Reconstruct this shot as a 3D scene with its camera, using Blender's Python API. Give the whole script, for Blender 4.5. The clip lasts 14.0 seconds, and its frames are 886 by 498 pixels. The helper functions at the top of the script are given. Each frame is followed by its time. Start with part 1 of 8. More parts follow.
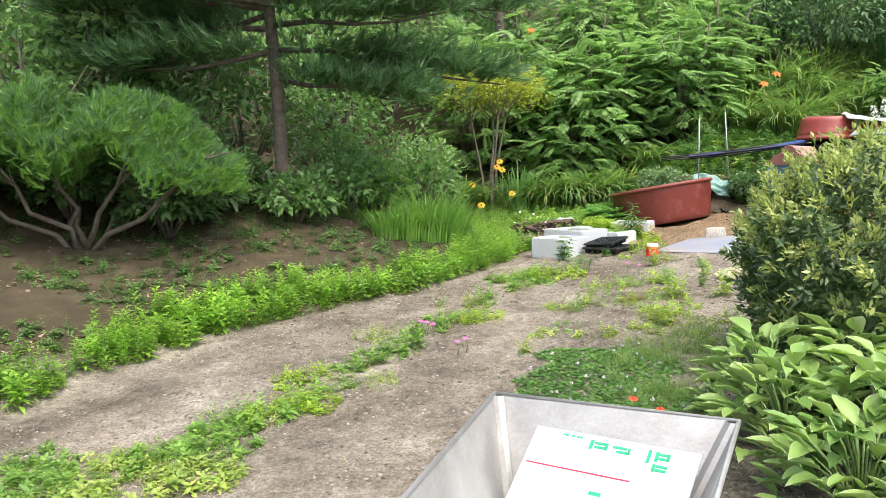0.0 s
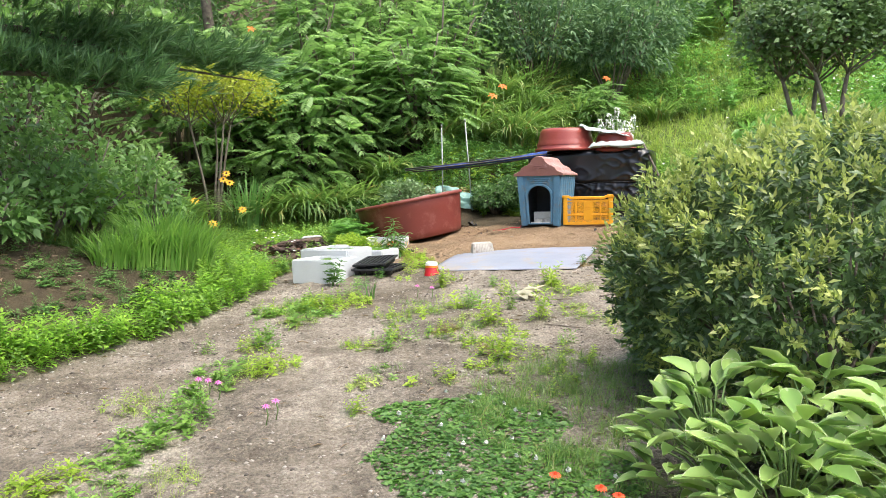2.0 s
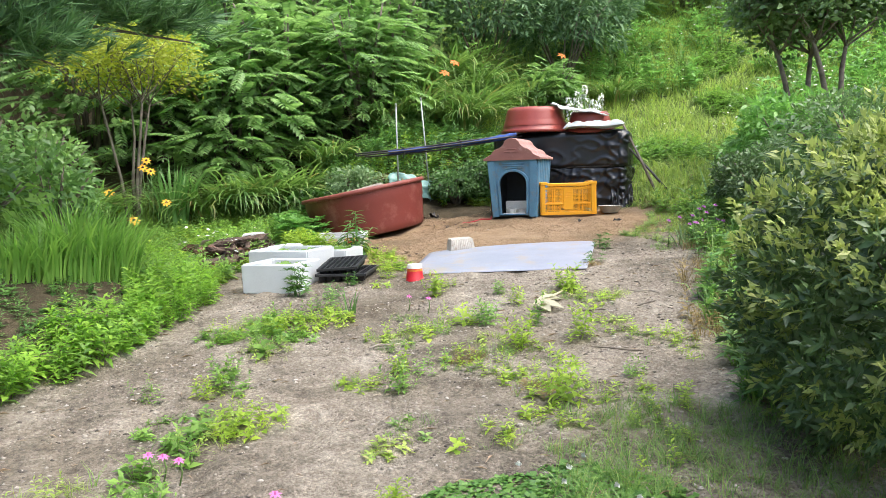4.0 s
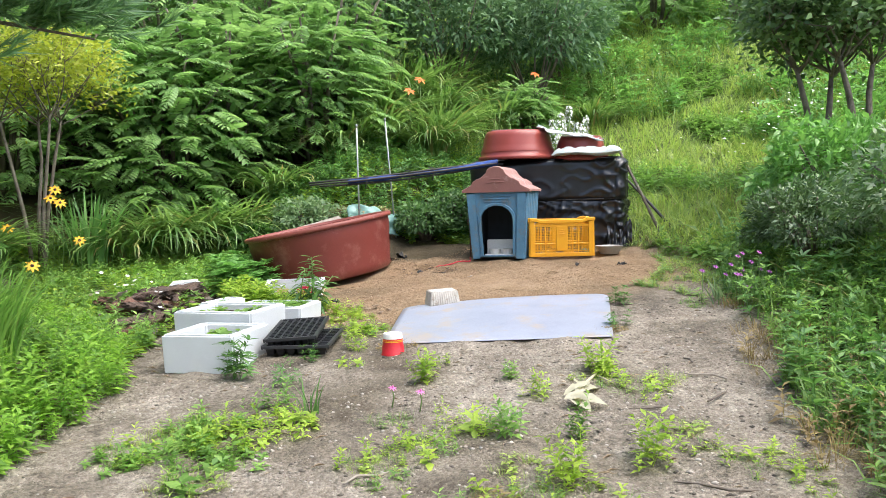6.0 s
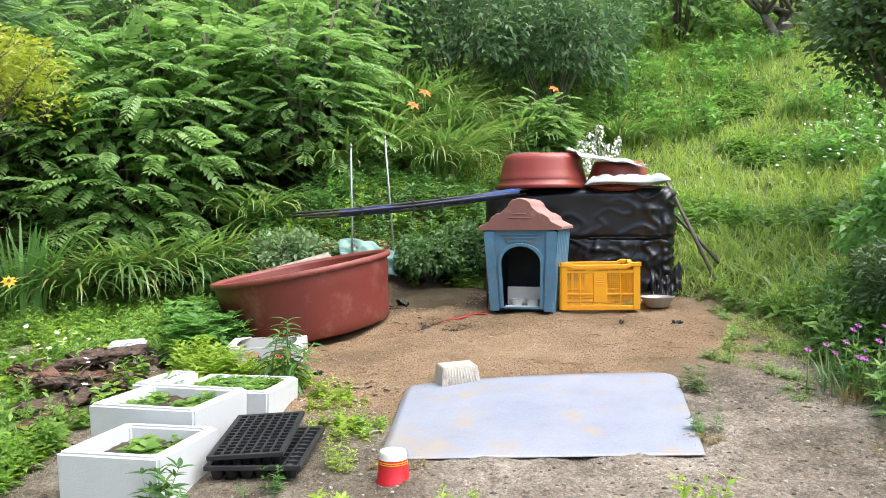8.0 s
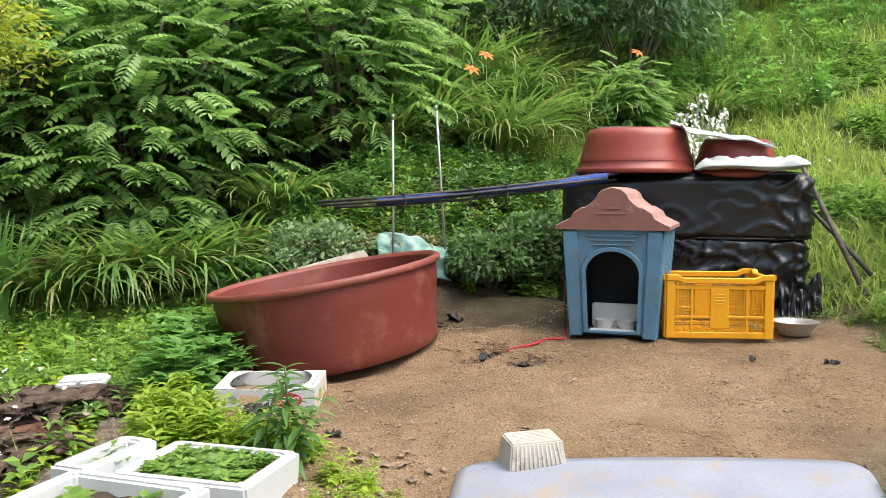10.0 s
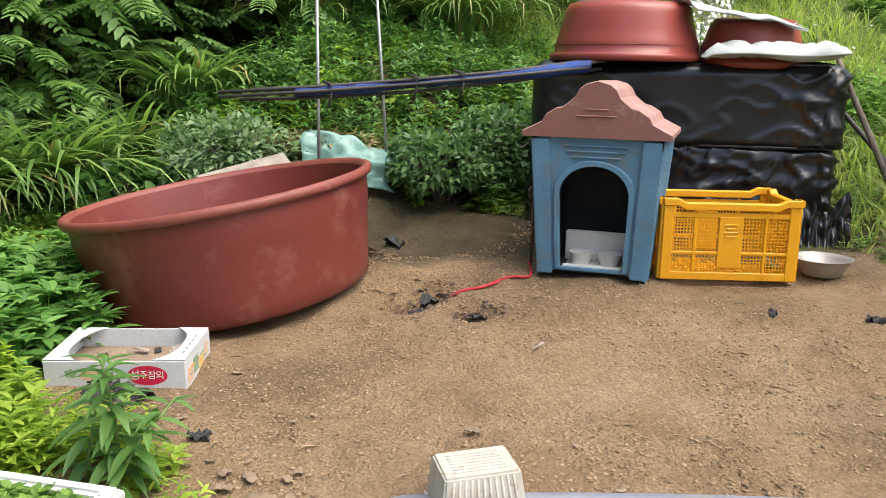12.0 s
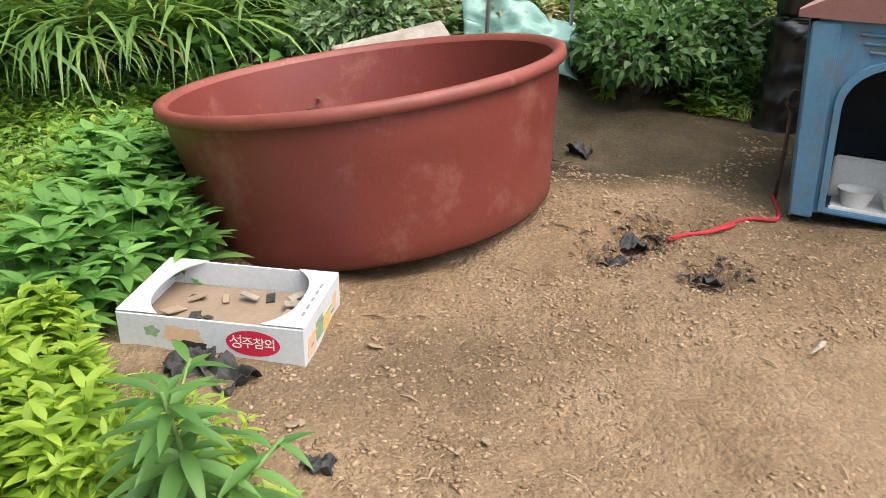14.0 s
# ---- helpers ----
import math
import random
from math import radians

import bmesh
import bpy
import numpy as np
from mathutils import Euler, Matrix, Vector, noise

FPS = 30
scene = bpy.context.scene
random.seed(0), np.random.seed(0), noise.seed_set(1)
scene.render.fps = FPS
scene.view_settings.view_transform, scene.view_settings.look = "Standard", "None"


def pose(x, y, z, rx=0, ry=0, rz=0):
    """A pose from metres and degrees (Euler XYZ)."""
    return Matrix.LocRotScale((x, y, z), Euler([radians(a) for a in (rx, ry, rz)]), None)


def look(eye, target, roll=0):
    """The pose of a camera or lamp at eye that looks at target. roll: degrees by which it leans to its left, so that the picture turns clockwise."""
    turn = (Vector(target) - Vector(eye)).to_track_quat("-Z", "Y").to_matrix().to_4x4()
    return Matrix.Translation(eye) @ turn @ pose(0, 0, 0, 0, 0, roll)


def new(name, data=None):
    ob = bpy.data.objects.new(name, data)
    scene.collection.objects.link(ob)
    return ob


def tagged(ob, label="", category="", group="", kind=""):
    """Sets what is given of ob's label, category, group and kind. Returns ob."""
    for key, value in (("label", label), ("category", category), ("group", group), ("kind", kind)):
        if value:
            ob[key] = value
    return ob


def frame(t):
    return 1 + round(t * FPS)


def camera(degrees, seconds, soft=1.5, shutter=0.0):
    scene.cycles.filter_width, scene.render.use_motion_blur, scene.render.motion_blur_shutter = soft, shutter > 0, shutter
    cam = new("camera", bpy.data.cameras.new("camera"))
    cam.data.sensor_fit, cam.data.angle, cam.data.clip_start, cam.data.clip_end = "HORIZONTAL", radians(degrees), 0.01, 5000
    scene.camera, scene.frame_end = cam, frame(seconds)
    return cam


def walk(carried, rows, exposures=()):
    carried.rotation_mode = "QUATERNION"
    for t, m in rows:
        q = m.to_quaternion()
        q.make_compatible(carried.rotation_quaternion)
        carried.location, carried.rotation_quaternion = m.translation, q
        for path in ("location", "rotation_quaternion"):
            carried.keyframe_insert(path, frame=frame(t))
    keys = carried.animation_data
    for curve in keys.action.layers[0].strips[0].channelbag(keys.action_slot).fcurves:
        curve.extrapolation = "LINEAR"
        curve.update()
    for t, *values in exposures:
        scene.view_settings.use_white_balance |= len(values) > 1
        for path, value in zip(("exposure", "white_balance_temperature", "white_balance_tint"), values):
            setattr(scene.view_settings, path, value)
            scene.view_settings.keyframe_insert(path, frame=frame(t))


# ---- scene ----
cam = camera(55.2, 14.0, soft=0.8)
PATH = [
    (0, (0.752, 1.76, 0.932), (0.719, 3.753, 0.769), -0.6),
    (0.5, (0.576, 1.986, 0.91), (0.657, 3.977, 0.733), -0.6),
    (1, (0.484, 2.29, 0.931), (0.693, 4.269, 0.737), -0.8),
    (1.5, (0.359, 2.592, 0.936), (1.0, 4.482, 0.806), -0.9),
    (2, (0.249, 2.938, 0.91), (0.938, 4.81, 0.774), -1.1),
    (2.5, (0.195, 3.269, 0.898), (0.97, 5.106, 0.749), -0.9),
    (2.7, (0.168, 3.412, 0.907), (0.98, 5.234, 0.755), -1.2),
    (4.8, (0.374, 4.712, 0.917), (1.297, 6.479, 0.755), -1.1),
    (5, (0.44, 4.848, 0.956), (1.39, 6.605, 0.856), -1.2),
    (5.5, (0.54, 5.194, 0.971), (1.506, 6.942, 0.864), -1.3),
    (6, (0.612, 5.482, 1.018), (1.603, 7.214, 0.899), -1.4),
    (6.5, (0.766, 5.781, 1.064), (1.781, 7.499, 0.937), -1.2),
    (7, (0.877, 6.098, 1.081), (1.906, 7.809, 0.962), -0.9),
    (7.5, (0.969, 6.368, 1.124), (2.003, 8.078, 1.04), -0.7),
    (8, (1.18, 6.66, 1.175), (2.179, 8.391, 1.091), -0.6),
    (8.5, (1.333, 6.969, 1.186), (2.281, 8.727, 1.085), -0.2),
    (8.7, (1.373, 7.093, 1.201), (2.312, 8.855, 1.097), -0.2),
    (10.8, (2.155, 8.225, 1.287), (3.005, 10.02, 1.035), 0.5),
    (11, (2.231, 8.291, 1.294), (3.089, 10.068, 0.97), 0.4),
    (11.5, (2.342, 8.509, 1.276), (3.255, 10.248, 0.9), 0.9),
    (12, (2.405, 8.731, 1.305), (3.338, 10.451, 0.89), 1.0),
    (12.5, (2.514, 8.979, 1.302), (3.36, 10.709, 0.762), 2.7),
    (13, (2.523, 9.213, 1.265), (3.145, 11.005, 0.628), 3.0),
    (13.5, (2.556, 9.388, 1.263), (3.185, 11.159, 0.578), 2.5),
    (14, (2.605, 9.632, 1.259), (3.241, 11.383, 0.531), 2.8),
]
walk(cam, [(t, look(eye, target, roll)) for t, eye, target, roll in PATH], [(0, 1.08, 6250, 9), (2.5, 1.14, 6200, 9), (5, 1.07, 5980, 9), (8, 1.1, 6080, 9), (11, 0.88, 6480, 9), (12.5, 0.9, 6350, 9), (14, 1.0, 6300, 9)])

import functools

# ---- world and light ----
world = bpy.data.worlds.new("sky")
world.use_nodes = True
scene.world = world
sky = world.node_tree.nodes.new("ShaderNodeTexSky")
sky.sky_type, sky.sun_disc = "NISHITA", False
sky.sun_elevation, sky.sun_rotation = radians(64), radians(148)
sky.air_density, sky.dust_density = 1.0, 6.0
world.node_tree.links.new(sky.outputs[0], world.node_tree.nodes["Background"].inputs[0])
world.node_tree.nodes["Background"].inputs[1].default_value = 0.15
sun = new("sun", bpy.data.lights.new("sun", "SUN"))
sun.data.energy, sun.data.angle, sun.data.color = 1.6, radians(75), (1.0, 0.95, 0.86)
sun.matrix_world = look((2.4, -3.4, 8.6), (0, 0, 0))

# ---- materials ----


def nodes_of(name):
    m = bpy.data.materials.new(name)
    m.use_nodes = True
    t = m.node_tree
    return m, t, t.nodes["Principled BSDF"]


def noise_ramp(t, coords, scale, stops, detail=6.0, rough=0.6):
    n = t.nodes.new("ShaderNodeTexNoise")
    n.inputs["Scale"].default_value, n.inputs["Detail"].default_value, n.inputs["Roughness"].default_value = scale, detail, rough
    t.links.new(coords, n.inputs["Vector"])
    r = t.nodes.new("ShaderNodeValToRGB")
    e = r.color_ramp.elements
    e[0].position, e[0].color = stops[0][0], (*stops[0][1], 1)
    e[1].position, e[1].color = stops[-1][0], (*stops[-1][1], 1)
    for p, c in stops[1:-1]:
        k = e.new(p)
        k.color = (*c, 1)
    t.links.new(n.outputs["Fac"], r.inputs["Fac"])
    return n, r


def mixed(t, fac, a, b, mode="MIX"):
    m = t.nodes.new("ShaderNodeMix")
    m.data_type, m.blend_type = "RGBA", mode
    for sock, v in ((m.inputs[0], fac), (m.inputs[6], a), (m.inputs[7], b)):
        if isinstance(v, (int, float)):
            sock.default_value = v
        elif isinstance(v, tuple):
            sock.default_value = (*v, 1)
        else:
            t.links.new(v, sock)
    return m.outputs[2]


def bumped(t, bsdf, height, strength, distance=0.01):
    b = t.nodes.new("ShaderNodeBump")
    b.inputs["Strength"].default_value, b.inputs["Distance"].default_value = strength, distance
    t.links.new(height, b.inputs["Height"])
    t.links.new(b.outputs[0], bsdf.inputs["Normal"])


def surface(name, light, dark, rough=0.6, scale=6.0, fine=90.0, bump=0.15, metal=0.0, dirt=None, dirt_at=0.62, spec=0.5):
    """A painted, moulded or earthy surface: two tones at a coarse scale, fine grain, optional blotches of dirt."""
    m, t, b = nodes_of(name)
    co = t.nodes.new("ShaderNodeTexCoord").outputs["Object"]
    n, r = noise_ramp(t, co, scale, [(0.3, dark), (0.7, light)])
    col = r.outputs[0]
    f, fr = noise_ramp(t, co, fine, [(0.3, (0.72, 0.72, 0.72)), (0.7, (1, 1, 1))])
    col = mixed(t, 0.5, col, fr.outputs[0], "MULTIPLY")
    if dirt:
        d, dr = noise_ramp(t, co, scale * 1.7, [(dirt_at, (0, 0, 0)), (dirt_at + 0.14, (1, 1, 1))], 9, 0.7)
        col = mixed(t, dr.outputs[0], col, dirt)
    t.links.new(col, b.inputs["Base Color"])
    b.inputs["Roughness"].default_value, b.inputs["Metallic"].default_value = rough, metal
    b.inputs["Specular IOR Level"].default_value = spec
    bumped(t, b, f.outputs["Fac"], bump)
    return m


def foliage(name, dark, light, through_light=0.3, rough=0.5, spot=None):
    """Leaves: each its own shade between dark and light, letting some light through."""
    dark, light = [(1.5 * (r + 0.03 * g_), 1.47 * g_, 1.5 * (b + 0.085 * g_)) for r, g_, b in (dark, light)]
    through_light = through_light + 0.1
    m, t, b = nodes_of(name)
    g = t.nodes.new("ShaderNodeNewGeometry")
    r = t.nodes.new("ShaderNodeValToRGB")
    e = r.color_ramp.elements
    e[0].position, e[0].color = 0.0, (*dark, 1)
    e[1].position, e[1].color = 1.0, (*light, 1)
    if spot:
        e[1].position = 0.93
        k = e.new(0.97)
        k.color = (*spot, 1)
    t.links.new(g.outputs["Random Per Island"], r.inputs["Fac"])
    co = t.nodes.new("ShaderNodeTexCoord").outputs["Object"]
    n, nr = noise_ramp(t, co, 1.3, [(0.3, (0.62, 0.66, 0.6)), (0.7, (1.1, 1.08, 1.0))], 3)
    col = mixed(t, 0.8, r.outputs[0], nr.outputs[0], "MULTIPLY")
    t.links.new(col, b.inputs["Base Color"])
    b.inputs["Roughness"].default_value, b.inputs["Specular IOR Level"].default_value = rough * 0.85, 0.5
    tr = t.nodes.new("ShaderNodeBsdfTranslucent")
    t.links.new(mixed(t, 1.0, col, (1.08, 1.15, 0.82), "MULTIPLY"), tr.inputs["Color"])
    mx = t.nodes.new("ShaderNodeMixShader")
    mx.inputs[0].default_value = through_light
    t.links.new(b.outputs[0], mx.inputs[1])
    t.links.new(tr.outputs[0], mx.inputs[2])
    t.links.new(mx.outputs[0], t.nodes["Material Output"].inputs["Surface"])
    return m


M_WEED = foliage("weed_leaf", (0.09, 0.19, 0.025), (0.22, 0.37, 0.05), 0.35)
M_WEED_YELLOW = foliage("young_weed_leaf", (0.17, 0.285, 0.012), (0.345, 0.46, 0.03), 0.4)
M_WEED_BRIGHT = foliage("bright_weed_leaf", (0.13, 0.27, 0.012), (0.27, 0.44, 0.03), 0.4)
M_FRESH = foliage("fresh_grass_blade", (0.12, 0.26, 0.03), (0.25, 0.42, 0.06), 0.4)
M_WEED_DARK = foliage("lance_leaf", (0.05, 0.13, 0.02), (0.13, 0.26, 0.05), 0.3)
M_WEED_DARK2 = foliage("whorl_leaf", (0.09, 0.22, 0.035), (0.21, 0.4, 0.075), 0.35, 0.45)
M_STRAP2 = foliage("sword_leaf", (0.08, 0.2, 0.04), (0.17, 0.33, 0.07), 0.3)
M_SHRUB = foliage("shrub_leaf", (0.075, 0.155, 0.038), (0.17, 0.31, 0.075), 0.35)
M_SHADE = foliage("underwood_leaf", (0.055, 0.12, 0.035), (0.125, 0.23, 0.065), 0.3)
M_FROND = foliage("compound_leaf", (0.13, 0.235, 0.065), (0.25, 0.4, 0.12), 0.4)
M_GRASS = foliage("grass_blade", (0.17, 0.27, 0.035), (0.36, 0.45, 0.08), 0.35, spot=(0.4, 0.36, 0.18))
M_STRAP = foliage("strap_leaf", (0.075, 0.165, 0.028), (0.21, 0.32, 0.065), 0.3, spot=(0.38, 0.32, 0.13))
M_NEEDLE = foliage("pine_needle", (0.055, 0.13, 0.042), (0.13, 0.25, 0.075), 0.2)
M_NEEDLE_NEW = foliage("new_pine_needle", (0.085, 0.2, 0.02), (0.17, 0.33, 0.04), 0.35)
M_ASTER = foliage("aster_leaf", (0.1, 0.18, 0.07), (0.24, 0.34, 0.16), 0.3)
M_HEDGE = foliage("hedge_leaf", (0.042, 0.085, 0.027), (0.115, 0.185, 0.06), 0.18, 0.4)
M_HEDGE_NEW = foliage("new_hedge_leaf", (0.17, 0.24, 0.05), (0.42, 0.47, 0.135), 0.35, 0.45)
M_YELLOWTREE = foliage("yellow_green_leaf", (0.2, 0.26, 0.012), (0.38, 0.42, 0.02), 0.4)
M_APPLE = foliage("apple_leaf", (0.06, 0.12, 0.035), (0.16, 0.25, 0.09), 0.25, 0.4)
M_JUNIPER = foliage("juniper_spray", (0.06, 0.13, 0.055), (0.15, 0.25, 0.1), 0.25, 0.8)
M_CLOVER = foliage("clover_leaf", (0.05, 0.135, 0.018), (0.135, 0.26, 0.04), 0.3)
M_DRY = foliage("dry_leaf", (0.15, 0.105, 0.06), (0.3, 0.235, 0.15), 0.1, 0.7)
M_REDSTEM = foliage("reddish_weed", (0.14, 0.1, 0.04), (0.25, 0.2, 0.07), 0.2, 0.7)
M_PETAL_WHITE = surface("white_petal", (0.85, 0.85, 0.8), (0.7, 0.72, 0.66), 0.6)
M_PETAL_YELLOW = surface("yellow_petal", (0.85, 0.5, 0.02), (0.8, 0.38, 0.01), 0.6)
M_PETAL_ORANGE = surface("orange_petal", (0.8, 0.2, 0.02), (0.7, 0.13, 0.01), 0.6)
M_PETAL_PINK = surface("pink_petal", (0.75, 0.22, 0.5), (0.6, 0.12, 0.38), 0.6)
M_PETAL_PURPLE = surface("purple_petal", (0.42, 0.12, 0.4), (0.3, 0.08, 0.3), 0.6)
M_PETAL_RED = surface("red_petal", (0.75, 0.09, 0.02), (0.65, 0.05, 0.01), 0.6)
M_BARK = surface("bark", (0.2, 0.165, 0.13), (0.08, 0.064, 0.05), 0.9, 14, 60, 0.9)
M_BARK_GREY = surface("grey_bark", (0.26, 0.22, 0.18), (0.11, 0.09, 0.07), 0.9, 12, 60, 0.8)
M_STEM = surface("green_stem", (0.2, 0.3, 0.09), (0.12, 0.2, 0.05), 0.6)
M_TUB = surface("red_brown_rubber", (0.212, 0.044, 0.033), (0.162, 0.035, 0.027), 0.45, 2.2, 120, 0.12, 0, (0.27, 0.105, 0.08), 0.55)
M_TUB_RIM = surface("worn_tub_rim", (0.28, 0.075, 0.056), (0.2, 0.05, 0.038), 0.5, 9, 200, 0.12, 0, (0.38, 0.19, 0.15), 0.62)
M_TUB_WORN = surface("bright_red_rubber", (0.36, 0.078, 0.06), (0.29, 0.058, 0.045), 0.3, 3, 200, 0.05, 0, (0.48, 0.25, 0.2), 0.68)
M_BLUE = surface("weathered_blue_plastic", (0.125, 0.28, 0.42), (0.085, 0.195, 0.305), 0.5, 7, 110, 0.16, 0, (0.15, 0.185, 0.2), 0.53)
M_ROOF_FADED = surface("sun_bleached_brown_plastic", (0.46, 0.27, 0.235), (0.37, 0.2, 0.17), 0.6, 6, 150, 0.12, 0, (0.53, 0.4, 0.37), 0.56)
M_ROOF = surface("faded_brown_plastic", (0.29, 0.13, 0.11), (0.22, 0.095, 0.08), 0.55, 5, 150, 0.12, 0, (0.4, 0.25, 0.22), 0.6)
# near-black: the shade inside the kennel put into the colour
M_INSIDE_SHADE = surface("kennel_inside_shade", (0.05, 0.06, 0.07), (0.03, 0.035, 0.04), 0.7)
M_YELLOW = surface("yellow_plastic", (0.85, 0.42, 0.012), (0.78, 0.34, 0.01), 0.4, 4, 120, 0.05, 0, (0.55, 0.27, 0.04), 0.68)
M_BLACKFILM = surface("black_film", (0.014, 0.014, 0.016), (0.009, 0.009, 0.011), 0.29, 4, 40, 0.05, 0, (0.05, 0.047, 0.043), 0.66, 0.7)
M_FOAM = surface("white_foam", (0.66, 0.69, 0.7), (0.6, 0.625, 0.635), 0.7, 5, 300, 0.25, 0, (0.6, 0.58, 0.52), 0.7)
M_TRAY = surface("black_tray_plastic", (0.03, 0.03, 0.033), (0.018, 0.018, 0.02), 0.45)
M_BOARD = surface("pale_grey_sheet", (0.33, 0.355, 0.425), (0.25, 0.275, 0.34), 0.45, 3.2, 90, 0.05, 0, (0.34, 0.285, 0.22), 0.52)
M_CUPRED = surface("red_paper_cup", (0.6, 0.02, 0.03), (0.5, 0.015, 0.025), 0.4)
M_WHITE = surface("white_plastic", (0.82, 0.81, 0.77), (0.72, 0.7, 0.65), 0.45, 9, 120, 0.08, 0, (0.45, 0.36, 0.27), 0.64)
M_PUNNET = surface("dirty_white_punnet", (0.6, 0.57, 0.51), (0.44, 0.4, 0.34), 0.5, 14, 120, 0.1, 0, (0.27, 0.2, 0.14), 0.56)
M_CARD = surface("white_printed_card", (0.66, 0.68, 0.71), (0.56, 0.58, 0.6), 0.6, 6, 120, 0.08, 0, (0.6, 0.56, 0.5), 0.68)
M_BROWNCARD = surface("brown_card", (0.3, 0.225, 0.155), (0.2, 0.145, 0.1), 0.8)
M_STEEL = surface("dull_steel", (0.46, 0.46, 0.44), (0.32, 0.31, 0.29), 0.5, 7, 110, 0.1, 0.5, (0.35, 0.3, 0.24), 0.6)
M_POLE = surface("galvanised_pole", (0.42, 0.44, 0.44), (0.3, 0.31, 0.31), 0.4, 20, 200, 0.05, 0.6)
M_NET = surface("blue_net", (0.03, 0.095, 0.4), (0.013, 0.036, 0.15), 0.6, 8, 300, 0.5)
M_ROD = surface("dark_rod", (0.09, 0.08, 0.075), (0.04, 0.04, 0.04), 0.6)
M_TEAL = surface("pale_teal_sheet", (0.25, 0.43, 0.37), (0.17, 0.33, 0.29), 0.4, 5, 60, 0.15)
M_PLANK = surface("weathered_plank", (0.42, 0.37, 0.31), (0.25, 0.215, 0.175), 0.85, 14, 80, 0.4)
M_WOODROT = surface("rotten_wood", (0.2, 0.135, 0.1), (0.035, 0.027, 0.022), 0.95, 16, 90, 1.0)
M_ROPE = surface("red_webbing", (0.5, 0.03, 0.04), (0.38, 0.02, 0.03), 0.7, 30, 300, 0.4)
M_RUST = surface("rusty_iron", (0.16, 0.09, 0.06), (0.08, 0.05, 0.035), 0.85, 30, 200, 0.5)


def stones(name, tones, rough=0.9):
    """Loose stones or crumbs, each its own tone."""
    m, t, b = nodes_of(name)
    r = t.nodes.new("ShaderNodeValToRGB")
    e = r.color_ramp.elements
    e[0].color, e[1].color = (*tones[0], 1), (*tones[-1], 1)
    for k, c in enumerate(tones[1:-1]):
        e.new((k + 1) / (len(tones) - 1)).color = (*c, 1)
    t.links.new(t.nodes.new("ShaderNodeNewGeometry").outputs["Random Per Island"], r.inputs["Fac"])
    co = t.nodes.new("ShaderNodeTexCoord").outputs["Object"]
    n, nr = noise_ramp(t, co, 220, [(0.3, (0.7, 0.69, 0.68)), (0.7, (1.1, 1.1, 1.1))])
    t.links.new(mixed(t, 1.0, r.outputs[0], nr.outputs[0], "MULTIPLY"), b.inputs["Base Color"])
    b.inputs["Roughness"].default_value, b.inputs["Specular IOR Level"].default_value = rough, 0.25
    return m


M_STONE = stones("pebble", [(0.09, 0.08, 0.068), (0.22, 0.19, 0.155), (0.33, 0.29, 0.24), (0.52, 0.48, 0.42)])
M_CLOD = stones("earth_clod", [(0.2, 0.135, 0.08), (0.31, 0.215, 0.13), (0.37, 0.265, 0.165), (0.43, 0.32, 0.21)])
M_CHAR = surface("dark_scrap", (0.05, 0.048, 0.047), (0.02, 0.02, 0.02), 0.7, 12, 60, 0.4)
M_BAG = surface("white_sack", (0.56, 0.6, 0.58), (0.44, 0.5, 0.48), 0.55, 7, 90, 0.3)
M_GREENINK = surface("green_paint", (0.02, 0.45, 0.22), (0.02, 0.36, 0.17), 0.5)
M_REDINK = surface("red_ink", (0.62, 0.02, 0.07), (0.54, 0.015, 0.055), 0.5)
M_GREY = surface("grey_ink", (0.25, 0.27, 0.28), (0.18, 0.19, 0.2), 0.6)
M_SOIL = surface("potting_soil", (0.09, 0.065, 0.045), (0.05, 0.036, 0.026), 0.95, 20, 90, 0.8)

# ---- numpy mesh tools ----
rng = np.random.default_rng(7)


@functools.lru_cache(maxsize=None)
def noise_table(seed):
    return np.random.default_rng(seed).random((256, 256))


def vnoise(x, y, scale, seed=0):
    """Smooth value noise between 0 and 1."""
    table = noise_table(seed)
    x, y = np.asarray(x, float) / scale, np.asarray(y, float) / scale
    i, j = np.floor(x).astype(int), np.floor(y).astype(int)
    u, v = x - i, y - j
    u, v = u * u * (3 - 2 * u), v * v * (3 - 2 * v)
    g = lambda a, b: table[a % 256, b % 256]
    return (g(i, j) * (1 - u) + g(i + 1, j) * u) * (1 - v) + (g(i, j + 1) * (1 - u) + g(i + 1, j + 1) * u) * v


def fill(me, V, F, smooth=True):
    """Write vertices (n, 3) and faces, an (m, k) array or a list of such arrays, into a mesh."""
    Fs = F if isinstance(F, list) else [F]
    Fs = [np.asarray(f, np.int32) for f in Fs if len(f)]
    me.vertices.add(len(V))
    me.vertices.foreach_set("co", np.asarray(V, np.float32).ravel())
    loops = np.concatenate([f.ravel() for f in Fs])
    sizes = np.concatenate([np.full(len(f), f.shape[1], np.int32) for f in Fs])
    me.loops.add(len(loops))
    me.loops.foreach_set("vertex_index", loops)
    me.polygons.add(len(sizes))
    me.polygons.foreach_set("loop_start", np.concatenate(([0], np.cumsum(sizes)[:-1])).astype(np.int32))
    if smooth:
        me.polygons.foreach_set("use_smooth", np.ones(len(sizes), bool))
    me.update(calc_edges=True)
    return me


def solid(name, V, F, mat, parent=None, label="", smooth=True):
    ob = new(name, fill(bpy.data.meshes.new(name), V, F, smooth))
    ob.data.materials.append(mat)
    if parent:
        ob.parent = parent
    return tagged(ob, label)


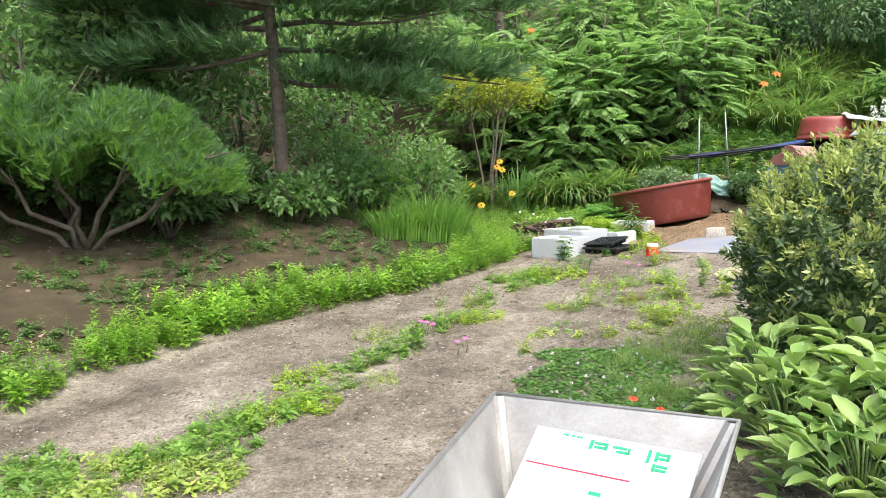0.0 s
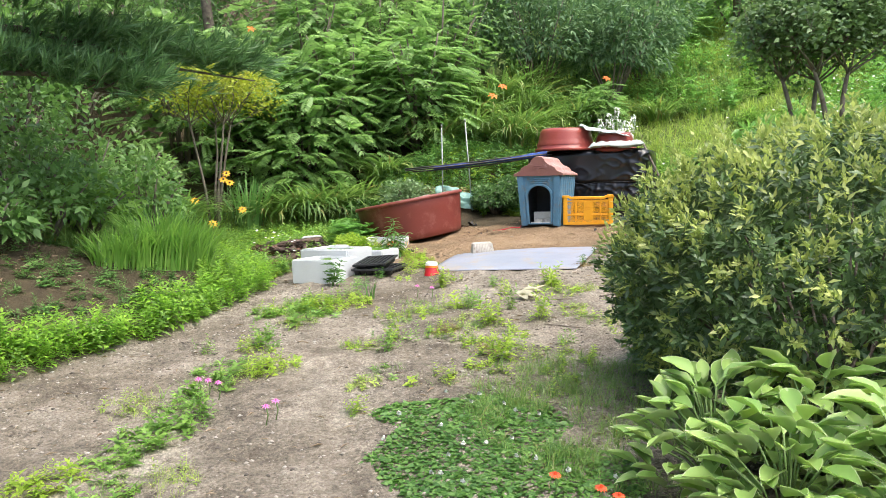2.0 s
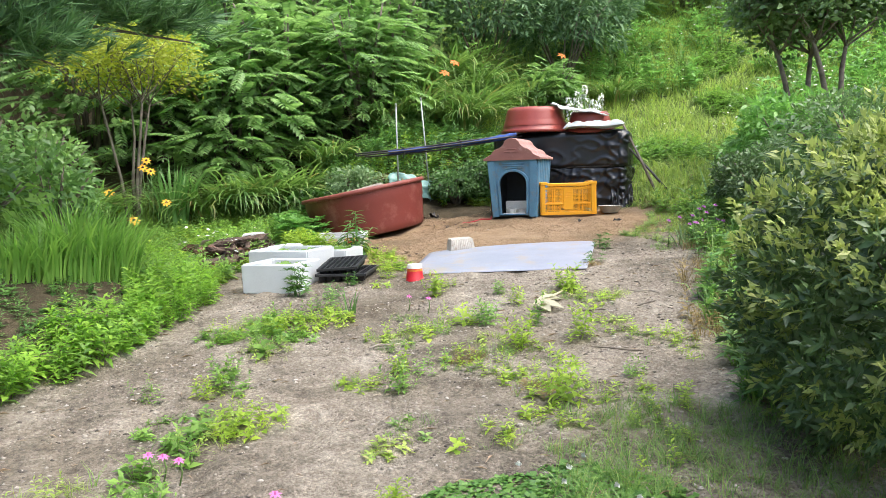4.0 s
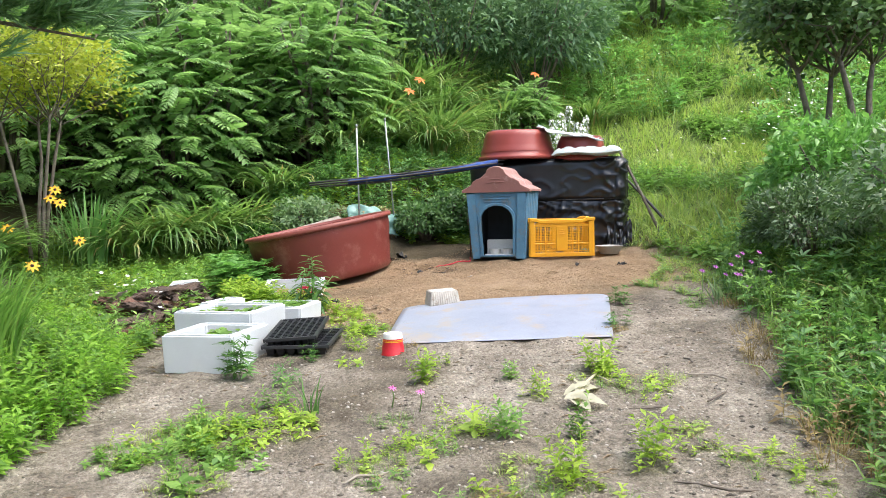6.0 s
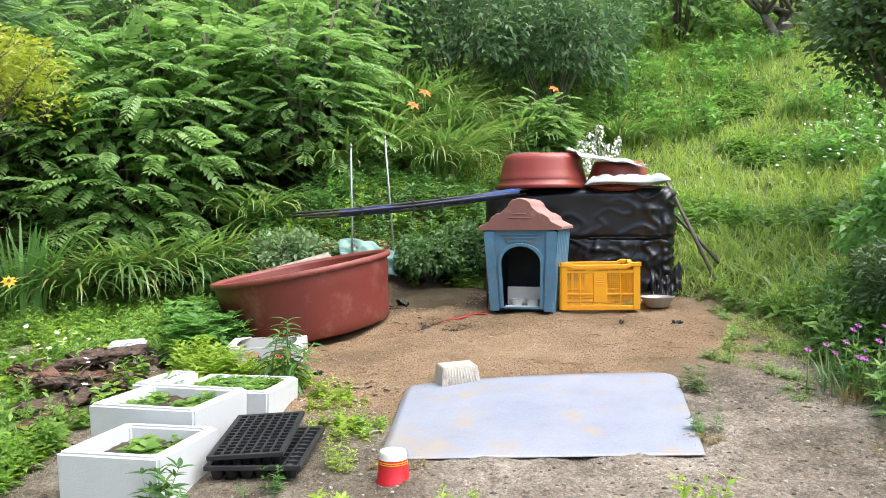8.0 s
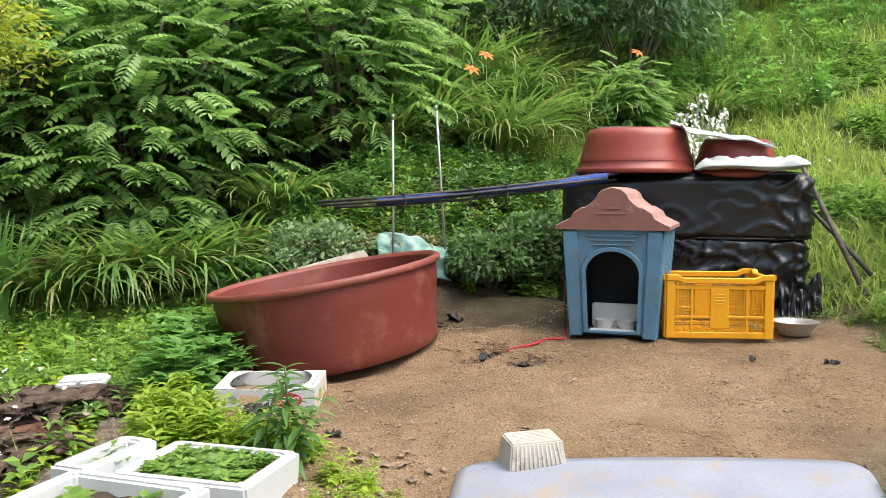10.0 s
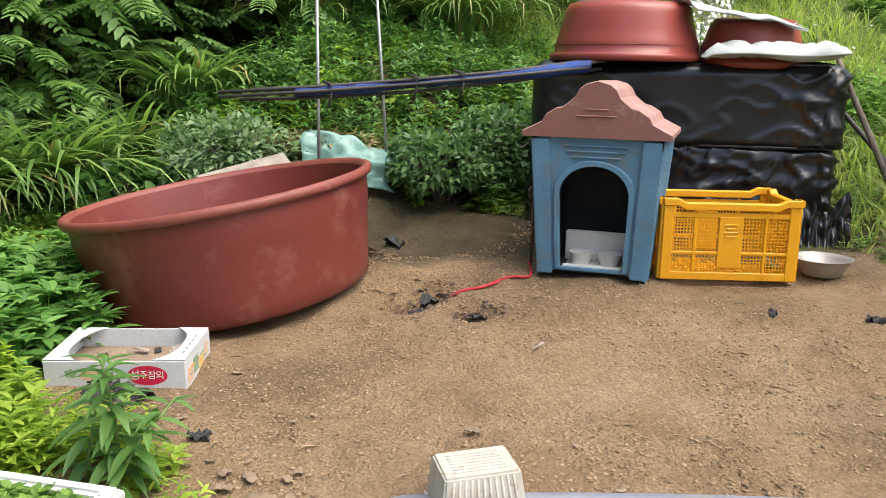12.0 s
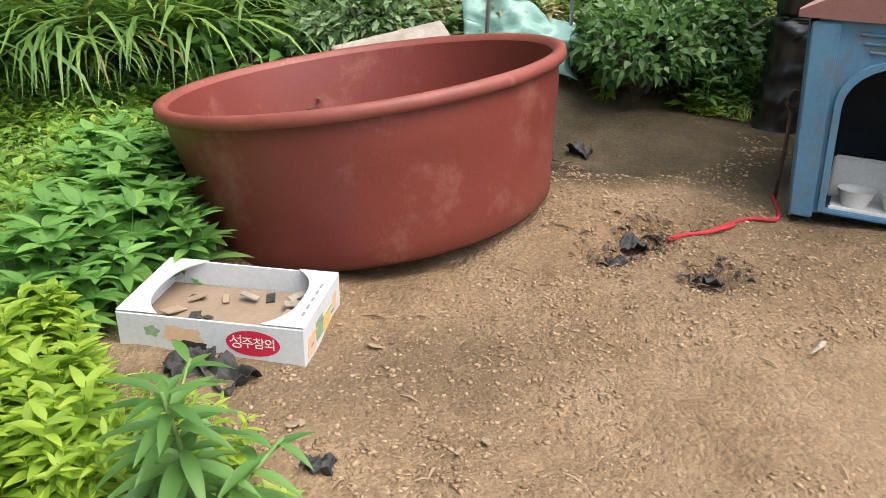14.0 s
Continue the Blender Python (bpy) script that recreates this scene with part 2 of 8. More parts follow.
def part(name, bm, mat, parent=None, label="", smooth=False):
    me = bpy.data.meshes.new(name)
    bm.normal_update()
    bm.to_mesh(me)
    bm.free()
    if smooth:
        me.shade_smooth()
    me.materials.append(mat)
    ob = new(name, me)
    if parent:
        ob.parent = parent
    return tagged(ob, label)


def thing(name, m, label, category, group="", kind=""):
    """An Empty at the base of a thing."""
    ob = new(name)
    ob.matrix_world = m
    ob.empty_display_size = 0.05
    return tagged(ob, label, category, group, kind)


def box_bm(size, at=(0, 0, 0), bevel=0.004, segments=2, bm=None, turn=None):
    """A bevelled box whose base's middle is at `at`."""
    b = bmesh.new()
    bmesh.ops.create_cube(b, size=1)
    bmesh.ops.scale(b, vec=size, verts=b.verts)
    if bevel:
        bmesh.ops.bevel(b, geom=b.edges[:], offset=bevel, segments=segments, affect="EDGES")
    bmesh.ops.translate(b, vec=(at[0], at[1], at[2] + size[2] / 2), verts=b.verts)
    if turn is not None:
        bmesh.ops.transform(b, matrix=turn, verts=b.verts)
    if bm is None:
        return b
    me = bpy.data.meshes.new("tmp")
    b.to_mesh(me)
    b.free()
    bm.from_mesh(me)
    bpy.data.meshes.remove(me)
    return bm


def lathe(profile, n=48):
    """Turn a profile of (radius, height) round z. Returns vertices and quads."""
    a = np.linspace(0, 2 * np.pi, n, endpoint=False)
    P = np.asarray(profile, float)
    V = np.stack([P[:, None, 0] * np.cos(a), P[:, None, 0] * np.sin(a), np.repeat(P[:, None, 1], n, 1)], -1).reshape(-1, 3)
    k = len(P)
    F = [(i * n + j, i * n + (j + 1) % n, (i + 1) * n + (j + 1) % n, (i + 1) * n + j) for i in range(k - 1) for j in range(n)]
    return V, np.array(F)


def tube(points, radii, n=8):
    """A round tapering tube along points, its ends closed."""
    P = np.asarray(points, float)
    R = np.broadcast_to(np.asarray(radii, float), len(P))
    T = np.gradient(P, axis=0)
    T /= np.linalg.norm(T, axis=1)[:, None]
    ref = np.array([0, 0, 1.0]) if abs(T[0, 2]) < 0.9 else np.array([1.0, 0, 0])
    V = []
    for p, t, r in zip(P, T, R):
        u = np.cross(t, ref)
        u /= np.linalg.norm(u)
        w = np.cross(u, t)
        a = np.linspace(0, 2 * np.pi, n, endpoint=False)
        V.append(p + r * (np.cos(a)[:, None] * u + np.sin(a)[:, None] * w))
    V = np.concatenate(V)
    k = len(P)
    F = [(i * n + j, i * n + (j + 1) % n, (i + 1) * n + (j + 1) % n, (i + 1) * n + j) for i in range(k - 1) for j in range(n)]
    caps = np.array([list(range(n))[::-1], list(range((k - 1) * n, k * n))])
    return V, [np.array(F), caps]


def join(pieces):
    """Several (V, F) in one."""
    V, groups, off = [], {}, 0
    for v, f in pieces:
        for a in (f if isinstance(f, list) else [f]):
            a = np.asarray(a)
            groups.setdefault(a.shape[1], []).append(a + off)
        V.append(np.asarray(v, float))
        off += len(v)
    return np.concatenate(V), [np.concatenate(g) for g in groups.values()]


def unit(v):
    return v / np.maximum(np.linalg.norm(v, axis=-1, keepdims=True), 1e-9)


def scatter(template, pos, along, up, size):
    """Copies of a template (V, F), whose y axis runs along `along` and whose z axis looks towards `up`."""
    V, F = template
    n = len(pos)
    y = unit(np.asarray(along, float))
    x = unit(np.cross(y, up))
    z = np.cross(x, y)
    M = np.stack([x, y, z], -1) * np.broadcast_to(np.asarray(size, float), n)[:, None, None]
    W = np.einsum("nij,mj->nmi", M, V) + np.asarray(pos)[:, None, :]
    off = (np.arange(n) * len(V))[:, None, None]
    Fs = F if isinstance(F, list) else [F]
    return W.reshape(-1, 3), [(f[None] + off).reshape(-1, f.shape[1]) for f in Fs]


def directions(n, low=-1.0, high=1.0, g=rng):
    a, z = g.uniform(0, 2 * np.pi, n), g.uniform(low, high, n)
    r = np.sqrt(1 - np.minimum(z * z, 1))
    return np.stack([r * np.cos(a), r * np.sin(a), z], -1)


def leaf(width=0.4, fold=0.06, droop=0.12):
    V = np.array([(0, 0, 0), (width / 2, 0.42, fold), (0, 1, -droop), (-width / 2, 0.42, fold), (0, 0.5, 0)])
    return V, np.array([(0, 1, 2, 4), (0, 4, 2, 3)])


def oval_leaf(width=0.5, fold=0.05, droop=0.18):
    """A leaf with a rounded outline in two folded halves."""
    V = [(0, 0, 0), (0, 1, -droop)]
    for side in (1, -1):
        V += [(side * width * k, y, fold * k * 2 - droop * y * y) for k, y in ((0.3, 0.14), (0.5, 0.42), (0.34, 0.76))]
    V.append((0, 0.5, -droop * 0.25))
    return np.array(V), np.array([(0, 2, 3, 4, 1, 8), (0, 8, 1, 7, 6, 5)])


def fine_leaf(width=0.3, fold=0.05, droop=0.2, rows=5, base=0.0, wave=0.0):
    """A leaf with a curved outline, a fold along the midrib and a drooping tip."""
    V, F = [], []
    for i in range(rows + 1):
        s = i / rows
        w = width / 2 * (math.sin(math.pi * s ** 0.8) ** 0.9) + (base if i == 0 else 0)
        z = -droop * s * s
        V += [(-w, s, z + fold * w / width * 2 + wave * math.sin(i * 2.4)), (0, s, z), (w, s, z + fold * w / width * 2 - wave * math.sin(i * 2.4))]
    for i in range(rows):
        a = 3 * i
        F += [(a, a + 1, a + 4, a + 3), (a + 1, a + 2, a + 5, a + 4)]
    return np.array(V), np.array(F)


def blade(width=0.03, arch=0.5, rows=4, rise=1.0):
    """A strap leaf that rises along z and arches over towards y."""
    V, F = [], []
    for i in range(rows + 1):
        s = i / rows
        a = arch * s
        y, z = math.sin(a) * s * 0.9, rise * (s - 0.42 * arch * s ** 2.2)
        w = width / 2 * (1 - s ** 2.5) + 0.001
        V += [(-w, y, z), (w, y, z)]
    for i in range(rows):
        a = 2 * i
        F.append((a, a + 1, a + 3, a + 2))
    return np.array(V), np.array(F)


def frond(pairs=7, leaf_len=0.26, droop=0.35):
    """A feather-like leaf: a rib with pairs of leaflets, about 1 long."""
    out = []
    base = oval_leaf(0.44, 0.06, 0.22)
    ps, ds, sz = [], [], []
    for i in range(pairs):
        s = 0.22 + 0.72 * i / (pairs - 1)
        p = (0, s, -droop * s * s)
        k = leaf_len * (0.75 + 0.5 * math.sin(math.pi * (0.15 + 0.8 * i / pairs)))
        for side in (-1, 1):
            ps.append(p)
            ds.append((side * 0.82, 0.5, -0.16))
            sz.append(k)
    ps.append((0, 0.96, -droop * 0.92))
    ds.append((0, 1, -0.5))
    sz.append(leaf_len * 0.65)
    out.append(scatter(base, np.array(ps), np.array(ds), np.array([0, 0, 1.0]), np.array(sz)))
    k = [(0, s, -droop * s * s) for s in (0, 0.35, 0.7, 0.97)]
    V = np.array([(x + d, y, z) for x, y, z in k for d in (-0.006, 0.006)])
    out.append((V, np.array([(2 * i, 2 * i + 1, 2 * i + 3, 2 * i + 2) for i in range(3)])))
    return join(out)


def needles(n=18, spread=0.8, width=0.02, seed=3):
    g = np.random.default_rng(seed)
    V, F = [], []
    for i in range(n):
        a, s = g.uniform(0, 2 * np.pi), g.uniform(0.15, spread)
        y0 = g.uniform(0, 0.45)
        d = np.array([math.cos(a) * s, 1.0, math.sin(a) * s])
        d /= np.linalg.norm(d)
        e = np.array([-math.sin(a), 0, math.cos(a)]) * width
        p = np.array([0, y0, 0])
        q = p + d * g.uniform(0.5, 0.75)
        V += [p - e, p + e, q]
        F.append((3 * i, 3 * i + 1, 3 * i + 2))
    return np.array(V), np.array(F)


def sprig(leaves=9, height=1.0, leaf_len=0.4, width=0.3, seed=0, lift=0.5, whorl=False, rows=0):
    """A small upright plant, its leaves round a stem that rises along z."""
    g = np.random.default_rng(seed)
    one = fine_leaf(width, 0.05, 0.22, rows) if rows else leaf(width, 0.05, 0.2)
    ps, ds, sz = [], [], []
    for i in range(leaves):
        s = (i + 0.5) / leaves
        a = i * 2.4 + g.uniform(-0.3, 0.3)
        h = height * (0.12 + 0.86 * s if not whorl else (0.35, 0.65, 0.97)[min(int(s * 3), 2)])
        k = leaf_len * (1.05 - 0.45 * s) * g.uniform(0.8, 1.2)
        ps.append((0, 0, h))
        ds.append((math.cos(a), math.sin(a), lift * (0.3 + s) + g.uniform(-0.15, 0.15)))
        sz.append(k)
    a = scatter(one, np.array(ps), np.array(ds), np.array([0, 0, 1.0]), np.array(sz))
    st = (np.array([(-0.008, 0, 0), (0.008, 0, 0), (0.004, 0, height), (-0.004, 0, height)]), np.array([(0, 1, 2, 3)]))
    return join([a, st])


def planted(templates, pos, heights, g=rng, lean=0.15):
    """Upright copies (z up) of several templates at places on the ground, joined."""
    out = []
    pick = g.integers(0, len(templates), len(pos))
    for k, tpl in enumerate(templates):
        sel = pick == k
        n = int(sel.sum())
        if not n:
            continue
        a = g.uniform(0, 2 * np.pi, n)
        up = unit(np.stack([g.normal(0, lean, n), g.normal(0, lean, n), np.ones(n)], -1))
        al = np.stack([np.cos(a), np.sin(a), np.zeros(n)], -1)
        al = al - up * np.sum(al * up, -1, keepdims=True)
        out.append(scatter(tpl, pos[sel], al, up, heights[sel]))
    return join(out)


# ---- ground ----
TOE = np.array([(-9, -6), (-3.4, 2.0), (-2.0, 5.0), (-1.45, 6.2), (-0.85, 7.3), (0.6, 8.55), (1.25, 9.6), (1.35, 10.4), (1.0, 11.6), (1.0, 12.6), (1.8, 13.7),
                (2.9, 13.95), (3.4, 13.0), (4.1, 12.6), (5.0, 12.7), (5.8, 12.5), (5.95, 11.9), (5.65, 10.6), (5.2, 9.7), (4.6, 8.9), (4.0, 7.9), (4.2, 6.0), (5.5, 2.0), (9, -6)], float)


def toe_distance(x, y):
    """Metres outside the yard's outline, 0 within it."""
    x, y = np.asarray(x, float), np.asarray(y, float)
    best, inside = np.full(x.shape, 1e9), np.zeros(x.shape, bool)
    for (ax, ay), (bx, by) in zip(TOE, np.roll(TOE, -1, 0)):
        dx, dy = bx - ax, by - ay
        s = np.clip(((x - ax) * dx + (y - ay) * dy) / (dx * dx + dy * dy), 0, 1)
        best = np.minimum(best, np.hypot(x - ax - s * dx, y - ay - s * dy))
        inside ^= ((ay > y) != (by > y)) & (x < (bx - ax) * (y - ay) / (by - ay + 1e-12) + ax)
    return np.where(inside, 0, best)


def smoothstep(a, b, v):
    s = np.clip((v - a) / (b - a), 0, 1)
    return s * s * (3 - 2 * s)


def ground_z(x, y, fine=True):
    x, y = np.asarray(x, float), np.asarray(y, float)
    base = -0.562 + 0.0594 * np.clip(x, -8, 12) + 0.0702 * np.clip(y, -6, 18)
    base = base - 0.06 * smoothstep(4.5, 2.9, x) * smoothstep(9.2, 10.5, y) - 0.1 * np.exp(-((x - 3.15) ** 2 + (y - 12.25) ** 2) / 0.3)
    d = toe_distance(x, y) * smoothstep(-4, 3, y)
    rise = 0.3 * np.minimum(d, 2.4) + 0.42 * np.clip(d - 2.4, 0, 22)
    back = smoothstep(11.5, 14.0, y)
    rise = rise + back * 0.1 * np.minimum(d, 5) * smoothstep(7.5, 5.0, x) - 0.075 * np.clip(d - 2.4, 0, 8) * smoothstep(5.5, 8.0, x)
    rise = rise + 0.22 * smoothstep(12.95, 13.5, y) * smoothstep(3.1, 3.7, x) * smoothstep(6.2, 5.0, x) * smoothstep(15.5, 13.5, y)
    bumps = 0.35 * (vnoise(x, y, 2.2, 3) - 0.5) * smoothstep(0.6, 3, d)
    z = base + rise + bumps
    if fine:
        z = z + 0.03 * (vnoise(x, y, 0.55, 5) - 0.5) + 0.024 * (vnoise(x, y, 0.13, 6) - 0.5) + 0.016 * (vnoise(x, y, 0.075, 8) - 0.5)
        for hx, hy, hr, hd in ((3.77, 11.52, 0.1, 0.1), (3.9, 11.57, 0.1, 0.11), (4.1, 11.57, 0.08, 0.06), (3.92, 11.27, 0.09, 0.07), (4.1, 12.15, 0.22, 0.05)):
            z = z - hd * np.exp(-((x - hx) ** 2 + (y - hy) ** 2) / (hr * hr) * 1.6)
    return z


def on_ground(xy, lift=0.0):
    xy = np.asarray(xy, float)
    return np.concatenate([xy, (ground_z(xy[:, 0], xy[:, 1]) + lift)[:, None]], 1)


def gz(x, y):
    return float(ground_z(x, y, False))


def spaced(a, b, lo, hi, step):
    """Coordinates from a to b, `step` apart between lo and hi and ever wider outside."""
    mid = list(np.arange(lo, hi + 1e-6, step))
    left, right, s = [], [], step
    v = lo
    while v > a:
        s *= 1.25
        v -= s
        left.append(v)
    v, s = hi, step
    while v < b:
        s *= 1.25
        v += s
        right.append(v)
    return np.array(left[::-1] + mid + right)


def build_ground():
    xs, ys = spaced(-160, 160, -3.0, 7.0, 0.036), spaced(-120, 220, 4.0, 14.0, 0.036)
    X, Y = np.meshgrid(xs, ys)
    V = np.stack([X, Y, ground_z(X, Y)], -1).reshape(-1, 3)
    nx, ny = len(xs), len(ys)
    i = (np.arange(ny - 1)[:, None] * nx + np.arange(nx - 1)[None]).ravel()
    ob = solid("ground", V, np.stack([i, i + 1, i + nx + 1, i + nx], 1), ground_material())
    d = toe_distance(V[:, 0], V[:, 1])
    earth = smoothstep(1.8, 1.25, np.hypot((V[:, 0] - 4.1) / 1.15, V[:, 1] - 11.1) + 0.5 * (vnoise(V[:, 0], V[:, 1], 0.5, 9) - 0.5))
    turf = smoothstep(0.0, 0.5, d + 0.5 * (vnoise(V[:, 0], V[:, 1], 0.4, 11) - 0.5))
    # dark humus between tub and kennel; its colour also carries the shade there
    humus_shade = smoothstep(0.0, 0.3, (V[:, 1] - 11.8) + 0.5 * (V[:, 0] - 3.8) + 0.25 * (vnoise(V[:, 0], V[:, 1], 0.25, 18) - 0.5)) * smoothstep(3.3, 3.6, V[:, 0])
    for nm, val in (("earth", earth), ("humus_shade", humus_shade), ("turf", turf), ("sward", turf * smoothstep(4.6, 6.0, V[:, 0] + 0.6 * (vnoise(V[:, 0], V[:, 1], 0.6, 17) - 0.5)))):
        at = ob.data.attributes.new(nm, "FLOAT", "POINT")
        at.data.foreach_set("value", val.astype(np.float32))
    return tagged(ob, "sloping yard of pale gravel, tan bare earth and weedy banks", "ground", kind="structure")


def ground_material():
    m, t, b = nodes_of("ground_earth")
    co = t.nodes.new("ShaderNodeTexCoord").outputs["Object"]
    n1, gravel = noise_ramp(t, co, 2.2, [(0.3, (0.13, 0.112, 0.087)), (0.44, (0.226, 0.197, 0.157)), (0.57, (0.315, 0.278, 0.226)), (0.72, (0.475, 0.43, 0.366))], 8, 0.65)
    n2, grit = noise_ramp(t, co, 70, [(0.3, (0.5, 0.48, 0.46)), (0.52, (1, 1, 1)), (0.72, (1.35, 1.33, 1.3))], 5, 0.7)
    vo = t.nodes.new("ShaderNodeTexVoronoi")
    vo.inputs["Scale"].default_value = 75
    t.links.new(co, vo.inputs["Vector"])
    bw = t.nodes.new("ShaderNodeRGBToBW")
    t.links.new(vo.outputs["Color"], bw.inputs[0])
    cell = t.nodes.new("ShaderNodeValToRGB")
    cell.color_ramp.elements[0].position, cell.color_ramp.elements[0].color = 0.2, (0.55, 0.54, 0.53, 1)
    cell.color_ramp.elements[1].position, cell.color_ramp.elements[1].color = 0.85, (1.5, 1.48, 1.45, 1)
    t.links.new(bw.outputs[0], cell.inputs["Fac"])
    n6, clumps = noise_ramp(t, co, 17, [(0.32, (0.6, 0.57, 0.54)), (0.5, (1, 1, 1)), (0.7, (1.25, 1.25, 1.25))], 7, 0.7)
    col_gravel = mixed(t, 0.8, gravel.outputs[0], grit.outputs[0], "MULTIPLY")
    col_gravel = mixed(t, 0.4, col_gravel, cell.outputs[0], "MULTIPLY")
    col_gravel = mixed(t, 0.85, col_gravel, clumps.outputs[0], "MULTIPLY")
    n3, tan = noise_ramp(t, co, 3.0, [(0.3, (0.224, 0.153, 0.089)), (0.5, (0.312, 0.220, 0.134)), (0.7, (0.376, 0.276, 0.180))], 8, 0.6)
    n5, grain = noise_ramp(t, co, 120, [(0.3, (0.66, 0.63, 0.6)), (0.7, (1.14, 1.13, 1.11))], 5, 0.7)
    col_tan = mixed(t, 0.8, tan.outputs[0], grain.outputs[0], "MULTIPLY")
    col_tan = mixed(t, 0.3, col_tan, clumps.outputs[0], "MULTIPLY")
    col_tan = mixed(t, 0.2, col_tan, cell.outputs[0], "MULTIPLY")
    n4, humus = noise_ramp(t, co, 3.5, [(0.3, (0.05, 0.04, 0.024)), (0.55, (0.095, 0.075, 0.045)), (0.75, (0.165, 0.13, 0.08))], 9, 0.7)

    def attr(name):
        a = t.nodes.new("ShaderNodeAttribute")
        a.attribute_name = name
        return a.outputs["Fac"]

    n7, tracks = noise_ramp(t, co, 0.75, [(0.36, (0.72, 0.7, 0.66)), (0.5, (1, 1, 1)), (0.64, (1.16, 1.15, 1.14))], 5, 0.65)
    col_gravel = mixed(t, 0.9, col_gravel, tracks.outputs[0], "MULTIPLY")
    n8, thatch = noise_ramp(t, co, 6.0, [(0.3, (0.06, 0.085, 0.025)), (0.5, (0.12, 0.17, 0.045)), (0.72, (0.2, 0.24, 0.08))], 9, 0.75)
    col = mixed(t, attr("earth"), col_gravel, col_tan)
    col = mixed(t, attr("humus_shade"), col, humus.outputs[0])
    col = mixed(t, attr("turf"), col, humus.outputs[0])
    col = mixed(t, attr("sward"), col, thatch.outputs[0])
    t.links.new(col, b.inputs["Base Color"])
    b.inputs["Roughness"].default_value, b.inputs["Specular IOR Level"].default_value = 0.95, 0.2
    add = t.nodes.new("ShaderNodeMath")
    add.operation = "ADD"
    t.links.new(n2.outputs["Fac"], add.inputs[0])
    t.links.new(n5.outputs["Fac"], add.inputs[1])
    add2 = t.nodes.new("ShaderNodeMath")
    add2.operation = "MULTIPLY_ADD"
    t.links.new(n6.outputs["Fac"], add2.inputs[0])
    add2.inputs[1].default_value = 2.0
    t.links.new(add.outputs[0], add2.inputs[2])
    add3 = t.nodes.new("ShaderNodeMath")
    add3.operation = "SUBTRACT"
    t.links.new(add2.outputs[0], add3.inputs[0])
    t.links.new(vo.outputs["Distance"], add3.inputs[1])
    bumped(t, b, add3.outputs[0], 0.75, 0.016)
    return m


build_ground()

# ---- things in the yard ----


def tub_profile(r0, r1, h, wall=0.014, lip=0.035, foot=0.02):
    """Outside, lip and inside of a round rubber tub, foot at height 0."""
    out = [(0.001, 0.0), (r0 - 0.02, 0.0), (r0, foot)]
    for k in range(1, 8):
        s = k / 8
        ring = 0.004 if k in (6, 7) else 0
        out.append((r0 + (r1 - r0) * s + ring, foot + (h - foot - 0.05) * s))
    out += [(r1, h - 0.04), (r1 + lip * 0.85, h - 0.036), (r1 + lip, h - 0.024), (r1 + lip * 0.95, h - 0.006), (r1 + lip * 0.4, h), (r1 - 0.004, h - 0.004), (r1 - wall, h - 0.02)]
    out += [(r0 + (r1 - r0) * s - wall, foot + (h - foot) * s) for s in (0.75, 0.5, 0.25, 0.06)]
    out += [(r0 - 0.06, foot + 0.012), (0.001, foot + 0.01)]
    return out


def big_tub():
    right = Vector((0.95, -0.3, 0))
    up = Vector((-0.162, 0.07, 1)).normalized()
    rim = Vector((3.229, 12.15, 0.825))
    x = (right - up * right.dot(up)).normalized()
    y = up.cross(x)
    m = Matrix((x, y, up)).transposed().to_4x4()
    m.translation = rim - up * 0.45
    root = thing("rubber_tub", m, "large red-brown rubber tub, tilted, empty, on bare earth", "tub")
    V, F = lathe(tub_profile(0.53, 0.588, 0.45, 0.014, 0.026), 96)
    a = np.arctan2(V[:, 1], V[:, 0])
    V[:, :2] *= (1 + 0.012 * np.sin(2 * a + 0.6) + 0.006 * np.sin(3 * a))[:, None]
    high = np.array([V[f][:, 2].min() > 0.395 and np.hypot(*V[f][:, :2].T).min() > 0.565 for f in F])
    solid("body", V, F[~high], M_TUB, root)
    solid("rim", V, F[high], M_TUB_RIM, root, "faded thick rolled rim")
    for h, r in ((0.36, 0.5815), (0.342, 0.579)):
        rv, rf = lathe([(r - 0.004, h - 0.003), (r + 0.003, h), (r - 0.004, h + 0.003)], 96)
        a = np.arctan2(rv[:, 1], rv[:, 0])
        rv[:, :2] *= (1 + 0.012 * np.sin(2 * a + 0.6) + 0.006 * np.sin(3 * a))[:, None]
        solid("moulded_ring", rv, rf, M_TUB, root)
    return root


